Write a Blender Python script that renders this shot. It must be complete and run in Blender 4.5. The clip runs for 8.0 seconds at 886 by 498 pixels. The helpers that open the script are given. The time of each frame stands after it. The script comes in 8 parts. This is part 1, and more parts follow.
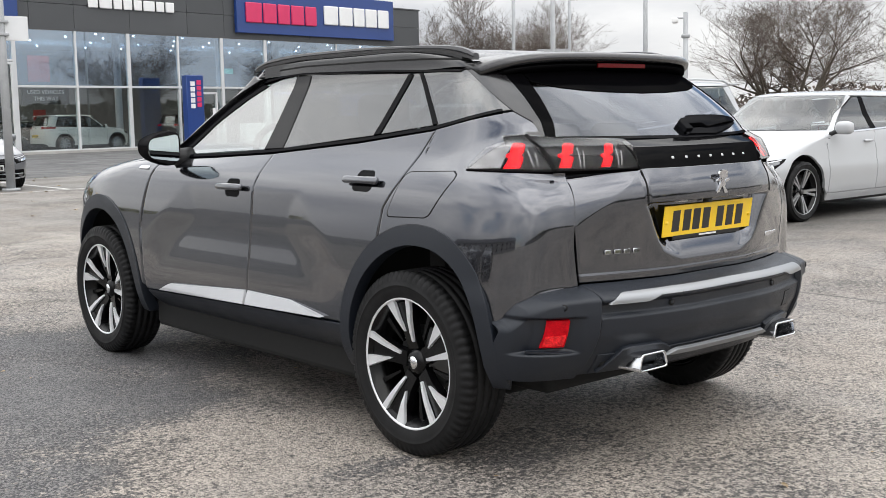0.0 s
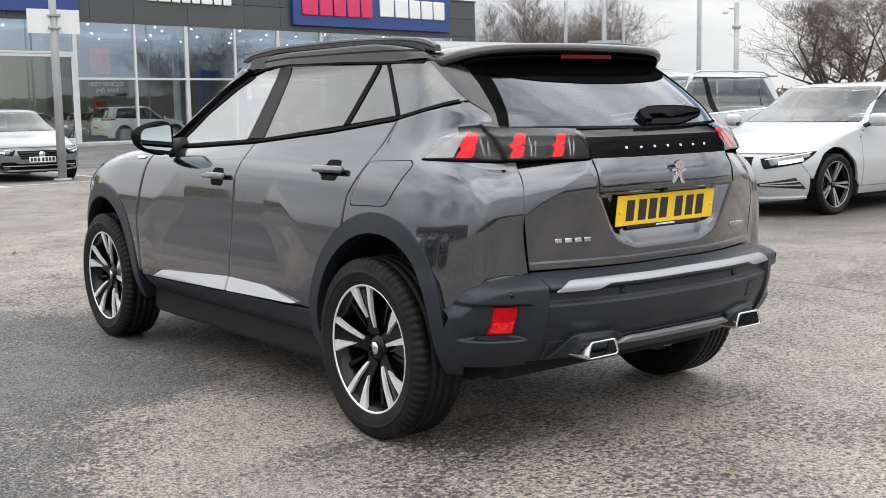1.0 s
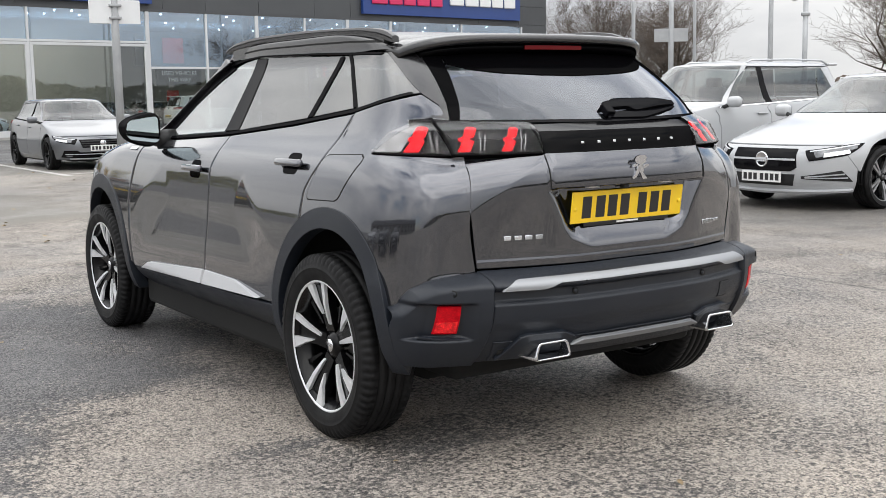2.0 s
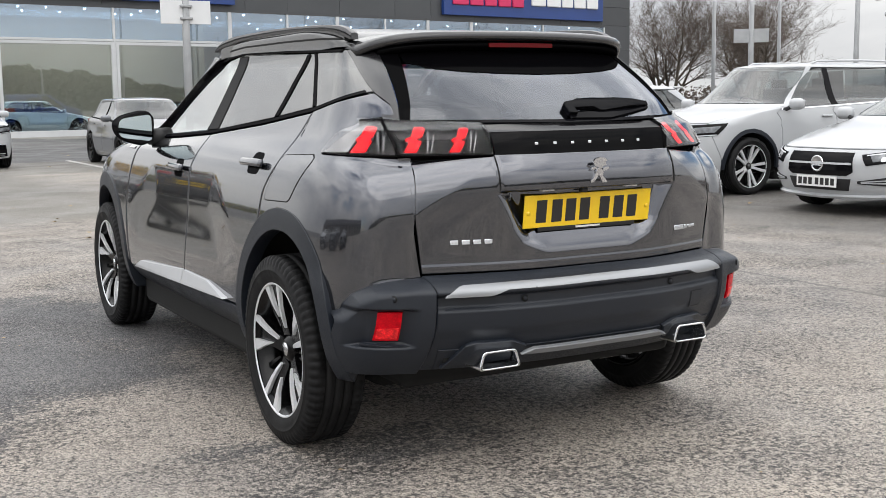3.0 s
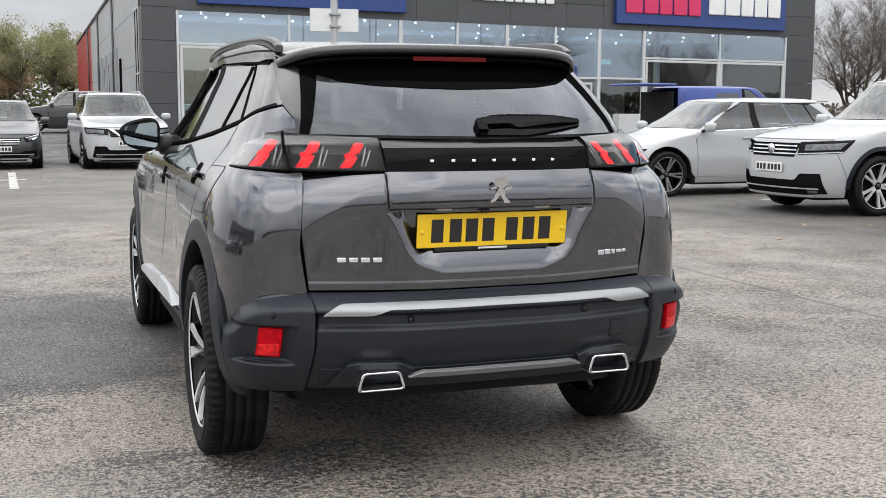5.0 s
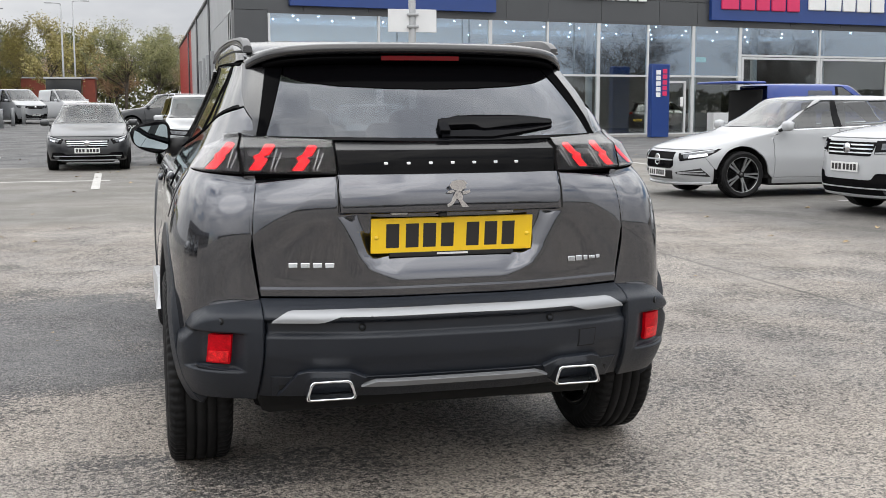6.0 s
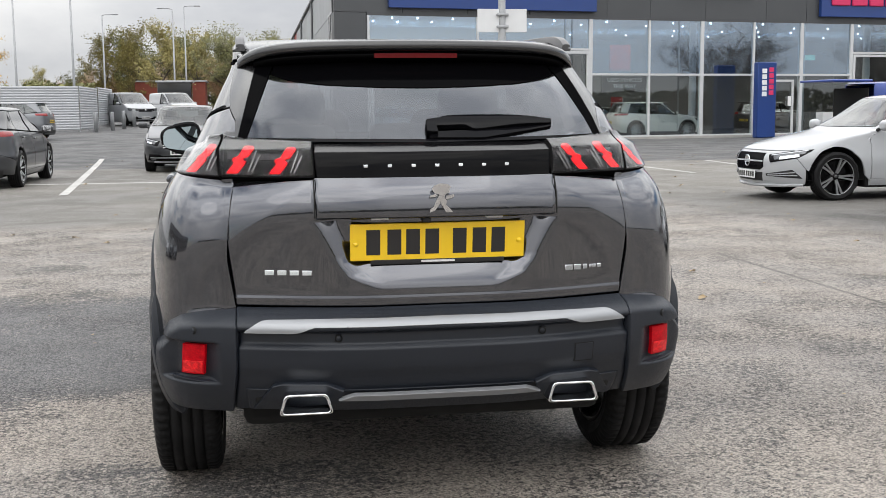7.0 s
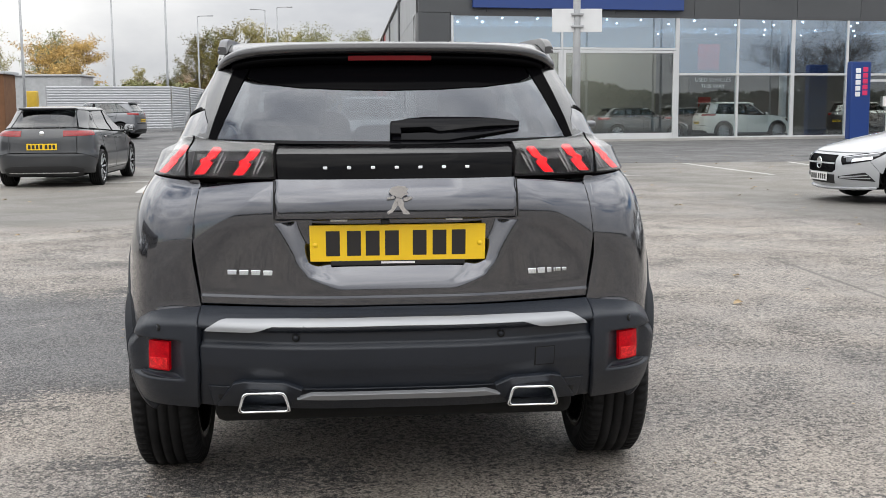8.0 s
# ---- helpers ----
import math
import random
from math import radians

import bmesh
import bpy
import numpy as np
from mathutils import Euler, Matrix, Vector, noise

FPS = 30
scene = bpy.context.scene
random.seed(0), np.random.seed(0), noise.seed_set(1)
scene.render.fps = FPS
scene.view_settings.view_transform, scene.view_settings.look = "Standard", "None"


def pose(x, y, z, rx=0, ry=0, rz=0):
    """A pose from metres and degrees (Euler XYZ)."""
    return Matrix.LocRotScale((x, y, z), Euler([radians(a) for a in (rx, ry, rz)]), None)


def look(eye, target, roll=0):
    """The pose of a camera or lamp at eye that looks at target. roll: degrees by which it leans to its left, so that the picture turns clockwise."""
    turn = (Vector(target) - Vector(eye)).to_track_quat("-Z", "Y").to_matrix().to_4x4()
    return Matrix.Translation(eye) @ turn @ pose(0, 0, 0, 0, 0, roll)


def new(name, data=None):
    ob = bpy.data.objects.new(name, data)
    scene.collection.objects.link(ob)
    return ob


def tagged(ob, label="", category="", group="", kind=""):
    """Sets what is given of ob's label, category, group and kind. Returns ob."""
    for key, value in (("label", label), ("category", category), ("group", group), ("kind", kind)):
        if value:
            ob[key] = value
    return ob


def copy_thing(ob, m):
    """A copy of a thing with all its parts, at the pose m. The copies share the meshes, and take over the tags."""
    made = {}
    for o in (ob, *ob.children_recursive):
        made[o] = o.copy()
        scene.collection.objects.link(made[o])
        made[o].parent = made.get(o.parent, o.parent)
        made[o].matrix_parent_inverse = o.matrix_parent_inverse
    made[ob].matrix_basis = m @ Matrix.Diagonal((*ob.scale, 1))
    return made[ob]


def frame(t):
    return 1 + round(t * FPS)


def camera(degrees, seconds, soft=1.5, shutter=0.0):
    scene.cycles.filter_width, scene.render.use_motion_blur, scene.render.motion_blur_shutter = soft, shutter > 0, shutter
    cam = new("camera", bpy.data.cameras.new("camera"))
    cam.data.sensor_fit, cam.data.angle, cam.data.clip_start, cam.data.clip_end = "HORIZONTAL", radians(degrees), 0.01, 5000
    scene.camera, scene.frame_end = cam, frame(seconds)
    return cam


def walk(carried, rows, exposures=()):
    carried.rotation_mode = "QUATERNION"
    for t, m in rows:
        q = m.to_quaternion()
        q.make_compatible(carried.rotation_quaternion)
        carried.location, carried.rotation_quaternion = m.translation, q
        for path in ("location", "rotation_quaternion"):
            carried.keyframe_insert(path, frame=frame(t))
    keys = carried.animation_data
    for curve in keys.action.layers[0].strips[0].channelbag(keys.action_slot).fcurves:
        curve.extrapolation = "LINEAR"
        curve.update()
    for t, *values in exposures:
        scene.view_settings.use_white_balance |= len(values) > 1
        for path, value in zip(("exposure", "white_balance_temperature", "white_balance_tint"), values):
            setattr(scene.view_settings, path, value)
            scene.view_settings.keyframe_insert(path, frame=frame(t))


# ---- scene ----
# ---- camera ----
cam = camera(42.9, 8.0, soft=0.6)
PATH = [
    (0, (-3.369, -3.147, 1.242), (-2.077, -1.639, 1.004), -1.1),
    (0.5, (-3.272, -3.348, 1.242), (-2.017, -1.81, 1.0), -1.1),
    (1, (-3.134, -3.442, 1.23), (-1.927, -1.867, 0.98), -1.1),
    (2.5, (-2.48, -3.691, 1.238), (-1.447, -1.999, 0.969), -1.0),
    (3, (-2.261, -3.746, 1.222), (-1.296, -2.014, 0.959), -0.8),
    (3.5, (-2.071, -3.808, 1.236), (-1.175, -2.038, 0.981), -0.3),
    (4, (-1.814, -3.957, 1.239), (-0.99, -2.152, 0.987), 0.1),
    (4.5, (-1.602, -4.022, 1.24), (-0.852, -2.185, 0.991), 0.2),
    (6, (-0.917, -4.06, 1.243), (-0.411, -2.141, 0.995), -0.2),
    (6.5, (-0.717, -4.028, 1.228), (-0.302, -2.087, 0.982), -0.4),
    (7, (-0.518, -3.947, 1.236), (-0.196, -1.988, 0.991), -0.5),
    (7.5, (-0.342, -3.931, 1.236), (-0.107, -1.96, 0.993), -0.5),
    (8, (-0.135, -4.005, 1.241), (0.027, -2.027, 0.997), -0.4),
]
walk(cam, [(t, look(eye, target, roll)) for t, eye, target, roll in PATH], [(0, 0.28), (3.5, 0.20), (8, 0.17)])

# ---- sky and sun: bright broken overcast ----
world = bpy.data.worlds.new("sky")
scene.world = world
world.use_nodes = True
wt = world.node_tree
wt.nodes.clear()


def wnode(kind, **inputs):
    n = wt.nodes.new(kind)
    for k, v in inputs.items():
        n.inputs[k.replace("_", " ")].default_value = v
    return n


SUN_EL, SUN_AZ = 50.0, 205.0
sky = wt.nodes.new("ShaderNodeTexSky")
sky.sky_type = "NISHITA"
sky.sun_disc = False
sky.sun_elevation, sky.sun_rotation = radians(SUN_EL), radians(SUN_AZ)
sky_bg = wnode("ShaderNodeBackground", Strength=0.12)
wt.links.new(sky.outputs[0], sky_bg.inputs[0])
tex = wt.nodes.new("ShaderNodeTexCoord")
mapn = wt.nodes.new("ShaderNodeMapping")
mapn.inputs["Scale"].default_value = (1.0, 1.0, 2.6)
wt.links.new(tex.outputs["Generated"], mapn.inputs[0])
n1 = wnode("ShaderNodeTexNoise", Scale=2.6, Detail=7.0, Roughness=0.55, Distortion=0.3)
n2 = wnode("ShaderNodeTexNoise", Scale=1.3, Detail=5.0, Roughness=0.5)
for n in (n1, n2):
    wt.links.new(mapn.outputs[0], n.inputs["Vector"])
tone = wt.nodes.new("ShaderNodeValToRGB")
tone.color_ramp.elements[0].position, tone.color_ramp.elements[0].color = 0.36, (0.68, 0.70, 0.74, 1)
tone.color_ramp.elements[1].position, tone.color_ramp.elements[1].color = 0.64, (1.16, 1.16, 1.15, 1)
wt.links.new(n1.outputs[0], tone.inputs[0])
sepz = wt.nodes.new("ShaderNodeSeparateXYZ")
wt.links.new(tex.outputs["Generated"], sepz.inputs[0])
rise = wt.nodes.new("ShaderNodeMapRange")       # an overcast sky is brightest overhead
rise.inputs["From Min"].default_value, rise.inputs["From Max"].default_value = 0.02, 0.75
rise.inputs["To Min"].default_value, rise.inputs["To Max"].default_value = 0.66, 2.2
wt.links.new(sepz.outputs["Z"], rise.inputs[0])
cloud_bg = wt.nodes.new("ShaderNodeBackground")
wt.links.new(tone.outputs[0], cloud_bg.inputs[0])
wt.links.new(rise.outputs[0], cloud_bg.inputs[1])
cover = wt.nodes.new("ShaderNodeValToRGB")
cover.color_ramp.elements[0].position, cover.color_ramp.elements[1].position = 0.30, 0.42
wt.links.new(n2.outputs[0], cover.inputs[0])
mixs = wt.nodes.new("ShaderNodeMixShader")
wout = wt.nodes.new("ShaderNodeOutputWorld")
wt.links.new(cover.outputs[0], mixs.inputs[0])
wt.links.new(sky_bg.outputs[0], mixs.inputs[1])
wt.links.new(cloud_bg.outputs[0], mixs.inputs[2])
wt.links.new(mixs.outputs[0], wout.inputs[0])

sun = new("sun", bpy.data.lights.new("sun", "SUN"))
sun.data.energy, sun.data.angle, sun.data.color = 0.55, radians(60), (1.0, 0.96, 0.9)
az = radians(SUN_AZ)
sun.matrix_world = look((0, 0, 0), (-math.sin(az) * math.cos(radians(SUN_EL)), -math.cos(az) * math.cos(radians(SUN_EL)), -math.sin(radians(SUN_EL))))


# ---- materials ----
def mat(name, base, rough=0.5, metal=0.0, vary=0.0, scale=3.0, fine=0.0, fscale=60.0, bump=0.0, bscale=80.0, coat=0.0, spec=0.5, emit=0.0, rvary=0.0, rnd=0.0, coat_ior=1.5):
    """A surface: base colour with coarse and fine variation, roughness variation and fine relief."""
    m = bpy.data.materials.new(name)
    m.use_nodes = True
    nt = m.node_tree
    b = nt.nodes["Principled BSDF"]
    b.inputs["Base Color"].default_value = (*base, 1)
    b.inputs["Roughness"].default_value = rough
    b.inputs["Metallic"].default_value = metal
    b.inputs["Specular IOR Level"].default_value = spec
    b.inputs["Coat Weight"].default_value = coat
    b.inputs["Coat Roughness"].default_value = 0.03
    b.inputs["Coat IOR"].default_value = coat_ior
    if emit:
        b.inputs["Emission Color"].default_value = (*base, 1)
        b.inputs["Emission Strength"].default_value = emit
    if vary or fine or bump or rvary or rnd:
        co = nt.nodes.new("ShaderNodeTexCoord")
        last = None
        for amount, sc in ((vary, scale), (fine, fscale)):
            if not amount:
                continue
            no = nt.nodes.new("ShaderNodeTexNoise")
            no.inputs["Scale"].default_value, no.inputs["Detail"].default_value = sc, 6.0
            nt.links.new(co.outputs["Object"], no.inputs["Vector"])
            mr = nt.nodes.new("ShaderNodeMapRange")
            mr.inputs["From Min"].default_value, mr.inputs["From Max"].default_value = 0.3, 0.7
            mr.inputs["To Min"].default_value, mr.inputs["To Max"].default_value = 1 - amount, 1 + amount
            nt.links.new(no.outputs[0], mr.inputs[0])
            mx = nt.nodes.new("ShaderNodeVectorMath")
            mx.operation = "SCALE"
            if last is None:
                mx.inputs[0].default_value = base
            else:
                nt.links.new(last, mx.inputs[0])
            nt.links.new(mr.outputs[0], mx.inputs["Scale"])
            last = mx.outputs[0]
        if rnd:
            oi = nt.nodes.new("ShaderNodeObjectInfo")
            mr = nt.nodes.new("ShaderNodeMapRange")
            mr.inputs["To Min"].default_value, mr.inputs["To Max"].default_value = 1 - rnd, 1 + rnd
            nt.links.new(oi.outputs["Random"], mr.inputs[0])
            mx = nt.nodes.new("ShaderNodeVectorMath")
            mx.operation = "SCALE"
            if last is None:
                mx.inputs[0].default_value = base
            else:
                nt.links.new(last, mx.inputs[0])
            nt.links.new(mr.outputs[0], mx.inputs["Scale"])
            last = mx.outputs[0]
        if last is not None:
            nt.links.new(last, b.inputs["Base Color"])
        if rvary:
            no = nt.nodes.new("ShaderNodeTexNoise")
            no.inputs["Scale"].default_value, no.inputs["Detail"].default_value = scale * 1.7, 5.0
            nt.links.new(co.outputs["Object"], no.inputs["Vector"])
            mr = nt.nodes.new("ShaderNodeMapRange")
            mr.inputs["From Min"].default_value, mr.inputs["From Max"].default_value = 0.3, 0.7
            mr.inputs["To Min"].default_value, mr.inputs["To Max"].default_value = max(0.02, rough - rvary), min(1, rough + rvary)
            nt.links.new(no.outputs[0], mr.inputs[0])
            nt.links.new(mr.outputs[0], b.inputs["Roughness"])
        if bump:
            no = nt.nodes.new("ShaderNodeTexNoise")
            no.inputs["Scale"].default_value, no.inputs["Detail"].default_value = bscale, 4.0
            nt.links.new(co.outputs["Object"], no.inputs["Vector"])
            bp = nt.nodes.new("ShaderNodeBump")
            bp.inputs["Strength"].default_value, bp.inputs["Distance"].default_value = bump, 0.002
            nt.links.new(no.outputs[0], bp.inputs["Height"])
            nt.links.new(bp.outputs[0], b.inputs["Normal"])
    return m


def glass(name, tint, bare=0.06, rough=0.0, sheen=(1.0, 1.0, 1.0)):
    """Thin tinted pane: what lies behind, dimmed by the tint, under a clear reflection that grows towards grazing views."""
    m = bpy.data.materials.new(name)
    m.use_nodes = True
    nt = m.node_tree
    nt.nodes.clear()
    tr = nt.nodes.new("ShaderNodeBsdfTransparent")
    tr.inputs[0].default_value = (*tint, 1)
    gl = nt.nodes.new("ShaderNodeBsdfGlossy")
    gl.inputs["Color"].default_value = (*sheen, 1)
    gl.inputs["Roughness"].default_value = rough
    lw = nt.nodes.new("ShaderNodeLayerWeight")
    lw.inputs[0].default_value = 0.5
    pw = nt.nodes.new("ShaderNodeMath")
    pw.operation = "POWER"
    pw.inputs[1].default_value = 4.0
    mr = nt.nodes.new("ShaderNodeMapRange")
    mr.inputs["To Min"].default_value, mr.inputs["To Max"].default_value = bare, 1.0
    mx = nt.nodes.new("ShaderNodeMixShader")
    out = nt.nodes.new("ShaderNodeOutputMaterial")
    nt.links.new(lw.outputs["Facing"], pw.inputs[0])
    nt.links.new(pw.outputs[0], mr.inputs[0])
    nt.links.new(mr.outputs[0], mx.inputs[0])
    nt.links.new(tr.outputs[0], mx.inputs[1])
    nt.links.new(gl.outputs[0], mx.inputs[2])
    nt.links.new(mx.outputs[0], out.inputs[0])
    return m


def ink(name, base, gloss, rough):
    """A deep black with a thin, even sheen."""
    m = bpy.data.materials.new(name)
    m.use_nodes = True
    nt = m.node_tree
    nt.nodes.clear()
    df = nt.nodes.new("ShaderNodeBsdfDiffuse")
    df.inputs[0].default_value = (*base, 1)
    gl = nt.nodes.new("ShaderNodeBsdfGlossy")
    co = nt.nodes.new("ShaderNodeTexCoord")
    no = nt.nodes.new("ShaderNodeTexNoise")
    no.inputs["Scale"].default_value, no.inputs["Detail"].default_value = 9.0, 4.0
    nt.links.new(co.outputs["Object"], no.inputs["Vector"])
    mr = nt.nodes.new("ShaderNodeMapRange")
    mr.inputs["To Min"].default_value, mr.inputs["To Max"].default_value = rough * 0.7, rough * 1.3
    nt.links.new(no.outputs[0], mr.inputs[0])
    nt.links.new(mr.outputs[0], gl.inputs["Roughness"])
    mx = nt.nodes.new("ShaderNodeMixShader")
    mx.inputs[0].default_value = gloss
    out = nt.nodes.new("ShaderNodeOutputMaterial")
    nt.links.new(df.outputs[0], mx.inputs[1])
    nt.links.new(gl.outputs[0], mx.inputs[2])
    nt.links.new(mx.outputs[0], out.inputs[0])
    return m


GREY_PAINT = mat("platinum grey metallic paint", (0.0610, 0.0645, 0.0775), 0.13, 0.90, coat=1.0, coat_ior=1.78, fine=0.10, fscale=900.0, vary=0.02, scale=2.0)
ROOF_BLACK = mat("gloss black roof paint", (0.011, 0.011, 0.012), 0.22, coat=0.6, vary=0.03, scale=2.0)
WHITE_PAINT = mat("white car paint", (0.40, 0.41, 0.425), 0.35, coat=1.0, vary=0.015, scale=1.5)
DARK_PAINT = mat("dark grey car paint", (0.032, 0.034, 0.038), 0.33, 0.4, coat=1.0, vary=0.03, scale=1.5)
SILVER_PAINT = mat("mid grey silver car paint", (0.15, 0.157, 0.17), 0.30, 0.6, coat=1.0, vary=0.03, scale=1.5)
PALE_VAN = mat("pale silver van paint", (0.30, 0.31, 0.32), 0.30, 0.4, coat=1.0, vary=0.03, scale=1.5)
BLACK_PAINT = mat("black car paint", (0.012, 0.012, 0.013), 0.3, coat=1.0, vary=0.03)
BLUE_PAINT = mat("bright blue van paint", (0.012, 0.045, 0.26), 0.35, coat=0.6, vary=0.03)
GLOSS_BLACK = ink("gloss black trim", (0.004, 0.004, 0.005), 0.016, 0.06)
CLADDING = mat("textured dark grey plastic cladding", (0.0110, 0.0140, 0.0205), 0.41, spec=0.41, fine=0.08, fscale=300.0, bump=0.25, bscale=900.0, vary=0.06, scale=4.0, rvary=0.06)
SOFT_BLACK = mat("matt black plastic", (0.012, 0.012, 0.013), 0.6, bump=0.1, bscale=600.0, vary=0.1)
VOID = mat("unlit black inner shell", (0.004, 0.004, 0.004), 0.9, vary=0.1)
RUBBER = mat("black tyre rubber", (0.011, 0.011, 0.0115), 0.60, spec=0.16, vary=0.3, scale=9.0, fine=0.1, fscale=140.0, bump=0.2, bscale=400.0, rvary=0.1)
SATIN_SILVER = mat("satin silver trim", (0.52, 0.53, 0.55), 0.34, 0.4, vary=0.03, scale=6.0, rvary=0.05)
STRIP_SILVER = mat("satin silver bumper strip", (0.28, 0.288, 0.30), 0.32, 0.5, vary=0.03, scale=6.0, rvary=0.05)
DARK_SATIN = mat("dark satin grey trim", (0.20, 0.205, 0.215), 0.34, 0.3, vary=0.04, scale=6.0, rvary=0.05)
CHROME = mat("bright chrome", (0.72, 0.73, 0.75), 0.09, 1.0, rvary=0.03, scale=10.0)
MACHINED = mat("machined alloy face", (0.74, 0.75, 0.77), 0.30, 0.45, fine=0.05, fscale=500.0, vary=0.04, scale=9.0)
WHEEL_BLACK = mat("gloss black wheel paint", (0.003, 0.003, 0.0034), 0.22, spec=0.25, vary=0.1, rvary=0.06)
DISC = mat("brake disc steel", (0.10, 0.10, 0.10), 0.4, 0.8, vary=0.2, scale=12.0)
# emission paints in the light that these unlit reflectors throw back
LAMP_RED = mat("red reflector lens with slight glow", (0.36, 0.001, 0.006), 0.22, spec=0.15, emit=0.16, vary=0.30, scale=42.0, fine=0.25, fscale=160.0)
LAMP_PRISM = mat("red reflector prisms with slight glow", (0.58, 0.012, 0.016), 0.2, spec=0.3, emit=0.14, vary=0.45, scale=60.0, fine=0.3, fscale=220.0)
LAMP_TAIL = mat("dark red lamp lens", (0.24, 0.008, 0.010), 0.15, coat=0.3, fine=0.3, fscale=40.0)
LAMP_SMOKE = mat("smoked grey lamp lens", (0.022, 0.021, 0.023), 0.10, 0.2, spec=0.2, fine=0.2, fscale=90.0)
LAMP_LIT = mat("lit red lamp claw", (0.85, 0.003, 0.008), 0.4, emit=0.85, spec=0.05, vary=0.10, scale=40.0)
LAMP_DARK = ink("smoked black lamp body", (0.003, 0.0028, 0.003), 0.004, 0.25)
# tailgate panel's lower band: sheen cut to paint in the dark ground's reflection
PANEL_SHADE = ink("black tailgate panel, darkened lower band", (0.0025, 0.0025, 0.003), 0.010, 0.05)
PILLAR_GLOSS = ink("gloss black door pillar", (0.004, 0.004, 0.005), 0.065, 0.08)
# same panel's upper band: sheen raised to paint in the bright sky
PANEL_SKYLIT = ink("black tailgate panel, added sky sheen", (0.004, 0.004, 0.0045), 0.12, 0.08)
LAMP_CLEAR = mat("clear grey lamp lens", (0.20, 0.20, 0.205), 0.20, 0.4, coat=0.2, vary=0.35, scale=22.0, fine=0.2, fscale=90.0)
BRAKE_RED = mat("unlit dark red brake lamp", (0.12, 0.003, 0.005), 0.2, spec=0.3, vary=0.1)
PLATE_YELLOW = mat("yellow plate", (0.86, 0.56, 0.012), 0.28, coat=0.3, vary=0.04, scale=12.0)
PLATE_WHITE = mat("white plate", (0.75, 0.75, 0.74), 0.3, vary=0.03)
PLATE_DARK = mat("dark plate marking", (0.018, 0.017, 0.018), 0.4, vary=0.05)
LAMP_COVER = glass("clear lamp cover", (0.93, 0.92, 0.92), 0.017)
REAR_GLASS = glass("privacy glass", (0.12, 0.125, 0.135), 0.15)
# sheen paints a blue sky tint into this pane's reflection
HATCH_GLASS = glass("privacy hatch glass", (0.25, 0.26, 0.29), 0.096, sheen=(0.90, 0.93, 1.0))
FRONT_GLASS = glass("lightly tinted car glass", (0.74, 0.84, 0.80), 0.30)
SCREEN_GLASS = glass("car windscreen glass", (0.52, 0.58, 0.58), 0.09)
CAR_GLASS = glass("dark tinted car glass", (0.30, 0.34, 0.34), 0.09)
SEAT = mat("dark grey seat cloth", (0.05, 0.05, 0.052), 0.85, fine=0.2, fscale=200.0, bump=0.3, bscale=500.0)
HEADLAMP = mat("headlamp glass and reflector", (0.13, 0.135, 0.145), 0.14, 0.5, coat=0.6, vary=0.5, scale=16.0)
ALLOY = mat("silver alloy", (0.34, 0.345, 0.355), 0.32, 0.7, vary=0.06, scale=9.0)

import collections


# ---- mesh tools ----
def empty(name, label="", category="", group="", kind="", loc=(0, 0, 0), turn=0.0):
    ob = new(name)
    ob.empty_display_size = 0.2
    ob.location, ob.rotation_euler = loc, (0, 0, turn)
    return tagged(ob, label, category, group, kind)


def mesh_of(name, verts, faces, smooth=True):
    me = bpy.data.meshes.new(name)
    me.from_pydata([tuple(map(float, v)) for v in verts], [], faces)
    me.update()
    if smooth:
        me.polygons.foreach_set("use_smooth", [True] * len(me.polygons))
    return me


def part(name, data, material, parent=None, label=""):
    """One mesh object under a thing or a part; data is a bmesh or a mesh."""
    if isinstance(data, bmesh.types.BMesh):
        me = bpy.data.meshes.new(name)
        data.to_mesh(me)
        data.free()
    else:
        me = data
    if material is not None and not me.materials:
        me.materials.append(material)
    ob = new(name, me)
    ob.parent = parent
    return tagged(ob, label)


def smooth(bm, angle=None):
    for f in bm.faces:
        f.smooth = True
    if angle:
        for e in bm.edges:
            if len(e.link_faces) == 2 and e.calc_face_angle(0) > radians(angle):
                e.smooth = False
    return bm


def box(size, loc=(0, 0, 0), bevel=0.0, seg=2, bm=None, rot=None):
    """A block of the given size, centred on loc, with rounded edges."""
    own = bmesh.new()
    bmesh.ops.create_cube(own, size=1.0)
    bmesh.ops.scale(own, vec=size, verts=own.verts)
    if bevel:
        bmesh.ops.bevel(own, geom=own.edges[:], offset=min(bevel, 0.49 * min(size)), segments=seg, affect="EDGES", profile=0.5)
        for f in own.faces:
            f.smooth = max(abs(f.normal.x), abs(f.normal.y), abs(f.normal.z)) < 0.999
    if rot is not None:
        bmesh.ops.transform(own, matrix=rot.to_4x4(), verts=own.verts)
    bmesh.ops.translate(own, vec=loc, verts=own.verts)
    if bm is None:
        return own
    me = bpy.data.meshes.new("tmp")
    own.to_mesh(me)
    own.free()
    bm.from_mesh(me)
    bpy.data.meshes.remove(me)
    return bm


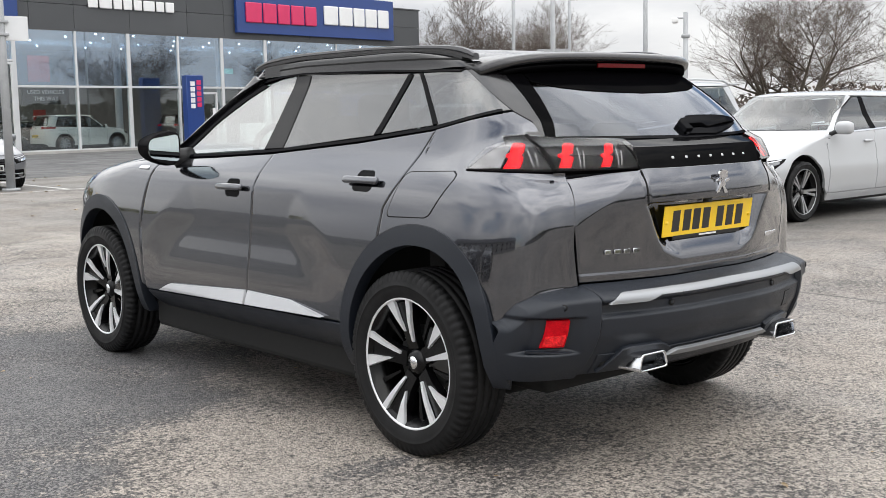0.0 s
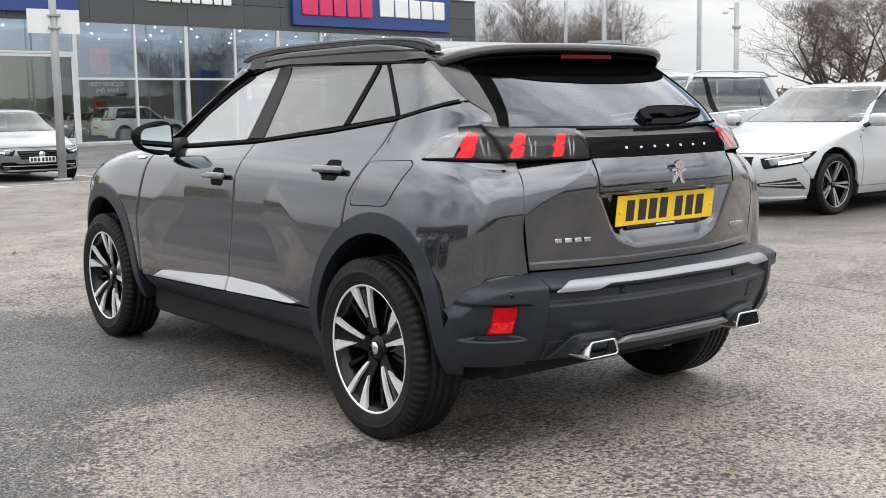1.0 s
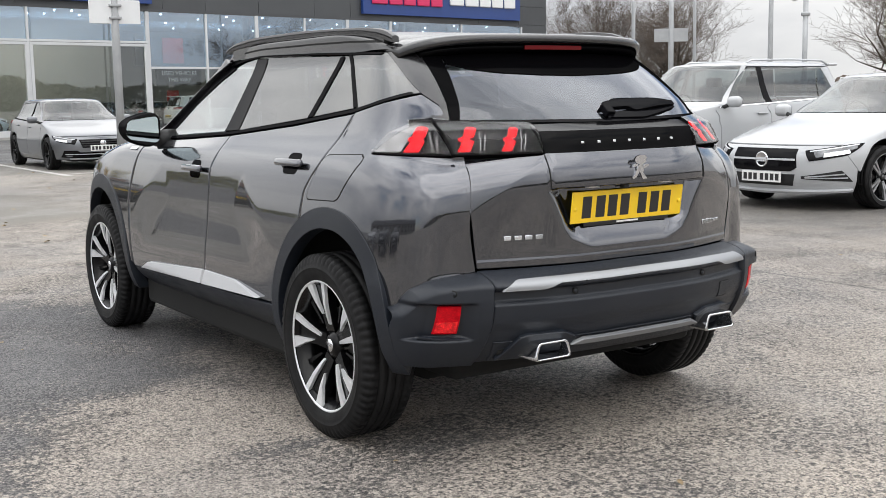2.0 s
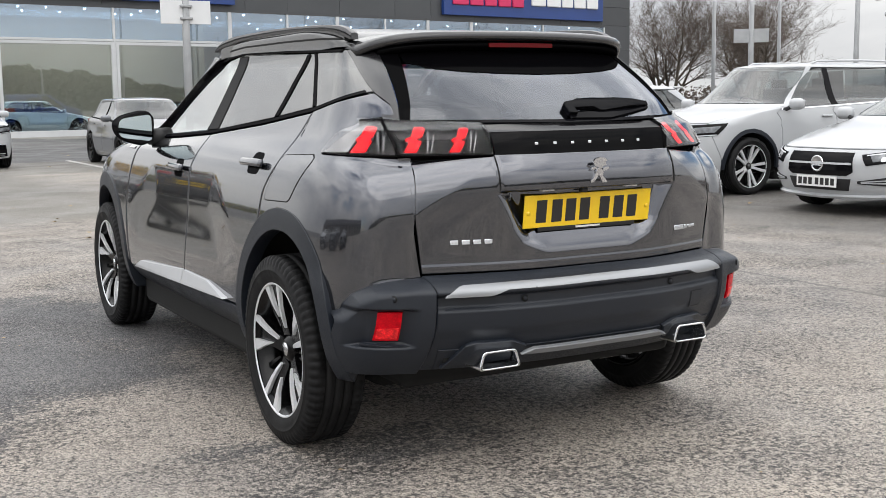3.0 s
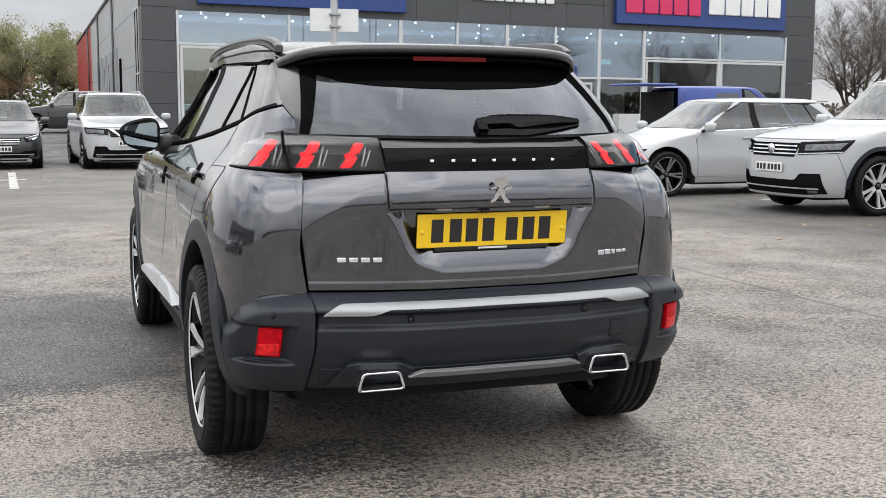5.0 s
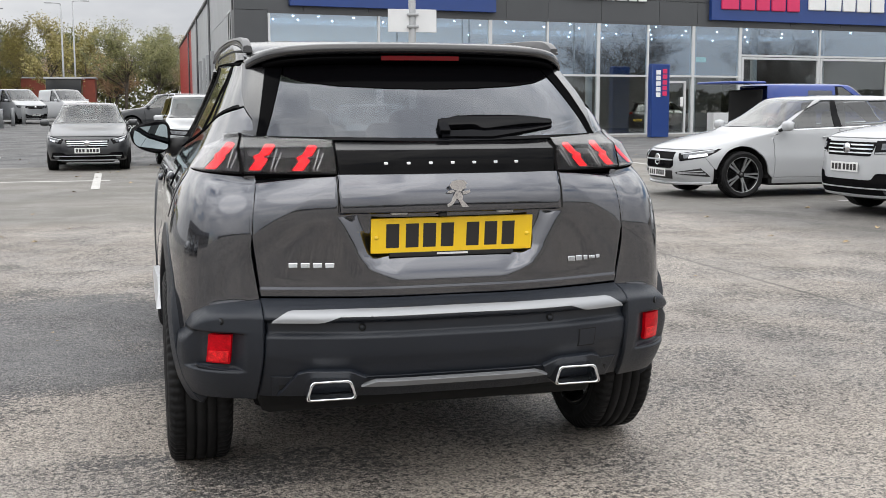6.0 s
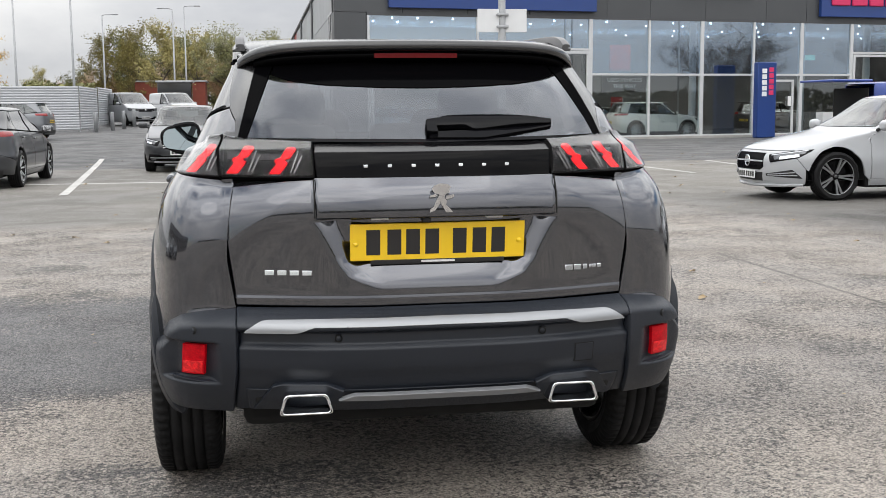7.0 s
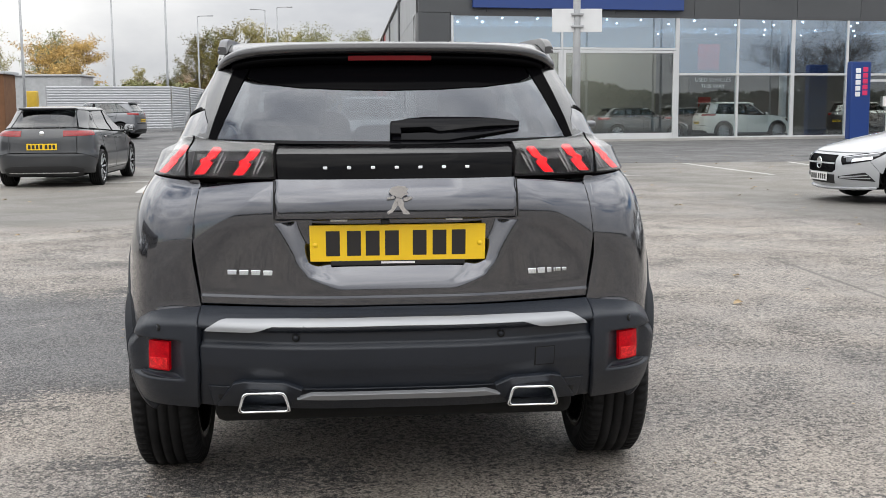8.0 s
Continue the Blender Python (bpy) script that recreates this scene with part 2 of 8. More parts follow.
def tube(points, radii, sides=10, bm=None, cap=True):
    """A round bar along points, with a radius at each."""
    bm = bm or bmesh.new()
    rings = []
    pts = [Vector(p) for p in points]
    for i, p in enumerate(pts):
        d = (pts[min(i + 1, len(pts) - 1)] - pts[max(i - 1, 0)]).normalized()
        a = d.orthogonal().normalized() if i == 0 else (last_a - d * last_a.dot(d)).normalized()
        last_a = a
        b = d.cross(a)
        r = radii[i] if isinstance(radii, (list, tuple)) else radii
        rings.append([bm.verts.new(p + (a * math.cos(k * 2 * math.pi / sides) + b * math.sin(k * 2 * math.pi / sides)) * r) for k in range(sides)])
    for r0, r1 in zip(rings, rings[1:]):
        for k in range(sides):
            f = bm.faces.new((r0[k], r0[(k + 1) % sides], r1[(k + 1) % sides], r1[k]))
            f.smooth = True
    if cap:
        bm.faces.new(rings[0][::-1])
        bm.faces.new(rings[-1])
    return bm


def revolve(profile, steps=48, axis="x"):
    """Profile of (along, radius), turned round the x axis."""
    verts, faces = [], []
    n = len(profile)
    for k in range(steps):
        a = 2 * math.pi * k / steps
        for u, r in profile:
            verts.append((u, r * math.cos(a), r * math.sin(a)))
    for k in range(steps):
        for i in range(n - 1):
            a, b = k * n + i, ((k + 1) % steps) * n + i
            faces.append((a, a + 1, b + 1, b))
    return verts, faces


def prism(poly, depth, bm=None, bevel=0.0):
    """A flat outline in x, z, given depth along y (front face at y = -depth)."""
    own = bmesh.new()
    a = [own.verts.new((x, 0, z)) for x, z in poly]
    b = [own.verts.new((x, -depth, z)) for x, z in poly]
    n = len(poly)
    own.faces.new(a)
    own.faces.new(b[::-1])
    for i in range(n):
        own.faces.new((a[i], b[i], b[(i + 1) % n], a[(i + 1) % n]))
    bmesh.ops.recalc_face_normals(own, faces=own.faces)
    if bevel:
        bmesh.ops.bevel(own, geom=own.edges[:], offset=bevel, segments=2, affect="EDGES", profile=0.5)
    if bm is None:
        return own
    me = bpy.data.meshes.new("tmp")
    own.to_mesh(me)
    own.free()
    bm.from_mesh(me)
    bpy.data.meshes.remove(me)
    return bm


def curve_of(xs, ys):
    """A smooth monotone curve through the points, as a function of arrays."""
    xs, ys = np.array(xs, float), np.array(ys, float)
    h, d = np.diff(xs), np.diff(ys) / np.diff(xs)
    m = np.zeros(len(xs))
    m[0], m[-1] = d[0], d[-1]
    for i in range(1, len(xs) - 1):
        if d[i - 1] * d[i] > 0:
            w1, w2 = 2 * h[i] + h[i - 1], h[i] + 2 * h[i - 1]
            m[i] = (w1 + w2) / (w1 / d[i - 1] + w2 / d[i])

    def f(x):
        x = np.clip(np.asarray(x, float), xs[0], xs[-1])
        i = np.clip(np.searchsorted(xs, x) - 1, 0, len(xs) - 2)
        t = (x - xs[i]) / h[i]
        return (ys[i] * (1 + 2 * t) * (1 - t) ** 2 + m[i] * h[i] * t * (1 - t) ** 2
                + ys[i + 1] * t * t * (3 - 2 * t) + m[i + 1] * h[i] * t * t * (t - 1))
    return f


def fair(curve, a, b, soft):
    """The curve with its bends eased out; soft(z) is the reach of the easing."""
    if soft is None:
        return curve
    zz = np.linspace(a, b, 1200)
    vv = curve(zz)
    sg = soft(zz)[:, None]
    k = np.exp(-0.5 * ((zz[None] - zz[:, None]) / sg) ** 2)
    near = np.minimum(zz - a, b - zz)[:, None]
    k = np.where(np.abs(zz[None] - zz[:, None]) <= np.maximum(near, 1e-6), k, 0.0) + np.eye(len(zz)) * 1e-6
    out = (k * vv[None]).sum(1) / k.sum(1)
    return lambda z: np.interp(np.asarray(z, float), zz, out)


Place = collections.namedtuple("Place", "s z fn v")     # a place on a skin, and the function and value that gave it


class Shell:
    """A car's outer skin: at each height a plan outline with rounded ends. s runs from the rear centre (0) round the
    left corner (1) and along the side (2) to the front centre (3); negative s is the right side."""

    def __init__(self, z, w, r, yr, f, yf, n_rear=2.9, n_front=2.6, side=None, soft=None, rear=None):
        self.w, self.r, self.yr, self.f, self.yf = (fair(curve_of(z, v), z[0], z[-1], soft) for v in (w, r, yr, f, yf))
        self.nr_of = n_rear if callable(n_rear) else curve_of([0, 1], [n_rear, n_rear])
        self.nf = n_front
        self.side = side or (lambda y, z: 0.0 * y)
        self.rear = rear or (lambda x, z: 0.0 * x)

    def pt(self, s, z):
        s, z = np.broadcast_arrays(np.asarray(s, float), np.asarray(z, float))
        s = np.where(s > 3, s - 6, s)
        a = np.abs(s)
        w, r, yr, f, yf = self.w(z), self.r(z), self.yr(z), self.f(z), self.yf(z)
        th = np.clip(a, 0, 1) * math.pi / 2
        si, co = np.sin(th), np.cos(th)
        nr = self.nr_of(z)
        k = (si ** nr + co ** nr) ** (-1 / nr)
        x, y = w * k * si, yr - (yr - r) * k * co
        y = y + np.where(a < 1, self.rear(x, z), 0.0)
        mid = (a > 1) & (a <= 2)
        x = np.where(mid, w, x)
        y = np.where(mid, yr + (a - 1) * (yf - yr), y)
        th = np.clip(3 - a, 0, 1) * math.pi / 2
        si, co = np.sin(th), np.cos(th)
        k = (np.abs(si) ** self.nf + np.abs(co) ** self.nf) ** (-1 / self.nf)
        x = np.where(a > 2, w * k * si, x)
        y = np.where(a > 2, yf + (f - yf) * k * co, y)
        x = x + self.side(y, z) * (x / np.maximum(w, 1e-6)) ** 6
        return np.stack([-np.sign(s) * x, y, z], -1)

    def X(self, x, z):
        """s of the place at that x on the rear."""
        w = float(self.w(z))
        a = min(abs(x) / w, 0.9999)
        nr = float(self.nr_of(z))
        b = (1 - a ** nr) ** (1 / nr)
        return Place(-math.copysign(math.atan2(a, b) / (math.pi / 2), x), z, self.X, x)

    def Y(self, y, z):
        """s of the place at that y on the left side."""
        yr, yf, r, f = (float(c(z)) for c in (self.yr, self.yf, self.r, self.f))
        if y < yr:
            b = min((yr - y) / (yr - r), 0.9999)
            nr = float(self.nr_of(z))
            return Place(math.atan2((1 - b ** nr) ** (1 / nr), b) / (math.pi / 2), z, self.Y, y)
        if y > yf:
            b = min((y - yf) / (f - yf), 0.9999)
            return Place(3 - math.atan2((1 - b ** self.nf) ** (1 / self.nf), b) / (math.pi / 2), z, self.Y, y)
        return Place(1 + (y - yr) / (yf - yr), z, self.Y, y)

    def N(self, x, z):
        """s of the place at that x on the front."""
        w = float(self.w(z))
        a = min(abs(x) / w, 0.9999)
        b = (1 - a ** self.nf) ** (1 / self.nf)
        q = math.atan2(a, b) / (math.pi / 2)
        return Place(3 - q if x < 0 else 3 + q, z, self.N, x)


def along(points, u):
    """Points on a polyline in even steps of its length."""
    full = [points[0]]
    for a, b in zip(points, points[1:]):
        if isinstance(a, Place) and isinstance(b, Place) and a.fn == b.fn and a.fn is not None and len(points) < 9:
            full += [a.fn(a.v + (b.v - a.v) * k / 8, a[1] + (b[1] - a[1]) * k / 8) for k in range(1, 8)]
        full.append(b)
    p = np.array([(q[0], q[1]) for q in full], float)
    d = np.r_[0, np.cumsum(np.hypot(np.diff(p[:, 0]), np.diff(p[:, 1])) + 1e-9)]
    d /= d[-1]
    return np.stack([np.interp(u, d, p[:, 0]), np.interp(u, d, p[:, 1])], -1)


def steps(n, e=0.0):
    u = np.linspace(0, 1, n + 1)
    inner = u[(u > 3.2 * e) & (u < 1 - 3.2 * e)]
    return np.r_[0, e, 2.2 * e, inner, 1 - 2.2 * e, 1 - e, 1] if e else u


def patch(shell, bottom, top, left=None, right=None, nu=24, nv=12, off=0.0, rim=0.016, roll=0.0018, push=None, mirror=False, edge=0.005):
    """A panel on the skin between four lines of (s, z), with a rolled edge and a rim that turns inwards.
    push(p): extra displacement along the normal, for places p in the left side's coordinates."""
    left = left or [bottom[0], top[0]]
    right = right or [bottom[-1], top[-1]]
    u, v = steps(nu, edge), steps(nv, edge)
    B, T, L, R = along(bottom, u), along(top, u), along(left, v), along(right, v)
    U, V = u[None, :, None], v[:, None, None]
    S = ((1 - V) * B[None] + V * T[None] + (1 - U) * L[:, None] + U * R[:, None]
         - ((1 - U) * (1 - V) * B[0] + U * (1 - V) * B[-1] + (1 - U) * V * T[0] + U * V * T[-1]))
    s, z = S[..., 0], S[..., 1]
    P = shell.pt(s, z)
    e = 0.004
    ds = shell.pt(s + e, z) - shell.pt(s - e, z)
    dz = shell.pt(s, z + e) - shell.pt(s, z - e)
    N = np.cross(ds, dz)
    N /= np.linalg.norm(N, axis=-1, keepdims=True) + 1e-12
    C = np.array((0, 1.3, 0.6))
    N *= np.sign((N * (P - C)).sum(-1, keepdims=True))
    h = np.full(s.shape, off, float)
    if push is not None:
        h = h + push(P)
    h2 = h.copy()
    for sl in ((0, slice(None)), (-1, slice(None)), (slice(None), 0), (slice(None), -1)):
        h2[sl] = h[sl] - roll
    V0 = (P + N * h2[..., None]).reshape(-1, 3)
    ny, nx = s.shape
    faces = []
    for j in range(ny - 1):
        for i in range(nx - 1):
            a = j * nx + i
            faces.append((a, a + 1, a + nx + 1, a + nx))
    ring = [i for i in range(nx)] + [j * nx + nx - 1 for j in range(1, ny)] + [(ny - 1) * nx + i for i in range(nx - 2, -1, -1)] + [j * nx for j in range(ny - 2, 0, -1)]
    Nf = N.reshape(-1, 3)
    inner = V0[ring] - Nf[ring] * rim
    base = len(V0)
    m = len(ring)
    for k in range(m):
        faces.append((ring[k], base + k, base + (k + 1) % m, ring[(k + 1) % m]))
    verts = np.vstack([V0, inner])
    mid = (ny // 2) * nx + nx // 2
    fn = np.cross(V0[mid + 1] - V0[mid], V0[mid + nx] - V0[mid])
    flip = (fn * Nf[mid]).sum() < 0
    if mirror:
        verts = verts * np.array((-1, 1, 1))
        flip = not flip
    if flip:
        faces = [f[::-1] for f in faces]
    return verts, faces


def panel(name, parent, material, shell, bottom, top, label="", both=True, **kw):
    """A skin panel as a part, on the left and, with both, mirrored on the right."""
    obs = []
    for mirror in ((False, True) if both else (False,)):
        v, f = patch(shell, bottom, top, mirror=mirror, **kw)
        obs.append(part(name, mesh_of(name, v, f), material, parent, label))
    return obs


def ramp01(x, a, b):
    t = np.clip((x - a) / (b - a), 0, 1)
    return t * t * (3 - 2 * t)


# ---- wheels ----
def tyre_mesh(r, rim, width, sign, steps_=120, grooves=4):
    """Tyre round the x axis; sign -1 has its outer side towards -x."""
    w = width / 2
    prof = [(w * 0.86, rim - 0.004), (w * 0.93, rim + 0.010), (w * 1.0, rim + 0.035), (w * 1.0, rim + 0.046), (w * 1.012, rim + 0.0475), (w * 1.012, rim + 0.0495), (w * 0.998, rim + 0.051), (w * 0.975, r - 0.035), (w * 0.93, r - 0.016), (w * 0.86, r - 0.007)]
    tread = []
    xs = np.linspace(0.80, -0.80, grooves + 2)
    for i, x in enumerate(xs):
        if 0 < i < len(xs) - 1:
            tread += [(w * (x + 0.035), r), (w * (x + 0.03), r - 0.008), (w * (x - 0.03), r - 0.008), (w * (x - 0.035), r)]
        else:
            tread += [(w * x, r - 0.002 * abs(x) ** 3)]
    prof = prof + tread + [(-x, rr) for x, rr in prof[::-1]]
    v, f = revolve(prof, steps_)
    v = np.array(v)
    n = len(prof)
    k = np.arange(len(v)) // n
    i = np.arange(len(v)) % n
    rad = np.hypot(v[:, 1], v[:, 2])
    shoulder = ((i >= 8) & (i <= 10) | (i >= n - 11) & (i <= n - 9)) & (k % 4 == 0)
    v[shoulder, 1:] *= ((rad - 0.012) / rad)[shoulder, None]
    v[:, 0] *= -sign
    if sign < 0:
        f = [q[::-1] for q in f]
    return mesh_of("tyre", v, [q[::-1] for q in f])


def rim_mesh(rim, width, sign):
    w = width / 2
    prof = [(w * 0.90, rim + 0.012), (w * 0.95, rim + 0.010), (w * 0.95, rim - 0.002), (w * 0.86, rim - 0.012), (w * 0.6, rim - 0.022), (-w * 0.6, rim - 0.03), (-w * 0.9, rim + 0.01)]
    v, f = revolve(prof, 64)
    v = np.array(v)
    v[:, 0] *= -sign
    return mesh_of("rim", v, f if sign > 0 else [q[::-1] for q in f])


def bar_mesh(name, stations, sign, depth):
    """A wheel spoke along +z: stations of (radius, half width low side, half width high side, outward x)."""
    bm = bmesh.new()
    rows = []
    for r, a, b, x in stations:
        xo, xi = sign * x, sign * (x - depth)
        rows.append([bm.verts.new(p) for p in ((xi, -a, r), (xo, -a * 0.9, r), (xo, b * 0.9, r), (xi, b, r))])
    for p, q in zip(rows, rows[1:]):
        for k in range(4):
            bm.faces.new((p[k], p[(k + 1) % 4], q[(k + 1) % 4], q[k]))
    bm.faces.new(rows[0])
    bm.faces.new(rows[-1])
    bmesh.ops.recalc_face_normals(bm, faces=bm.faces)
    me = bpy.data.meshes.new(name)
    bm.to_mesh(me)
    bm.free()
    return me


def disc_mesh(name, prof, sign, n=40):
    v, f = revolve(prof, n)
    v = np.array(v)
    v[:, 0] *= sign
    me = mesh_of(name, v, f if sign > 0 else [q[::-1] for q in f])
    return me


WHEEL_CACHE = {}


def wheel(parent, x, y, r=0.341, rim=0.241, width=0.215, style="claw", turn=0.0):
    """A road wheel at (x, y) standing on the ground; its outer side faces away from the car's middle."""
    sign = 1 if x > 0 else -1
    key = (sign, r, rim, width, style)
    if key not in WHEEL_CACHE:
        w = width / 2
        made = [("tyre", tyre_mesh(r, rim, width, sign, 280 if style == "claw" else 60), RUBBER, 0.0, "")]
        face = w * 0.80
        if style == "claw":
            dark = bar_mesh("spoke", [(0.05, 0.030, 0.034, face - 0.034), (0.11, 0.030, 0.036, face - 0.024), (rim - 0.012, 0.050, 0.064, face - 0.010)], sign, 0.03)
            inset = bar_mesh("spoke_inset", [(0.10, 0.004, 0.004, face - 0.036), (rim - 0.014, 0.012, 0.012, face - 0.026)], sign, 0.012)
            q = -sign
            long_ = [(0.078, 0.0055, 0.0055, face - 0.022), (0.11, 0.0075, 0.0070, face - 0.012), (0.16, 0.0105, 0.0095, face - 0.002), (rim - 0.004, 0.0150, 0.0130, face + 0.005)]
            short = [(0.118, 0.0060, -0.0030, face - 0.014), (0.165, 0.0065, 0.0130, face - 0.003), (rim - 0.004, 0.0070, 0.0430, face + 0.005)]
            thin = bar_mesh("spoke_blade", long_, sign, 0.012)
            wedge = bar_mesh("spoke_blade", [(r_, a_, b_, x_) if q > 0 else (r_, b_, a_, x_) for r_, a_, b_, x_ in short], sign, 0.012)
            for k in range(5):
                a = 2 * math.pi * k / 5
                made += [("spoke", dark, WHEEL_BLACK, a + q * 0.18, ""), ("spoke_inset", inset, WHEEL_BLACK, a + q * 0.80, ""),
                         ("spoke_blade", wedge, MACHINED, a, "machined silver blade"), ("spoke_blade", thin, MACHINED, a + q * 0.37, "machined silver blade")]
            ring = MACHINED
        else:
            metal = {"dark": WHEEL_BLACK, "twin": ALLOY}.get(style, MACHINED)
            if style == "multi":
                bars, n = [(0.0, 0.0125)], 10
            elif style == "fork":
                bars, n = [(-0.19, 0.017), (0.19, 0.017)], 5
            else:
                bars, n = [(-0.125, 0.0125), (0.125, 0.0125)], 5
            for da, wide in bars:
                spoke = bar_mesh("spoke", [(0.045, wide * 1.2, wide * 1.2, face - 0.030), (0.12, wide * 0.85, wide * 0.85, face - 0.016), (rim - 0.008, wide * 1.25, wide * 1.25, face - 0.002)], sign, 0.022)
                for k in range(n):
                    made.append(("spoke", spoke, metal, 2 * math.pi * k / n + da, ""))
            made.append(("wheel_back", disc_mesh("wheel_back", [(face - 0.075, rim - 0.012), (face - 0.070, 0.10), (face - 0.060, 0.0)], sign, 32), WHEEL_BLACK, 0, ""))
            ring = metal
        lip = disc_mesh("rim_lip", [(face + 0.006, rim - 0.006), (face + 0.011, rim - 0.002), (face + 0.009, rim + 0.004), (face - 0.004, rim + 0.008)], sign, 64)
        hub = disc_mesh("hub_cap", [(face - 0.06, 0.056), (face - 0.036, 0.050), (face - 0.026, 0.036), (face - 0.022, 0.030), (face - 0.021, 0.0)], sign)
        cap = disc_mesh("hub_badge", [(face - 0.024, 0.025), (face - 0.018, 0.022), (face - 0.018, 0.0)], sign, 24)
        brake = disc_mesh("brake_disc", [(w * 0.05, 0.135), (w * 0.12, 0.13), (w * 0.12, 0.06), (w * 0.3, 0.055), (w * 0.3, 0.0)], sign)
        made += [("rim_lip", lip, ring, 0, "machined silver rim edge" if ring is MACHINED else ""), ("hub_cap", hub, WHEEL_BLACK, 0, ""), ("hub_badge", cap, CHROME if style == "claw" else DISC, 0, "bright hub badge" if style == "claw" else "steel hub badge"), ("brake_disc", brake, DISC, 0, "")]
        WHEEL_CACHE[key] = (rim_mesh(rim, width, sign), made)
    barrel, made = WHEEL_CACHE[key]
    wob = part("wheel", barrel, WHEEL_BLACK, parent)
    wob.location, wob.rotation_euler = (x, y, r), (turn, 0, 0)
    for name, me, ma, a, label in made:
        ob = part(name, me, ma, wob, label)
        ob.rotation_euler = (a, 0, 0)
    return wob


# ---- the grey crossover ----
HZ = [0.28, 0.34, 0.40, 0.46, 0.52, 0.58, 0.615, 0.645, 0.662, 0.72, 0.80, 0.88, 0.94, 1.00, 1.045, 1.09, 1.145, 1.20, 1.25, 1.30, 1.36, 1.40, 1.43, 1.46, 1.48, 1.495, 1.505, 1.51]
HW = [0.82, 0.848, 0.863, 0.870, 0.873, 0.873, 0.872, 0.871, 0.870, 0.866, 0.860, 0.846, 0.832, 0.808, 0.778, 0.742, 0.712, 0.685, 0.660, 0.638, 0.608, 0.592, 0.5895, 0.5880, 0.5855, 0.562, 0.40, 0.05]
HR = [-0.60, -0.68, -0.735, -0.77, -0.79, -0.797, -0.797, -0.765, -0.70, -0.705, -0.715, -0.728, -0.737, -0.728, -0.697, -0.682, -0.612, -0.545, -0.478, -0.410, -0.315, -0.24, -0.18, -0.10, 0.03, 0.22, 0.42, 0.7]
HYR = [0.0] * 16 + [0.0, 0.0, 0.0, 0.02, 0.06, 0.08, 0.10, 0.2, 0.35, 0.5, 0.6, 0.75]
HF = [3.30, 3.38, 3.42, 3.45, 3.46, 3.47, 3.47, 3.47, 3.47, 3.46, 3.44, 3.40, 3.30, 3.02, 2.66, 2.20, 2.09, 1.98, 1.88, 1.78, 1.66, 1.59, 1.54, 1.48, 1.40, 1.22, 0.98, 0.8]
HYF = [2.4] * 12 + [2.35, 2.2, 2.05, 1.90, 1.82, 1.74, 1.66, 1.57, 1.48, 1.42, 1.37, 1.30, 1.22, 1.05, 0.88, 0.76]
HN = curve_of([0.28, 0.58, 0.66, 0.80, 0.95, 1.10, 1.20, 1.5], [3.6, 3.6, 3.6, 3.55, 3.4, 3.15, 2.9, 2.9])     # how full the rear corners are


def rear_sweep(x, z):
    """The rear face swept forward between its middle and the tight corners."""
    return (0.049 - 0.014 * ramp01(z, 0.66, 0.62)) * ramp01(x, 0.15, 0.58) * (1 - ramp01(x, 0.62, 0.80)) * (1 - ramp01(z, 1.10, 1.22))


HS = Shell(HZ, HW, HR, HYR, HF, HYF, HN, 2.6, side=lambda y, z: -0.045 * ramp01(y, 0.9, 2.0) * ramp01(z, 1.0, 1.08), soft=lambda z: 0.003 + 0.021 * ramp01(z, 0.665, 0.71) * ramp01(z, 1.46, 1.39), rear=rear_sweep)
HRB = [-0.65, -0.665, -0.675, -0.684, -0.691, -0.696, -0.698, -0.6995] + HR[8:]
HB = Shell(HZ, HW, HRB, HYR, HF, HYF, HN, 2.6, side=HS.side, soft=lambda z: 0.022 + 0.0 * z, rear=rear_sweep)     # the painted side, without the bumper's shelf
X, Y = HS.X, HS.Y


def arch(cy, cz, a, b, t0, t1, n=14):
    """Points of a wheel arch on the left side, from front (t0) over the top to the rear (t1), in degrees."""
    pts = []
    for t in np.linspace(t0, t1, n):
        c, s = math.cos(radians(t)), math.sin(radians(t))
        if cy < 1 and c < 0:          # the rear arch drops steeply behind the wheel
            c, s = -(-c) ** 0.833 * (a - 0.069) / a, math.copysign(abs(s) ** 0.833, s)
        pts.append(Y(cy + a * c, cz + b * s))
    return pts


hero = empty("crossover_car", "metallic grey crossover car with black roof, parked on worn tarmac", "car")


def hp(name, material, bottom, top, label="", **kw):
    return panel(name, hero, material, HS, bottom, top, label, **kw)


# side panels
def door_push(p):
    """The doors' hollow between two slanting creases, one on each door, above the sill."""
    y, z = p[..., 1], p[..., 2]
    ahead = (1.045 - (y - 1.488) * 0.64 - z) / 1.19
    behind = (1.01 - (0.787 - y) * 0.86 - z) / 1.32
    reach = np.clip(np.minimum(ahead, behind), 0, None)
    full = np.clip(HS.w(z) - (0.832 + (0.94 - z) * 0.037), 0, None) * (z < 0.94)
    ends = ramp01(y, 0.22, 0.56) * ramp01(y, 2.06, 1.88)
    return -0.65 * np.minimum(full, 0.14 * reach) * ramp01(z, 0.44, 0.78) * ends


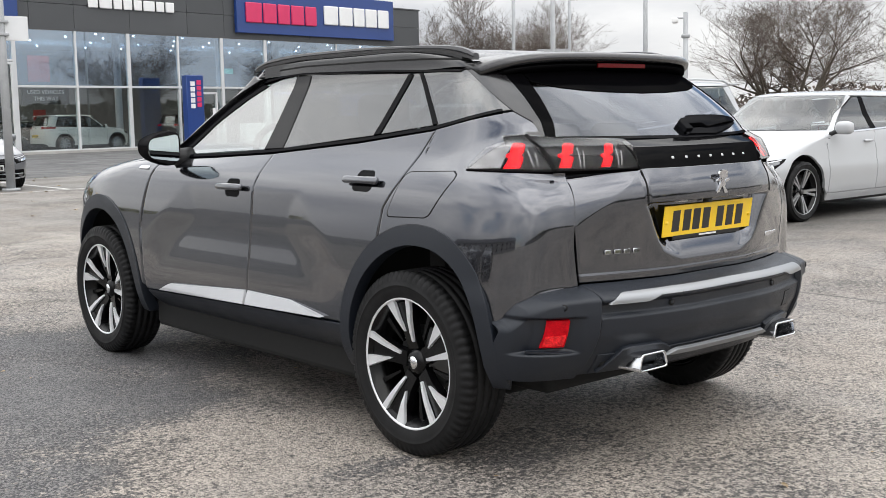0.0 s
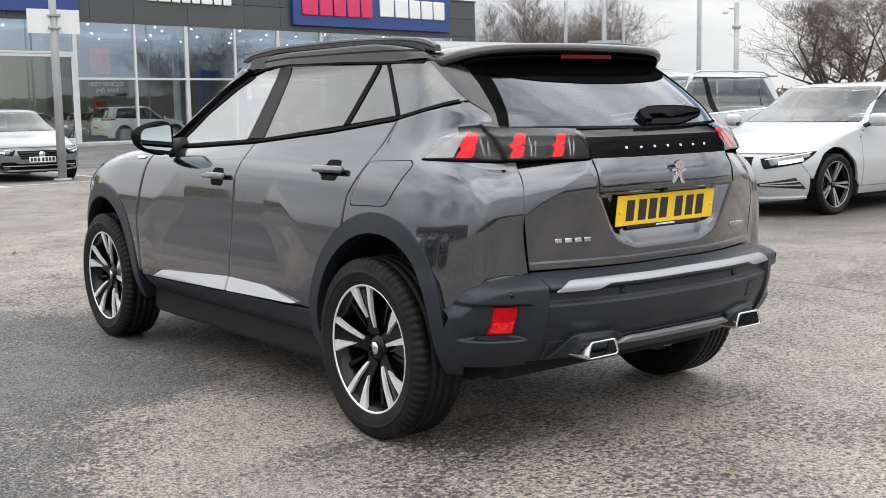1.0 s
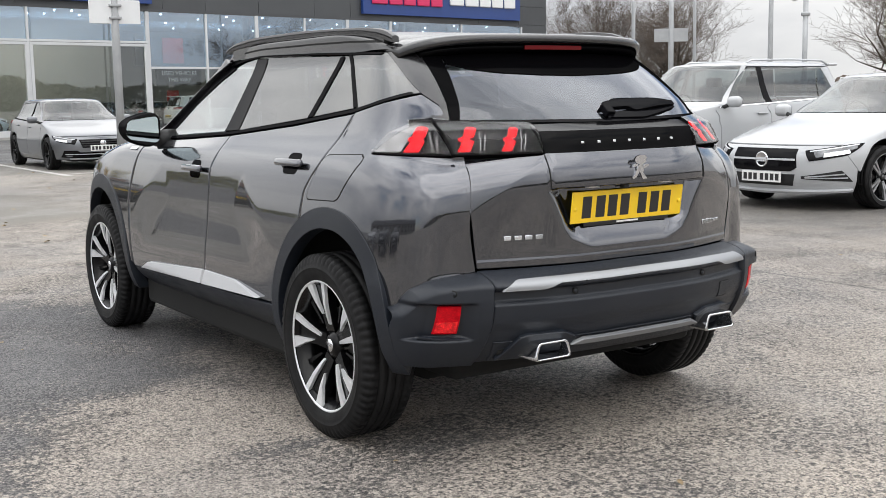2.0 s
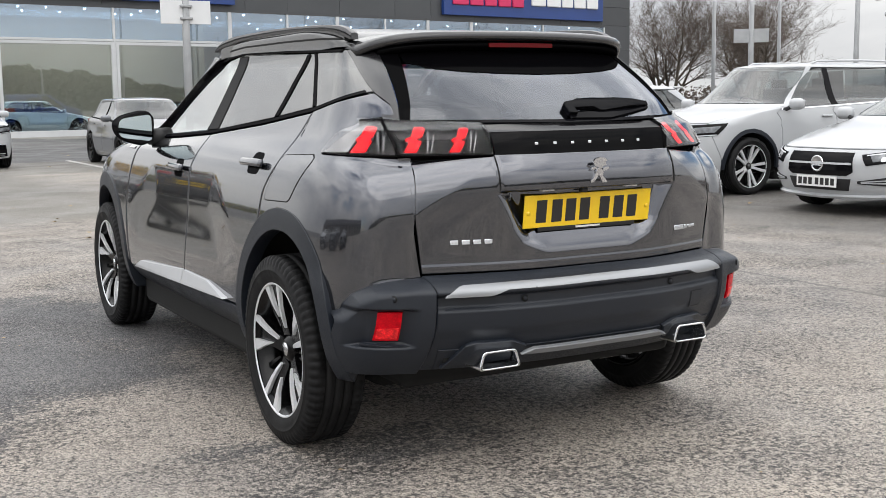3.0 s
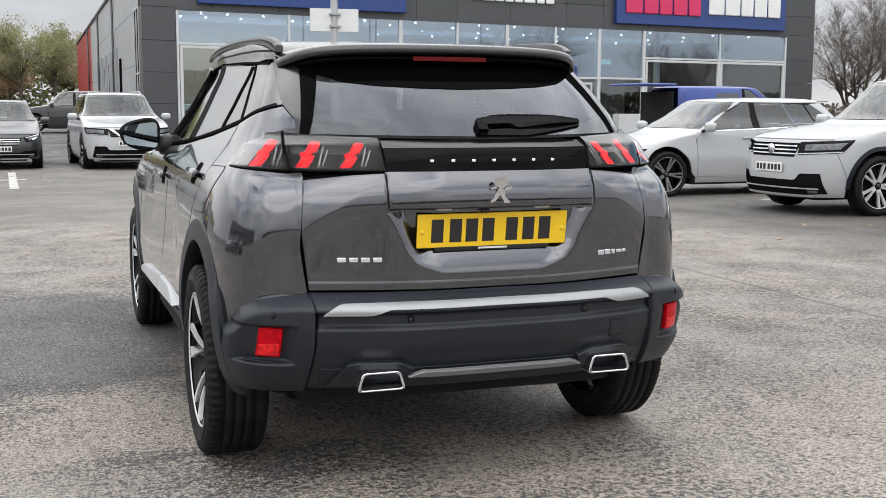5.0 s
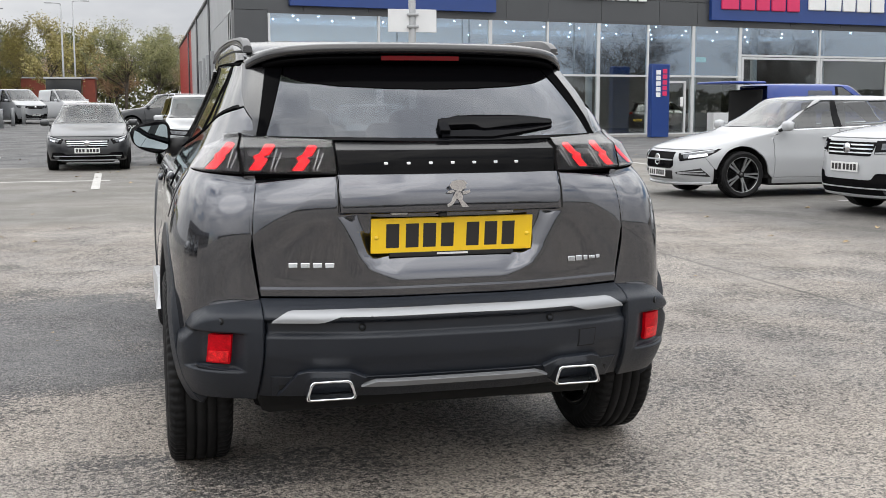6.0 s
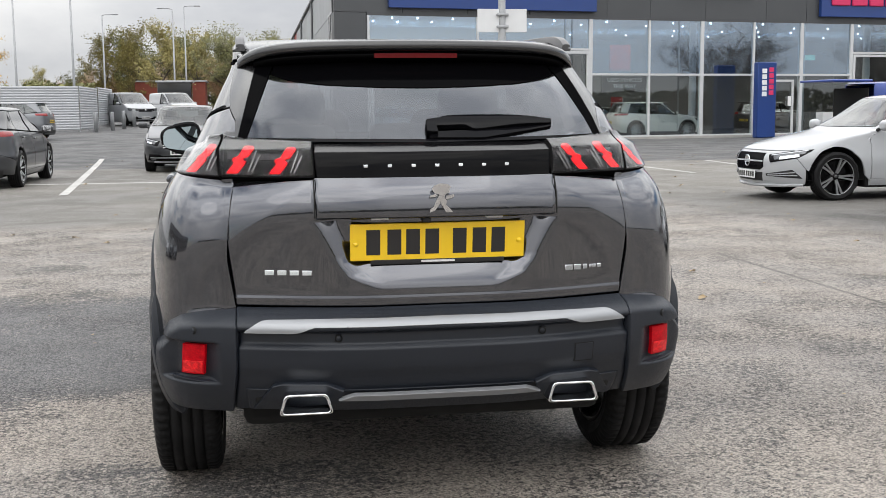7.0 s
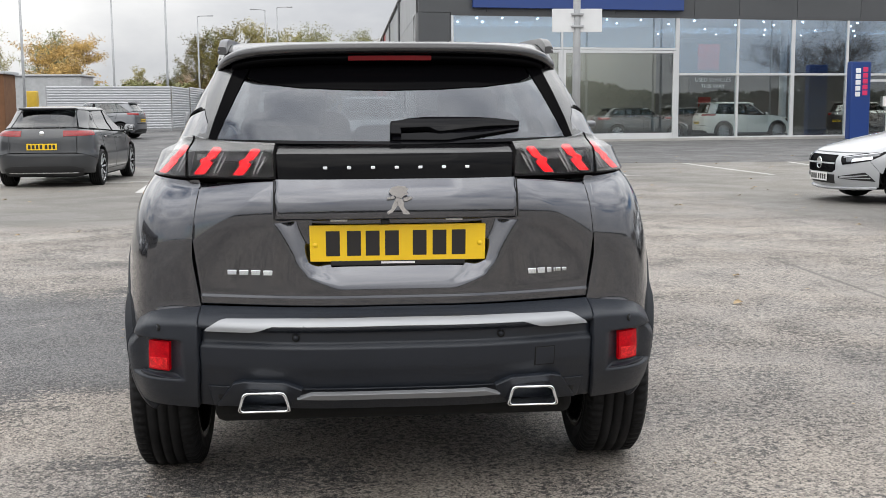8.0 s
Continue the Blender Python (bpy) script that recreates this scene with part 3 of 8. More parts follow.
hp("front_door", GREY_PAINT, [Y(2.062, 0.405), Y(1.0835, 0.438)], [Y(1.99, 1.048), Y(1.5, 1.066), Y(1.0275, 1.089)],
   left=[Y(2.062, 0.405), Y(2.085, 0.73), Y(2.03, 0.98), Y(1.99, 1.045)], right=[Y(1.0835, 0.438), Y(1.0805, 0.51), Y(1.0725, 0.79), Y(1.0655, 0.96), Y(1.0275, 1.085)], nu=50, nv=40, rim=0.03, push=door_push)
REAR_CUT = [Y(0.362, 0.45), Y(0.335, 0.600), Y(0.25, 0.721), Y(0.157, 0.788), Y(0.145, 0.90), Y(0.085, 1.0), Y(0.035, 1.12), Y(0.012, 1.182)]
hp("rear_door", GREY_PAINT, [Y(1.0775, 0.438), Y(0.362, 0.45)], [Y(1.0215, 1.090), Y(0.45, 1.136), Y(0.012, 1.182)],
   left=[Y(1.0775, 0.438), Y(1.0745, 0.51), Y(1.0665, 0.79), Y(1.0595, 0.96), Y(1.0215, 1.086)], right=REAR_CUT, nu=50, nv=44, rim=0.03, push=door_push)
ARCH_R = arch(-0.06, 0.36, 0.452, 0.490, 64, 155, 18)
PAINT_FOOT = [HB.Y(-0.417, 0.545), HB.Y(-0.440, 0.549), HB.Y(-0.456, 0.560), HB.Y(-0.476, 0.583), HB.Y(-0.500, 0.609), HB.Y(-0.549, 0.634), HB.X(-0.70, 0.645), HB.X(-0.5885, 0.657)]
FOOT_S, FOOT_Z = [q[0] for q in PAINT_FOOT][::-1], [q[1] for q in PAINT_FOOT][::-1]


class CornerShell(Shell):
    """The bumper's skin, which closes in a rounded shoulder on to the painted side."""

    def pt(self, s, z):
        s, z = np.broadcast_arrays(np.asarray(s, float), np.asarray(z, float))
        foot = np.interp(s, FOOT_S, FOOT_Z)
        k = np.clip((z - foot + 0.034) / 0.034, 0, 1) ** 2.4 * ramp01(s, FOOT_S[0], FOOT_S[0] + 0.06)
        return HS.pt(s, z) * (1 - k[..., None]) + HB.pt(s, z) * k[..., None]


HC = CornerShell(HZ, HW, HR, HYR, HF, HYF, HN, 2.6)


def quarter_push(p):
    """The tailgate's facet runs on round the corner and dies away along the side."""
    x, z = np.abs(p[..., 0]), p[..., 2]
    return -0.15 * np.clip((z - 0.86) * 0.24 / 0.294, 0, 1) * ramp01(x, 0.80, 0.62) * ramp01(-p[..., 1], 0.20, 0.45)


PILLAR_FOOT = [Y(-0.045, 1.400), Y(-0.30, 1.2490), Y(-0.385, 1.2068), X(-0.6165, 1.1666)]
panel("quarter_panel", hero, GREY_PAINT, HB, [(q[0], q[1] - 0.004) for q in PAINT_FOOT], [Y(0.150, 0.796), Y(0.139, 0.90), Y(0.079, 1.0), Y(0.029, 1.12), Y(0.005, 1.184), Y(-0.15, 1.217), Y(-0.30, 1.247), Y(-0.385, 1.205), X(-0.617, 1.165)],
   left=[(PAINT_FOOT[0][0], 0.541)] + [HB.Y(q.v, q.z) for q in ARCH_R[::-1][1:-1]] + [Y(0.150, 0.796)],
   right=[(PAINT_FOOT[-1][0], 0.653), X(-0.6160, 0.85), X(-0.6280, 1.04), X(-0.617, 1.165)], nu=96, nv=70, rim=0.03, push=lambda p: quarter_push(p) * ramp01(p[..., 2], 1.05, 1.03))


def flap(name, material, grow_, **kw):
    """The fuel flap's rounded outline, grown from its middle."""
    def q(y, z):
        cy, cz = -0.05, 0.956
        return Y(cy + (y - cy) * (1 + grow_ / 0.12), cz + (z - cz) * (1 + grow_ / 0.085))
    hp(name, material, [q(0.094, 0.874), q(-0.100, 0.880)], [q(0.034, 1.034), q(-0.190, 1.041)], left=[q(0.094, 0.874), q(0.106, 0.880), q(0.108, 0.892), q(0.068, 1.008), q(0.056, 1.026), q(0.034, 1.034)],
       right=[q(-0.100, 0.880), q(-0.122, 0.888), q(-0.134, 0.902), q(-0.206, 1.014), q(-0.208, 1.031), q(-0.190, 1.041)], both=False, nu=18, nv=30, **kw)


flap("fuel_flap_gap", VOID, 0.0032, off=0.0008, rim=0.003, roll=0.0)
flap("fuel_flap", GREY_PAINT, 0.0, off=0.0022, rim=0.003, roll=0.001)
hp("front_wing", GREY_PAINT, [Y(2.08, 0.42)] + arch(2.585, 0.36, 0.468, 0.49, 172, 18, 18) + [Y(3.05, 0.50)], [Y(2.005, 1.05), Y(2.3, 1.03), Y(2.6, 1.005), Y(2.95, 0.95)],
   left=[Y(2.08, 0.42), Y(2.10, 0.73), Y(2.045, 0.98), Y(2.005, 1.05)], right=[Y(3.05, 0.50), Y(3.04, 0.75), Y(2.95, 0.95)], nu=40, nv=24, rim=0.03)
hp("front_bumper", CLADDING, [(Y(3.02, 0.30)[0], 0.30), (6 - Y(3.02, 0.30)[0], 0.30)], [(Y(3.06, 0.6)[0], 0.60), (6 - Y(3.06, 0.6)[0], 0.60)], both=False, nu=40, nv=12)
hp("front_nose", GREY_PAINT, [(Y(3.06, 0.605)[0], 0.605), (6 - Y(3.06, 0.605)[0], 0.605)], [(Y(3.06, 0.90)[0], 0.90), (6 - Y(3.06, 0.90)[0], 0.90)], both=False, nu=40, nv=12)
hp("bonnet", GREY_PAINT, [(2.36, 0.935), (3.64, 0.935)], [(2.10, 1.075), (3.90, 1.075)], left=[(2.36, 0.935), (2.22, 1.02), (2.10, 1.075)], right=[(3.64, 0.935), (3.78, 1.02), (3.90, 1.075)], both=False, nu=40, nv=20)
hp("sill", CLADDING, [Y(2.03, 0.285), Y(0.40, 0.30)], [Y(2.062, 0.397), Y(1.08, 0.428), Y(0.364, 0.442)], off=0.004, nu=30, nv=14, rim=0.05, push=lambda p: -0.060 * np.clip((0.435 - p[..., 2]) / 0.15, 0, 1) ** 1.4)
hp("door_strip", SATIN_SILVER, [Y(1.87, 0.424), Y(1.09, 0.443)], [Y(1.78, 0.458), Y(1.70, 0.463), Y(1.086, 0.500)], "satin silver strip along the door foot", off=0.008, rim=0.05, roll=0.003, nu=24, nv=8, push=lambda p: 0.34 * np.clip(0.50 - p[..., 2], 0, 0.06))
hp("door_strip", SATIN_SILVER, [Y(1.07, 0.443), Y(0.50, 0.456)], [Y(1.066, 0.500), Y(0.74, 0.497), Y(0.53, 0.462)], "satin silver strip along the door foot", off=0.008, rim=0.05, roll=0.003, nu=24, nv=8, push=lambda p: 0.34 * np.clip(0.50 - p[..., 2], 0, 0.06))
# wheel arch cladding
hp("arch_cladding", CLADDING, arch(-0.06, 0.355, 0.402, 0.425, -12, 184, 30), arch(-0.06, 0.36, 0.458, 0.494, -10, 184, 30), off=0.0045, rim=0.05, roll=0.004, nu=40, nv=6)
hp("arch_cladding", CLADDING, arch(2.585, 0.355, 0.412, 0.425, 190, -8, 26), arch(2.585, 0.36, 0.472, 0.494, 190, -8, 26), off=0.007, rim=0.05, roll=0.004, nu=40, nv=6)
for cy in (-0.03, 2.585):
    for sx in (-1, 1):
        prof = [(sx * 0.60, 0.02), (sx * 0.60, 0.43), (sx * 0.80, 0.43)]
        v, f = revolve(prof, 40)
        v = [(a, b + cy, max(c + 0.36, 0.37)) for a, b, c in v]
        f = [q for q in f if any(v[i][2] > 0.371 for i in q)]
        part("wheel_liner", mesh_of("wheel_liner", v, f), VOID, hero)

# glass house
hp("belt_trim", GLOSS_BLACK, [Y(1.985, 1.052), Y(1.5, 1.070), Y(1.02, 1.093), Y(0.45, 1.140), Y(0.0, 1.188), Y(-0.15, 1.221), Y(-0.268, 1.2475)],
   [Y(1.96, 1.064), Y(1.5, 1.081), Y(1.02, 1.104), Y(0.45, 1.151), Y(0.0, 1.200), Y(-0.15, 1.233), Y(-0.262, 1.257)], off=0.001, nu=44, nv=4, rim=0.02)
hp("front_side_window", FRONT_GLASS, [Y(1.905, 1.070), Y(1.12, 1.104)], [Y(1.30, 1.386), Y(1.19, 1.409), Y(1.055, 1.421)], left=[Y(1.905, 1.070), Y(1.68, 1.225), Y(1.45, 1.335), Y(1.30, 1.386)], nu=20, nv=16, off=-0.004, rim=0.004)
hp("rear_side_window", REAR_GLASS, [Y(0.985, 1.110), Y(0.365, 1.166)], [Y(0.955, 1.421), Y(0.275, 1.401)], nu=16, nv=14, off=-0.004, rim=0.004)
hp("fixed_side_window", REAR_GLASS, [Y(0.335, 1.170), Y(0.029, 1.203)], [Y(0.25, 1.400), Y(0.211, 1.399)], nu=10, nv=14, off=-0.004, rim=0.004)
hp("quarter_window", REAR_GLASS, [Y(0.012, 1.203), Y(-0.292, 1.2545)], [Y(0.197, 1.399), Y(-0.044, 1.402)], nu=14, nv=14, off=-0.003, rim=0.004)
hp("pillar_trim", PILLAR_GLOSS, [Y(1.125, 1.104), Y(0.98, 1.110)], [Y(1.06, 1.416), Y(0.95, 1.416)], nu=8, nv=12, rim=0.02)
hp("pillar_trim", GLOSS_BLACK, [Y(0.368, 1.166), Y(0.332, 1.170)], [Y(0.278, 1.396), Y(0.247, 1.395)], nu=4, nv=12, rim=0.02)
hp("pillar_trim", GLOSS_BLACK, [Y(0.032, 1.203), Y(0.008, 1.206)], [Y(0.214, 1.401), Y(0.193, 1.401)], nu=4, nv=12, rim=0.02)
hp("pillar_trim", GLOSS_BLACK, [Y(1.985, 1.062), Y(1.90, 1.066)], [Y(1.36, 1.392), Y(1.295, 1.384)], left=[Y(1.985, 1.062), Y(1.74, 1.232), Y(1.50, 1.345), Y(1.36, 1.392)], right=[Y(1.90, 1.066), Y(1.675, 1.225), Y(1.445, 1.332), Y(1.295, 1.384)], nu=4, nv=16, rim=0.02)
hp("window_head_trim", GLOSS_BLACK, [Y(1.36, 1.394), Y(1.19, 1.413), Y(1.0, 1.423), Y(0.5, 1.412), Y(0.2, 1.401), Y(-0.02, 1.395)], [Y(1.33, 1.408), Y(1.19, 1.422), Y(1.0, 1.430), Y(0.5, 1.420), Y(0.2, 1.410), Y(-0.03, 1.402)], off=0.002, nu=30, nv=4, rim=0.02)
hp("windscreen_pillar", ROOF_BLACK, [(2.13, 1.075), Y(1.995, 1.064)], [(2.13, 1.425), Y(1.34, 1.412)], right=[Y(1.995, 1.064), Y(1.752, 1.236), Y(1.512, 1.350), Y(1.34, 1.412)], nu=8, nv=22, rim=0.05, off=0.020, roll=0.006)
hp("windscreen", FRONT_GLASS, [(2.14, 1.085), (3.86, 1.085)], [(2.14, 1.418), (3.86, 1.418)], both=False, nu=30, nv=18, off=-0.004, rim=0.004)
v, f = patch(HS, [(-3, 1.424), (-1.9, 1.424), (-1.4, 1.414), (-1.05, 1.408), (-0.9, 1.412), (0.9, 1.412), (1.05, 1.408), (1.4, 1.414), (1.9, 1.424), (3, 1.424)], [(-3, 1.5095), (3, 1.5095)], nu=90, nv=16, rim=0.02, edge=0.006)
part("roof", mesh_of("roof", v, f), ROOF_BLACK, hero, "gloss black roof")

hp("roof_ditch", VOID, [Y(1.36, 1.4315), Y(1.19, 1.446), Y(1.0, 1.4535), Y(0.5, 1.4515), Y(0.2, 1.4465), Y(-0.03, 1.438)], [Y(1.36, 1.4385), Y(1.19, 1.453), Y(1.0, 1.4605), Y(0.5, 1.4585), Y(0.2, 1.4535), Y(-0.03, 1.445)], "dark groove beside the roof", off=0.0012, nu=40, nv=2, rim=0.003, roll=0.0)

# tailgate
FRIT = ink("black glass border", (0.0015, 0.0015, 0.0018), 0.004, 0.06)


def tailgate_push(p):
    x, z = np.abs(p[..., 0]), p[..., 2]
    lim = np.interp(z, [0.70, 0.735, 0.76, 0.81, 0.925], [0.18, 0.225, 0.268, 0.302, 0.362])
    rec = ramp01(lim - x, -0.010, 0.060) * np.clip((z - 0.716) / 0.075, 0, 1) ** 1.3 * (1 - ramp01(z, 0.922, 0.930))
    handle = (1 - ramp01(x, 0.352, 0.356)) * ramp01(z, 0.922, 0.932)
    line = (z - 0.86) * 0.24 - (0.60 - x) * 0.17
    facet = np.clip(line / 0.294, 0, 1)
    lip = 1 - ramp01(z, 0.690, 0.700)
    return -0.042 * rec + 0.010 * handle - 0.15 * facet + 0.004 * lip


hp("tailgate", GREY_PAINT, [X(-0.5865, 0.669), X(-0.3, 0.6685), X(0.3, 0.6685), X(0.5865, 0.669)], [X(-0.6208, 1.038), X(-0.3, 1.040), X(0.3, 1.040), X(0.6208, 1.038)],
   left=[X(-0.5865, 0.669), X(-0.6098, 0.85), X(-0.6208, 1.038)], right=[X(0.5865, 0.669), X(0.6098, 0.85), X(0.6208, 1.038)], nu=150, nv=80, rim=0.03, push=tailgate_push, both=False, edge=0.004)
for sx in (-1, 1):
    v, f = patch(HS, [X(sx * 0.3535, 0.930), X(sx * 0.3565, 0.930)], [X(sx * 0.3535, 1.036), X(sx * 0.3565, 1.036)], nu=2, nv=10, off=0.0108, rim=0.004, roll=0)
    part("handle_gap", mesh_of("handle_gap", v, f), VOID, hero)


def gloss_panel_push(p):
    """A crease two thirds up: the band above it leans back to the sky, the one below faces the ground."""
    z = p[..., 2]
    return 0.022 * np.clip(np.minimum((1.142 - z) / 0.040, (z - 1.043) / 0.058), 0, 1)


# one gloss panel in two materials: dark reflection below, sky sheen above
hp("tailgate_panel", PANEL_SHADE, [X(-0.348, 1.043), X(0.348, 1.043)], [X(-0.348, 1.101), X(0.348, 1.101)], nu=40, nv=14, both=False, rim=0.03, roll=0.0005, push=gloss_panel_push)
hp("tailgate_panel", PANEL_SKYLIT, [X(-0.348, 1.1012), X(0.348, 1.1012)], [X(-0.348, 1.136), X(0, 1.141), X(0.348, 1.136)], "upper band of the black panel with added sky sheen", nu=40, nv=10, both=False, rim=0.03, roll=0.0005, push=gloss_panel_push)
hp("pillar_panel", ROOF_BLACK, [PILLAR_FOOT[-1], X(-0.574, 1.157)], [PILLAR_FOOT[0], X(-0.506, 1.408)], left=PILLAR_FOOT[::-1], nu=12, nv=30, rim=0.03, off=0.0, roll=0.001)
hp("rear_window", HATCH_GLASS, [X(-0.568, 1.152), X(-0.3, 1.146), X(0, 1.144), X(0.3, 1.146), X(0.568, 1.152)], [X(-0.49, 1.412), X(0.49, 1.412)], nu=40, nv=24, both=False, off=-0.002, rim=0.004)
hp("window_border", FRIT, [X(-0.573, 1.152), X(-0.550, 1.150)], [X(-0.505, 1.41), X(-0.448, 1.41)], nu=4, nv=20, off=0.001, rim=0.004, roll=0)
hp("window_border", FRIT, [X(-0.462, 1.352), X(-0.40, 1.330), X(-0.30, 1.317), X(-0.15, 1.309), X(0, 1.306), X(0.15, 1.309), X(0.30, 1.317), X(0.40, 1.330), X(0.462, 1.352)], [X(-0.45, 1.412), X(0.45, 1.412)], nu=40, nv=6, off=0.0006, rim=0.002, both=False)
hp("window_border", GLOSS_BLACK, [X(-0.566, 1.149), X(0, 1.141), X(0.566, 1.149)], [X(-0.562, 1.158), X(0, 1.150), X(0.562, 1.158)], nu=40, nv=3, off=0.0, rim=0.002, both=False)


# spoiler
def spoiler_mesh(sections, name, reach):
    verts, faces = [], []
    n = len(sections(0.0))
    xs = reach * np.sin(np.linspace(-math.pi / 2, math.pi / 2, 61))
    for x in xs:
        verts += [(x, yy, zz) for yy, zz in sections(x)]
    for i in range(len(xs) - 1):
        for k in range(n):
            a, b = i * n + k, i * n + (k + 1) % n
            faces.append((a, b, b + n, a + n))
    faces += [tuple(range(n))[::-1], tuple((len(xs) - 1) * n + k for k in range(n))]
    return mesh_of(name, verts, faces)


def spoiler_edge(x):
    a = abs(x) / 0.572
    return -0.305 + 0.045 * a ** 2 + 0.150 * a ** 8, -0.010 * a ** 2 - 0.020 * a ** 6 - 0.022 * a ** 14


def spoiler_top(x):
    e, d = spoiler_edge(x)
    f = 0.10
    return [(f, 1.466 + 0.5 * d), (0.0, 1.4655 + 0.7 * d), (-0.08, 1.4645 + 0.9 * d), (e + 0.040, 1.4632 + d), (e + 0.014, 1.4600 + d), (e + 0.003, 1.4530 + d), (e, 1.4420 + d), (e + 0.003, 1.4290 + d), (e + 0.014, 1.4250 + d), (-0.06, 1.425 + d), (f, 1.43 + d)]


def spoiler_under(x):
    e, d = spoiler_edge(x)
    return [(e + 0.02, 1.423 + d), (e + 0.022, 1.405 + d), (e + 0.05, 1.390 + d), (-0.06, 1.385 + d), (0.0, 1.39 + d), (0.0, 1.423 + d)]


part("spoiler", spoiler_mesh(spoiler_top, "spoiler", 0.572), ROOF_BLACK, hero, "gloss black roof spoiler")
part("spoiler_underside", spoiler_mesh(spoiler_under, "spoiler_underside", 0.520), FRIT, hero, "gloss black spoiler underside")
bl = bmesh.new()
rows = []
for x in np.linspace(-0.135, 0.135, 17):
    e, d = spoiler_edge(x)
    rows.append([bl.verts.new((x, e + 0.014, 1.419 + d)), bl.verts.new((x, e + 0.015, 1.404 + d)), bl.verts.new((x, e + 0.04, 1.404 + d)), bl.verts.new((x, e + 0.04, 1.419 + d))])
for p, q in zip(rows, rows[1:]):
    for k in range(4):
        bl.faces.new((p[k], p[(k + 1) % 4], q[(k + 1) % 4], q[k]))
bl.faces.new(rows[0]), bl.faces.new(rows[-1])
bmesh.ops.recalc_face_normals(bl, faces=bl.faces)
part("brake_light", bl, BRAKE_RED, hero, "unlit red high brake light")

# tail lamps
hp("tail_lamp", LAMP_DARK, [Y(-0.245, 1.046), X(-0.700, 1.042), X(-0.6270, 1.040)], [Y(-0.300, 1.090), Y(-0.37, 1.140), X(-0.66, 1.158), X(-0.6155, 1.164)], "smoked tail lamp with lit red claws", nu=24, nv=14, off=0.004, rim=0.012)
hp("tail_lamp", LAMP_DARK, [X(-0.619, 1.042), X(-0.352, 1.043)], [X(-0.6095, 1.162), X(-0.56, 1.152), X(-0.352, 1.137)], "smoked tail lamp with lit red claws", nu=24, nv=14, off=0.002, rim=0.02)
hp("lamp_lens", LAMP_CLEAR, [Y(-0.256, 1.050), Y(-0.392, 1.053)], [Y(-0.306, 1.0925), Y(-0.372, 1.136), Y(-0.404, 1.145)], "clear grey lamp lens", nu=12, nv=8, off=0.0050, rim=0.003, roll=0.001)
hp("lamp_reflector", LAMP_SMOKE, [X(-0.603, 1.092), X(-0.39, 1.090)], [X(-0.604, 1.112), X(-0.56, 1.110), X(-0.385, 1.106)], "smoked grey lamp reflector", nu=16, nv=4, off=0.0032, rim=0.003, roll=0.001)


def claw(xb, shift, w, zb=1.048, zt=1.142, off=0.0068, deep=0.006, notch=1.0):
    """A slanted lamp claw of two blocks, the upper one stepped towards the car's middle; deep in the lamp at its foot."""
    q = [(0.0, 0.0), (0.36, 0.40), (0.40, 0.46), (0.45, 0.46 - 0.16 * notch), (0.54, 0.56 - 0.20 * notch), (0.60, 0.62), (0.93, 0.92), (1.0, 1.02)]
    lo = [X(xb + shift * k, zb + (zt - zb) * t) for t, k in q]
    hi = [X(xb + w + shift * k, zb + (zt - zb) * t) for t, k in [(0.0, -0.06), (0.04, 0.02), (0.42, 0.42), (0.48, 0.48 - 0.26 * notch), (0.56, 0.54 - 0.24 * notch), (0.60, 0.58 - 0.06 * notch), (0.93, 0.86), (1.0, 0.78)]]
    hp("lamp_claw", LAMP_LIT, [lo[0], hi[0]], [lo[-1], hi[-1]], "lit red claw", left=lo, right=hi, nu=6, nv=30, off=off, rim=0.002, roll=0.0006, push=lambda p: deep * (np.clip((p[..., 2] - zb) / (zt - zb), 0, 1) - 0.55))


claw(-0.482, 0.058, 0.032, zb=1.053, zt=1.124)
claw(-0.606, 0.060, 0.034, zb=1.053, zt=1.128)
claw(-0.728, 0.074, 0.030, zb=1.052, zt=1.134, off=0.0062, deep=0.0, notch=0.35)
for xb in (-0.400, -0.522, -0.646):
    for dx, zt_ in ((0.0, 1.116), (0.010, 1.104)):
        hp("lamp_blade", LAMP_CLEAR, [X(xb - 0.022 + dx, 1.056), X(xb - 0.0185 + dx, 1.056)], [X(xb + 0.004 + dx, zt_), X(xb + 0.0075 + dx, zt_)], "thin grey lamp blade", nu=2, nv=4, off=0.0055, rim=0.003, roll=0, push=lambda p: (0.004 if xb > -0.6 else 0.0) * (np.clip((p[..., 2] - 1.056) / 0.08, 0, 1) - 0.55))


def cover_push(p):
    """The lamp cover leans back above a crease, so that its upper band faces the sky."""
    z = p[..., 2]
    return 0.019 * np.clip(np.minimum((1.146 - z) / 0.042, (z - 1.045) / 0.056), 0, 1)


hp("lamp_cover", LAMP_COVER, [Y(-0.250, 1.047), X(-0.700, 1.043), X(-0.6280, 1.041)], [Y(-0.304, 1.091), Y(-0.37, 1.141), X(-0.66, 1.1585), X(-0.6165, 1.1635)], "clear lamp cover", nu=24, nv=24, off=0.0105, rim=0.006, roll=0.001, push=cover_push)
hp("lamp_cover", LAMP_COVER, [X(-0.618, 1.043), X(-0.353, 1.0435)], [X(-0.6105, 1.1615), X(-0.56, 1.1515), X(-0.353, 1.1365)], "clear lamp cover", nu=24, nv=26, off=0.0105, rim=0.006, roll=0.001, push=cover_push)
hp("lamp_joint", LAMP_DARK, [X(-0.6265, 1.0415), X(-0.6185, 1.0415)], [X(-0.6175, 1.163), X(-0.6100, 1.162)], "dark joint between the lamps", nu=2, nv=24, off=0.0095, rim=0.02, roll=0.0, push=cover_push)

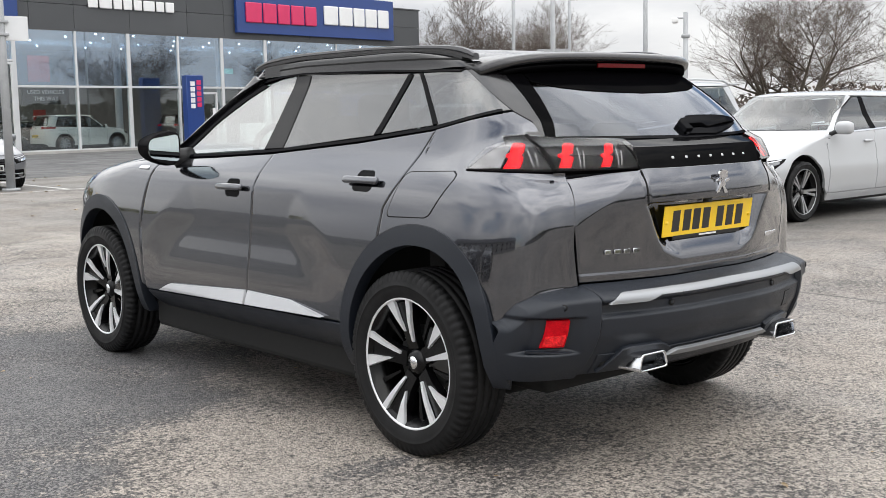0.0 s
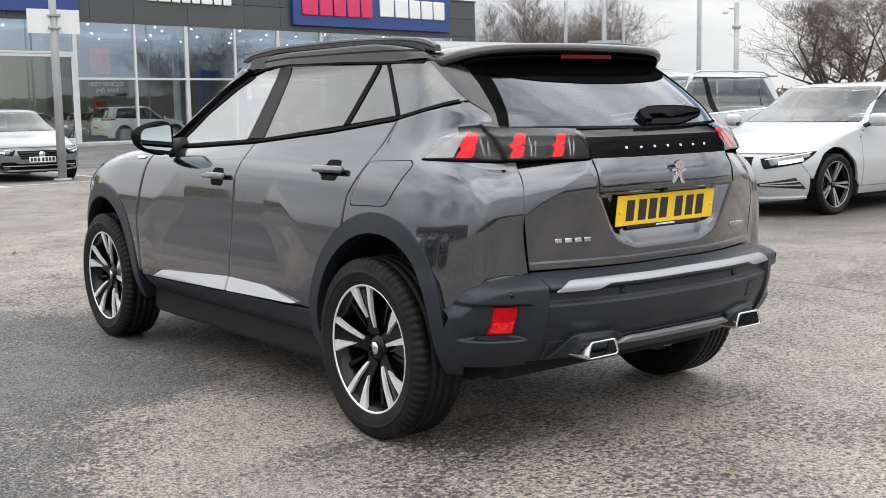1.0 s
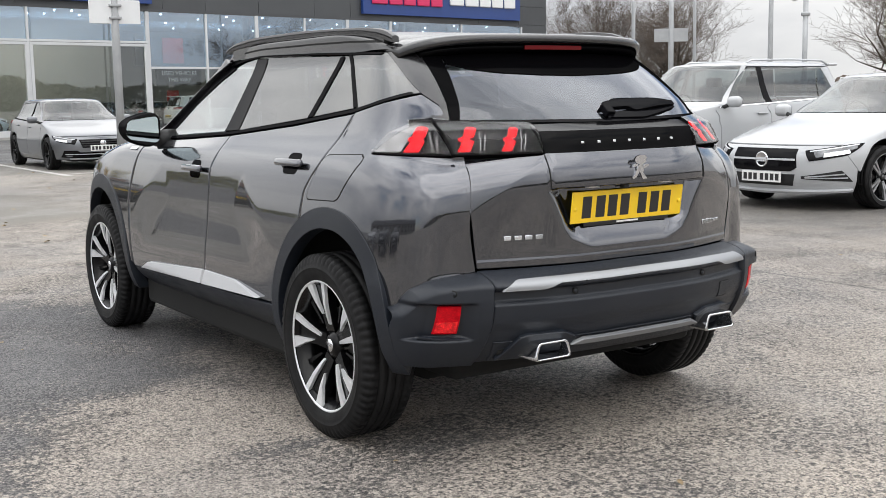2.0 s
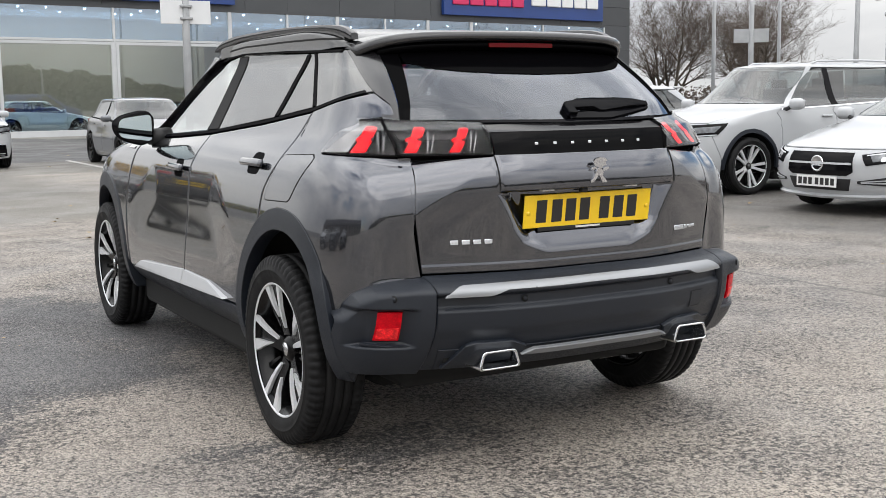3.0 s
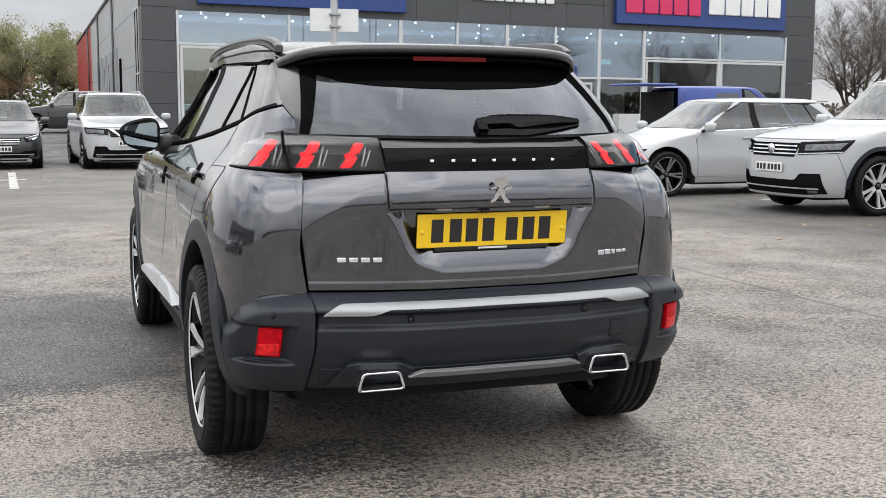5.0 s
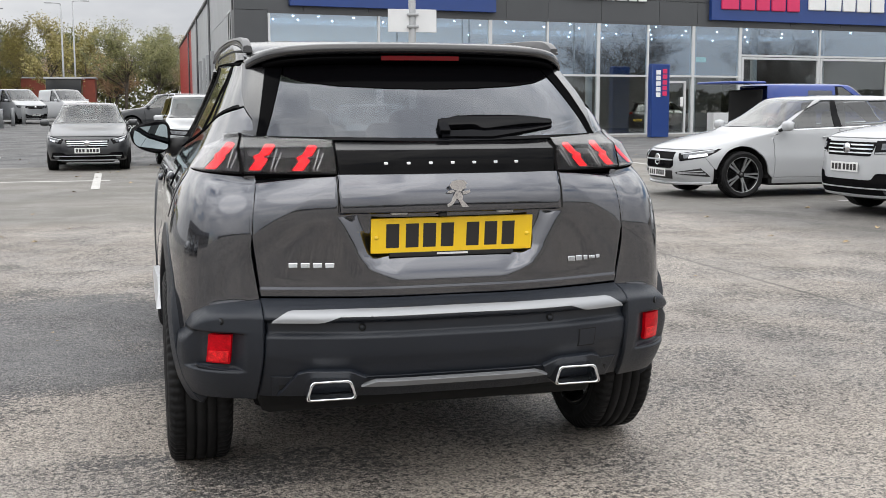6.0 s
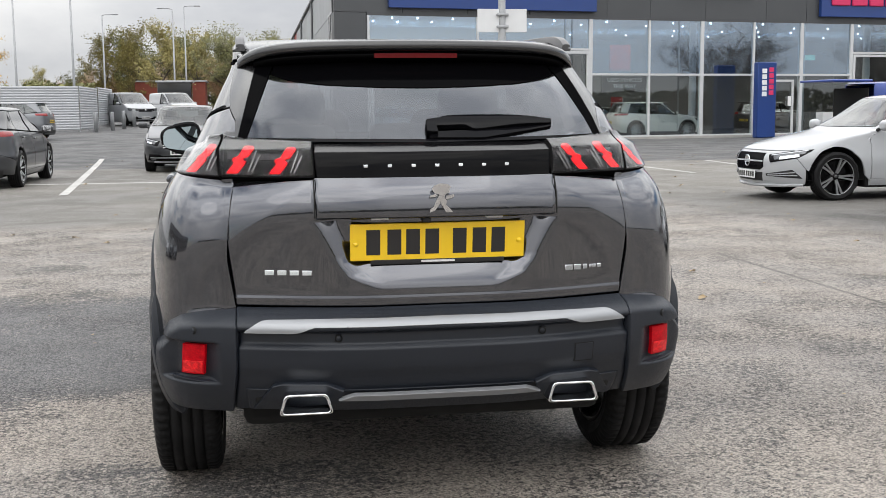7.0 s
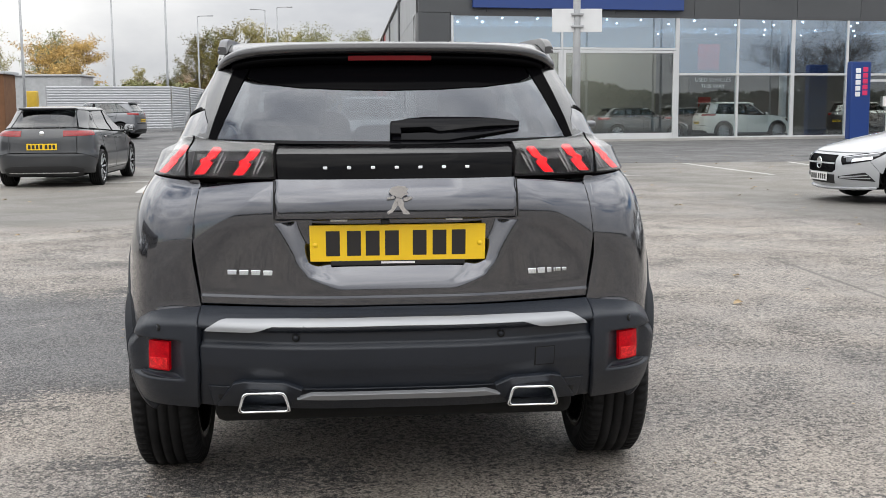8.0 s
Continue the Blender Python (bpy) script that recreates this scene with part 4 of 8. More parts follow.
# rear bumper
def bumper_push(p):
    z = p[..., 2]
    groove = np.clip((z - 0.556) / 0.016, 0, 1) * (1 - np.clip((z - 0.604) / 0.012, 0, 1))
    return -0.010 * (1 - ramp01(z, 0.600, 0.615)) - 0.016 * groove - 0.004 * (1 - ramp01(z, 0.46, 0.50))


hp("rear_bumper", CLADDING, [X(-0.6045, 0.345), X(0.6045, 0.345)], [X(-0.5870, 0.662), X(0, 0.665), X(0.5870, 0.662)], both=False, nu=60, nv=80, rim=0.04, push=bumper_push, off=0.004, left=[X(-0.6045, 0.345), X(-0.5895, 0.5), X(-0.5870, 0.662)], right=[X(0.6045, 0.345), X(0.5895, 0.5), X(0.5870, 0.662)])


def corner_push(p):
    x, z = np.abs(p[..., 0]), p[..., 2]
    inside = ramp01(x, 0.628, 0.690) * ramp01(z, 0.441, 0.449) * (1 - ramp01(z, 0.562, 0.574)) * (1 - ramp01(x, 0.785, 0.825))
    return -0.030 * inside


panel("bumper_corner", hero, CLADDING, HC, [Y(-0.428, 0.352), X(-0.77, 0.345), X(-0.606, 0.345)], [(q[0], q[1] + 0.002) for q in PAINT_FOOT],
   left=[Y(-0.428, 0.352), Y(-0.424, 0.45), (PAINT_FOOT[0][0], 0.547)], right=[X(-0.606, 0.345), X(-0.591, 0.5), (PAINT_FOOT[-1][0], 0.659)], nu=90, nv=90, rim=0.04, push=corner_push, off=0.003)
hp("bumper_strip", STRIP_SILVER, [X(-0.566, 0.606), X(-0.42, 0.606), X(-0.37, 0.620), X(0, 0.621), X(0.37, 0.620), X(0.42, 0.606), X(0.566, 0.606)],
   [X(-0.560, 0.613), X(-0.51, 0.634), X(-0.3, 0.638), X(0, 0.639), X(0.3, 0.638), X(0.51, 0.634), X(0.560, 0.613)], "satin silver strip on the bumper", both=False, nu=70, nv=8, off=0.010, rim=0.012, roll=0.003)
hp("reflector", LAMP_RED, [X(-0.766, 0.464), X(-0.693, 0.463)], [X(-0.758, 0.560), X(-0.688, 0.560)], "red bumper reflector", nu=8, nv=8, off=-0.014, rim=0.02, roll=0.003)
hp("reflector_prism", LAMP_PRISM, [X(-0.760, 0.470), X(-0.698, 0.469)], [X(-0.757, 0.506), X(-0.696, 0.508)], "reflector prisms with a slight added glow", nu=8, nv=6, off=-0.0125, rim=0.004, roll=0.001)
hp("reflector_shelf", CLADDING, [X(-0.792, 0.450), X(-0.70, 0.438), X(-0.63, 0.442)], [X(-0.790, 0.456), X(-0.70, 0.446), X(-0.632, 0.447)], nu=12, nv=2, off=-0.004, rim=0.01, roll=0.002)
for x in (-0.712, 0.712):
    for zz, rr, ma in ((0.606, 0.0115, VOID), (0.606, 0.0075, CLADDING)):
        sob = part("parking_sensor", mesh_of("parking_sensor", *revolve([(-0.0012 if rr < 0.01 else -0.0006, 0.0), (-0.0012 if rr < 0.01 else -0.0006, rr), (0.004, rr)], 16)), ma, hero)
        pp = HS.pt(X(x, zz)[0], zz)
        ang = 0.9 if x < 0 else -0.9
        sob.matrix_basis = Matrix.Translation((pp[0] + (0.002 if x > 0 else -0.002), pp[1] - 0.002, zz)) @ Matrix.Rotation(radians(90), 4, "Z") @ Matrix.Rotation(-ang, 4, "Z")
for x in (-0.30, 0.30):
    for rr, ma in ((0.0115, VOID), (0.0075, CLADDING)):
        pp = HS.pt(X(x, 0.585)[0], 0.585)
        sob = part("parking_sensor", mesh_of("parking_sensor", *revolve([(-0.0012 if rr < 0.01 else -0.0006, 0.0), (-0.0012 if rr < 0.01 else -0.0006, rr), (0.004, rr)], 16)), ma, hero)
        sob.matrix_basis = Matrix.Translation((pp[0], pp[1] + 0.018, 0.588)) @ Matrix.Rotation(radians(90), 4, "Z")
hp("tow_eye_cover_gap", VOID, [X(0.405, 0.482), X(0.468, 0.482)], [X(0.405, 0.542), X(0.468, 0.542)], both=False, nu=6, nv=6, off=-0.0048, rim=0.003, roll=0)
hp("tow_eye_cover", CLADDING, [X(0.408, 0.485), X(0.465, 0.485)], [X(0.408, 0.539), X(0.465, 0.539)], both=False, nu=6, nv=6, off=-0.0036, rim=0.003, roll=0.001)
hp("lower_valance", CLADDING, [X(-0.56, 0.350), X(0.56, 0.350)], [X(-0.57, 0.425), X(0.57, 0.425)], both=False, nu=30, nv=8, off=-0.006, rim=0.04)
hp("skid_bar", DARK_SATIN, [X(-0.300, 0.408), X(-0.2, 0.407), X(0.2, 0.407), X(0.300, 0.408)], [X(-0.256, 0.424), X(-0.1, 0.424), X(0.1, 0.424), X(0.256, 0.424)], "dark satin bar under the bumper", both=False, nu=40, nv=5, off=0.018, rim=0.012, roll=0.003)
hp("exhaust_surround", CLADDING, [X(-0.545, 0.364), X(-0.30, 0.390)], [X(-0.49, 0.444), X(-0.46, 0.452), X(-0.335, 0.452), X(-0.285, 0.430)], nu=20, nv=10, off=0.008, rim=0.03, roll=0.008)


def ring_mesh(name, outer, inner, y0, y1):
    """A hollow frame between two outlines in x, z."""
    bm = bmesh.new()
    n = len(outer)
    a = [bm.verts.new((x, y0, z)) for x, z in outer]
    b = [bm.verts.new((x, y0, z)) for x, z in inner]
    c = [bm.verts.new((x, y1, z)) for x, z in outer]
    d = [bm.verts.new((x, y1, z)) for x, z in inner]
    for i in range(n):
        j = (i + 1) % n
        bm.faces.new((a[i], a[j], b[j], b[i]))
        bm.faces.new((a[i], c[i], c[j], a[j]))
        bm.faces.new((b[i], b[j], d[j], d[i]))
    bmesh.ops.recalc_face_normals(bm, faces=bm.faces)
    bmesh.ops.bevel(bm, geom=[e for e in bm.edges if all(abs(q.co.y - y0) < 1e-6 for q in e.verts)], offset=0.004, segments=3, affect="EDGES", profile=0.5)
    return smooth(bm, 50)


def rounded(pts, r, seg=5):
    """A polygon with its corners rounded."""
    out = []
    n = len(pts)
    for i in range(n):
        p, a, b = Vector(pts[i]), Vector(pts[i - 1]), Vector(pts[(i + 1) % n])
        u, w = (a - p).normalized() * r, (b - p).normalized() * r
        for k in range(seg + 1):
            t = k / seg
            q = (p + u) * (1 - t) ** 2 + p * 2 * t * (1 - t) + (p + w) * t ** 2
            out.append((q.x, q.y))
    return out


for sx in (-1, 1):
    cx = sx * 0.396
    o = rounded([(cx - 0.080, 0.367), (cx + 0.080, 0.367), (cx + 0.062, 0.429), (cx - 0.062, 0.429)], 0.016)
    i = rounded([(cx - 0.069, 0.374), (cx + 0.069, 0.374), (cx + 0.054, 0.421), (cx - 0.054, 0.421)], 0.012)
    part("exhaust_tip", ring_mesh("exhaust_tip", o, i, -0.765, -0.64), CHROME, hero, "chrome framed exhaust tip")
    part("exhaust_bore", prism(i, 0.01), VOID, hero).location = (0, -0.66, 0)
part("muffler", tube([(0.30, -0.34, 0.290), (0.31, -0.34, 0.290), (0.45, -0.34, 0.290), (0.46, -0.34, 0.290)], [0.045, 0.060, 0.060, 0.045], 24), CHROME, hero, "bright steel silencer")

# number plate with plain marks
plate = part("number_plate", box((0.52, 0.006, 0.111), (0, 0, 0), 0.004), PLATE_YELLOW, hero, "yellow plate with plain dark marks")
plate.location, plate.rotation_euler = (0.003, -0.690, 0.854), (radians(8), 0, 0)
for xx in (-0.180, -0.118, -0.063, -0.006, 0.076, 0.135, 0.192):
    m = part("plate_mark", box((0.041, 0.0014, 0.076), (xx - 0.012, -0.0035, 0), 0.0006, 1), PLATE_DARK, plate, "plain dark bar")
for xx in (-0.243, 0.243):
    m = part("plate_screw", mesh_of("plate_screw", *revolve([(-0.004, 0.0), (-0.003, 0.006), (0.001, 0.008)], 14)), PLATE_YELLOW, plate)
    m.location, m.rotation_euler = (xx, -0.004, -0.004), (0, 0, radians(90))
holder = part("plate_holder", box((0.40, 0.006, 0.016), (0, 0, 0), 0.003), SOFT_BLACK, hero)
holder.location, holder.rotation_euler = (0.003, -0.682, 0.794), (radians(8), 0, 0)
part("holder_mark", box((0.10, 0.001, 0.006), (0.0, -0.0036, 0.001), 0), PLATE_WHITE, holder)
for xx in (-0.17, 0.17):
    part("plate_light", box((0.05, 0.02, 0.006), (xx, -0.700, 0.9235), 0.002), PLATE_WHITE, hero)
part("reversing_camera", box((0.026, 0.024, 0.016), (-0.035, -0.712, 0.9195), 0.005), SOFT_BLACK, hero)


# badges as plain chrome shapes
def badge(name, x, z, w, h, off=0.003, yo=0.0, lean=0.0):
    pp = HS.pt(X(x, z)[0], z)
    ob = part(name, box((w, 0.004, h), (0, 0, 0), min(0.0015, w / 5)), CHROME, hero, "plain chrome badge mark")
    ob.location, ob.rotation_euler = (pp[0], pp[1] - off + yo, z), (radians(-6), lean, math.atan2(x * 0.35, 1.0) * 1.0)
    return ob


for k in range(7):
    badge("badge_mark", -0.207 + 0.0695 * k, 1.076, 0.013, 0.009, 0.0125)
for k in range(4):
    badge("badge_mark", -0.490 + 0.036 * k, 0.767, 0.028, 0.015, 0.002)
for k, (dx, w, h) in enumerate(((0.0, 0.026, 0.017), (0.029, 0.024, 0.017), (0.055, 0.015, 0.015), (0.072, 0.006, 0.011), (0.085, 0.015, 0.011), (0.104, 0.015, 0.011))):
    badge("badge_mark", 0.408 + dx, 0.758, w, h, 0.002)
emb = bmesh.new()
for poly in ([(-0.030, 0.026), (-0.022, 0.037), (-0.004, 0.042), (0.016, 0.040), (0.027, 0.031), (0.020, 0.026), (0.024, 0.016), (0.012, 0.012), (0.004, 0.002), (-0.008, 0.010), (-0.022, 0.014)],
             [(-0.010, 0.008), (0.006, 0.006), (0.014, -0.010), (0.012, -0.020), (0.026, -0.034), (0.032, -0.042), (0.012, -0.042), (0.002, -0.024), (-0.006, -0.014)],
             [(-0.010, 0.006), (-0.003, -0.012), (-0.012, -0.026), (-0.020, -0.036), (-0.034, -0.042), (-0.036, -0.034), (-0.024, -0.026), (-0.019, -0.012)],
             [(0.012, 0.006), (0.034, 0.010), (0.037, 0.004), (0.024, -0.002), (0.012, -0.004)],
             [(-0.018, 0.012), (-0.034, 0.008), (-0.036, 0.002), (-0.022, 0.003), (-0.012, 0.006)]):
    prism(poly, 0.007, emb)
eob = part("emblem", emb, CHROME, hero, "plain chrome emblem")
eob.location, eob.rotation_euler = (0.006, -0.744, 0.985), (radians(4), 0, 0)
for sx in (-1, 1):
    gob = part("wing_badge", box((0.004, 0.10, 0.022), (0, 0, 0), 0.0015), CHROME, hero, "plain chrome badge mark")
    pp = HS.pt(Y(2.14, 1.005)[0], 1.005)
    gob.location, gob.rotation_euler = (sx * (abs(pp[0]) + 0.0015), 2.14, 1.005), (0, sx * radians(-50), 0)

# wiper
ARM_FOOT = [X(-0.008, 1.177), X(0.105, 1.179), X(0.135, 1.170), X(0.388, 1.187)]
hp("rear_wiper", GLOSS_BLACK, ARM_FOOT, [X(-0.010, 1.191), X(0.028, 1.196), X(0.052, 1.2055), X(0.12, 1.2125), X(0.22, 1.2105), X(0.388, 1.1985)], "black rear wiper", both=False, nu=40, nv=12, off=0.012, rim=0.014, roll=0.003,
   push=lambda p: 0.011 * np.sin(np.pi * np.clip((p[..., 2] - 1.172) / 0.040, 0, 1)) * ramp01(p[..., 0], 0.40, 0.25))
hp("wiper_blade", GLOSS_BLACK, [X(-0.006, 1.151), X(0.16, 1.149), X(0.388, 1.1805)], [X(-0.006, 1.167), X(0.10, 1.171), X(0.135, 1.169), X(0.386, 1.186)], both=False, nu=40, nv=8, off=0.006, rim=0.010, roll=0.003)
hp("wiper_pivot", GLOSS_BLACK, [X(-0.013, 1.160), X(0.020, 1.158)], [X(-0.012, 1.190), X(0.016, 1.1925)], "black wiper pivot cover", both=False, nu=8, nv=8, off=0.020, rim=0.020, roll=0.005)

# door handles and mirrors
MIRROR = mat("tinted mirror glass", (0.52, 0.60, 0.62), 0.02, 1.0)
def on_side(y, z, sx, out=0.0):
    p = HS.pt(Y(y, z)[0], z)
    return Vector((sx * (abs(p[0]) + out), p[1], z))


for cy, cz in ((1.235, 0.938), (0.295, 0.996)):
    hp("handle_cup", GLOSS_BLACK, [Y(cy + 0.040, cz - 0.040), Y(cy - 0.040, cz - 0.040)], [Y(cy + 0.030, cz + 0.038), Y(cy - 0.030, cz + 0.038)], "black handle recess",
       left=[Y(cy + 0.040, cz - 0.040), Y(cy + 0.056, cz - 0.032), Y(cy + 0.060, cz - 0.020), Y(cy + 0.050, cz + 0.026), Y(cy + 0.044, cz + 0.034), Y(cy + 0.030, cz + 0.038)],
       right=[Y(cy - 0.040, cz - 0.040), Y(cy - 0.056, cz - 0.032), Y(cy - 0.060, cz - 0.020), Y(cy - 0.050, cz + 0.026), Y(cy - 0.044, cz + 0.034), Y(cy - 0.030, cz + 0.038)], nu=10, nv=14, off=0.0012, rim=0.004, roll=0.0, push=door_push)
for sx in (-1, 1):
    for cy, cz in ((1.235, 0.938), (0.295, 0.996)):
        lean = math.atan2(float(HS.w(cz - 0.03) - HS.w(cz + 0.03)), 0.06)
        hb = smooth(box((0.022, 0.212, 0.030), (0, 0, 0), 0.0105, 4))
        h = part("door_handle", hb, GREY_PAINT, hero)
        h.location, h.rotation_euler = on_side(cy, cz + 0.004, sx, 0.020), (0, sx * -lean, 0)
    mb = bmesh.new()
    bmesh.ops.create_uvsphere(mb, u_segments=28, v_segments=18, radius=1.0)
    for q in mb.verts:
        x, y, z = q.co
        k = (abs(x) ** 2.7 + abs(z) ** 2.7) ** (1 / 2.7) + 1e-9
        rr = math.hypot(x, z) / k if k > 1e-6 else 1
        q.co = (x * 0.096 * rr * (1 + 0.12 * z), max(y, -0.25) * 0.12, z * 0.078 * rr * (1 - 0.30 * x * sx))
    m = part("door_mirror", smooth(mb, 60), GLOSS_BLACK, hero, "gloss black door mirror")
    m.location, m.rotation_euler = (sx * 0.885, 1.80, 1.105), (0, 0, sx * radians(-6))
    prof = rounded([(-0.080 * sx, -0.066), (0.078 * sx, -0.044), (0.090 * sx, 0.0), (0.076 * sx, 0.046), (-0.078 * sx, 0.066)][::sx], 0.026)
    g = part("mirror_glass", prism(prof, 0.003), MIRROR, m, "mirror glass")
    g.location = (0, -0.0335, 0.0)
    part("mirror_foot", tube([(sx * 0.80, 1.83, 1.06), (sx * 0.70, 1.86, 1.055)], [0.04, 0.05], 12), SOFT_BLACK, hero)

# roof rails
RAIL = mat("dark grey satin rail", (0.085, 0.085, 0.088), 0.30, 0.6, vary=0.05)
def swept(rows, name):
    """A solid bar through rows of corner points, closed at both ends."""
    bm = bmesh.new()
    rings = [[bm.verts.new(p) for p in r] for r in rows]
    n = len(rings[0])
    for p, q in zip(rings, rings[1:]):
        for k in range(n):
            bm.faces.new((p[k], p[(k + 1) % n], q[(k + 1) % n], q[k]))
    bm.faces.new(rings[0])
    bm.faces.new(rings[-1])
    bmesh.ops.recalc_face_normals(bm, faces=bm.faces)
    return smooth(bm, 35)


rail_top = curve_of([-0.075, -0.03, 0.035, 0.353, 0.692, 1.074, 1.283, 1.38, 1.46], [1.460, 1.480, 1.492, 1.508, 1.515, 1.513, 1.498, 1.474, 1.438])
rail_low = curve_of([-0.075, -0.03, 0.035, 0.198, 0.52, 0.918, 1.243, 1.38, 1.46], [1.436, 1.446, 1.462, 1.490, 1.501, 1.499, 1.482, 1.458, 1.430])
for sx in (-1, 1):
    rows, low = [], []
    for y in np.linspace(-0.075, 1.40, 44):
        zt, zl = float(rail_top(y)), float(rail_low(y))
        w = 0.004 + 0.011 * min(1.0, (zt - zl) / 0.016)
        c = sx * (0.573 - 0.012 * ramp01(y, 0.35, -0.05) + 0.004 * ramp01(y, 1.1, 1.4))
        zl = zl - 0.010 * ramp01(y, 0.02, 0.25) * ramp01(y, 1.40, 1.20)
        h_ = zt - zl
        w = sx * w
        rows.append([(c - w, y, zl), (c + w, y, zl), (c + 1.05 * w, y, zl + 0.36 * h_), (c + 0.45 * w, y, zl + 0.42 * h_), (c + 0.45 * w, y, zl + 0.50 * h_), (c + w, y, zl + 0.56 * h_), (c + 0.80 * w, y, zt - 0.08 * h_), (c, y, zt), (c - 0.8 * w, y, zt - 0.08 * h_), (c - w, y, zl + 0.62 * h_)])
        if -0.02 < y < 1.36:
            low.append([(c - 0.007, y, zl - 0.05), (c + 0.007, y, zl - 0.05), (c + 0.007, y, zl + 0.002), (c - 0.007, y, zl + 0.002)])
    part("roof_rail", swept(rows, "roof_rail"), RAIL, hero, "dark grey satin roof rail")
    part("rail_foot", swept(low, "rail_foot"), ROOF_BLACK, hero)

# inner structure and cabin
part("underbody", box((1.18, 3.45, 0.50), (0, 1.47, 0.46), 0.05), VOID, hero)
part("underbody", box((1.16, 0.46, 0.30), (0, -0.21, 0.40), 0.03), VOID, hero)
part("underbody", box((1.10, 0.24, 0.20), (0, -0.54, 0.47), 0.03), VOID, hero)
part("rear_axle", smooth(box((1.24, 0.22, 0.13), (0, 0.0, 0.275), 0.04, 3)), VOID, hero)
part("spare_well", smooth(box((0.90, 0.42, 0.14), (0, -0.22, 0.440), 0.05, 3)), VOID, hero)
part("floor_pan", box((1.56, 1.74, 0.18), (0, 1.27, 0.285), 0.03), VOID, hero)
part("parcel_shelf", box((1.10, 0.50, 0.04), (0, -0.20, 1.02), 0.01), SEAT, hero)
part("dashboard", smooth(box((1.28, 0.40, 0.22), (0, 1.86, 0.96), 0.06, 4)), SOFT_BLACK, hero)
part("steering_wheel", tube([(-0.36 + 0.17 * math.cos(a), 1.52 + 0.06 * math.sin(a), 1.04 + 0.16 * math.sin(a)) for a in np.linspace(0, 2 * math.pi, 25)], 0.016, 8), SOFT_BLACK, hero)
for xx in (-0.36, 0.36):
    part("seat", smooth(box((0.46, 0.16, 0.62), (xx, 0.85, 0.93), 0.07, 4, rot=Matrix.Rotation(radians(0), 3, "X"))), SEAT, hero)
    part("headrest", smooth(box((0.25, 0.10, 0.16), (xx, 0.74, 1.25), 0.045, 4)), SEAT, hero)
part("seat", smooth(box((1.22, 0.16, 0.56), (0, 0.12, 0.88), 0.07, 4)), SEAT, hero)
for xx in (-0.36, 0.0, 0.36):
    part("headrest", smooth(box((0.24, 0.09, 0.09), (xx, 0.06, 1.145), 0.035, 4)), SEAT, hero)
part("headliner", box((1.02, 1.25, 0.02), (0, 0.62, 1.452), 0.008), SEAT, hero)
for cx in (-0.764, 0.764):
    for cy in (0.0, 2.605):
        wheel(hero, cx, cy, turn=(-0.34 if cy < 1 else -0.05) if cx < 0 else 0.1)


# ---- the ground's gentle fall and rise ----
GROUND_L = curve_of([-400, 3, 20, 24, 44, 56, 66, 100, 3000], [0, 0, -0.075, -0.075, 0.22, 0.28, 0.50, 0.70, 0.70])
GROUND_R = curve_of([-400, 3, 22, 60, 3000], [0, 0, -0.08, -0.13, -0.13])


def ground_z(x, y):
    k = ramp01(np.asarray(x, float), 1.5, 6.0)
    return GROUND_L(y) * (1 - k) + GROUND_R(y) * k


# ---- other parked vehicles ----
DEEP_GLASS = glass("black tinted car glass", (0.06, 0.062, 0.066), 0.07)
CAR_FORMS = {
    # wheelbase, rear overhang, front overhang, half width, height, belt front and rear, bonnet front, cowl, y of screen top, y of rear roof end, wheel radius, rim radius
    "hatch": dict(wb=2.73, ro=0.80, fo=0.88, hw=0.895, h=1.44, b0=0.93, b1=1.02, nose=0.70, cowl=0.97, ys=1.70, yr=-0.18, r=0.328, rim=0.246),
    "small": dict(wb=2.51, ro=0.68, fo=0.80, hw=0.865, h=1.48, b0=0.95, b1=1.05, nose=0.76, cowl=1.0, ys=1.56, yr=-0.30, r=0.315, rim=0.215),
    "suv": dict(wb=2.68, ro=0.90, fo=0.90, hw=0.92, h=1.66, b0=1.04, b1=1.14, nose=0.92, cowl=1.11, ys=1.72, yr=-0.55, r=0.357, rim=0.264),
    "van": dict(wb=2.90, ro=0.95, fo=0.90, hw=0.93, h=1.92, b0=1.18, b1=1.20, nose=1.0, cowl=1.22, ys=1.90, yr=-0.88, r=0.33, rim=0.215),
}


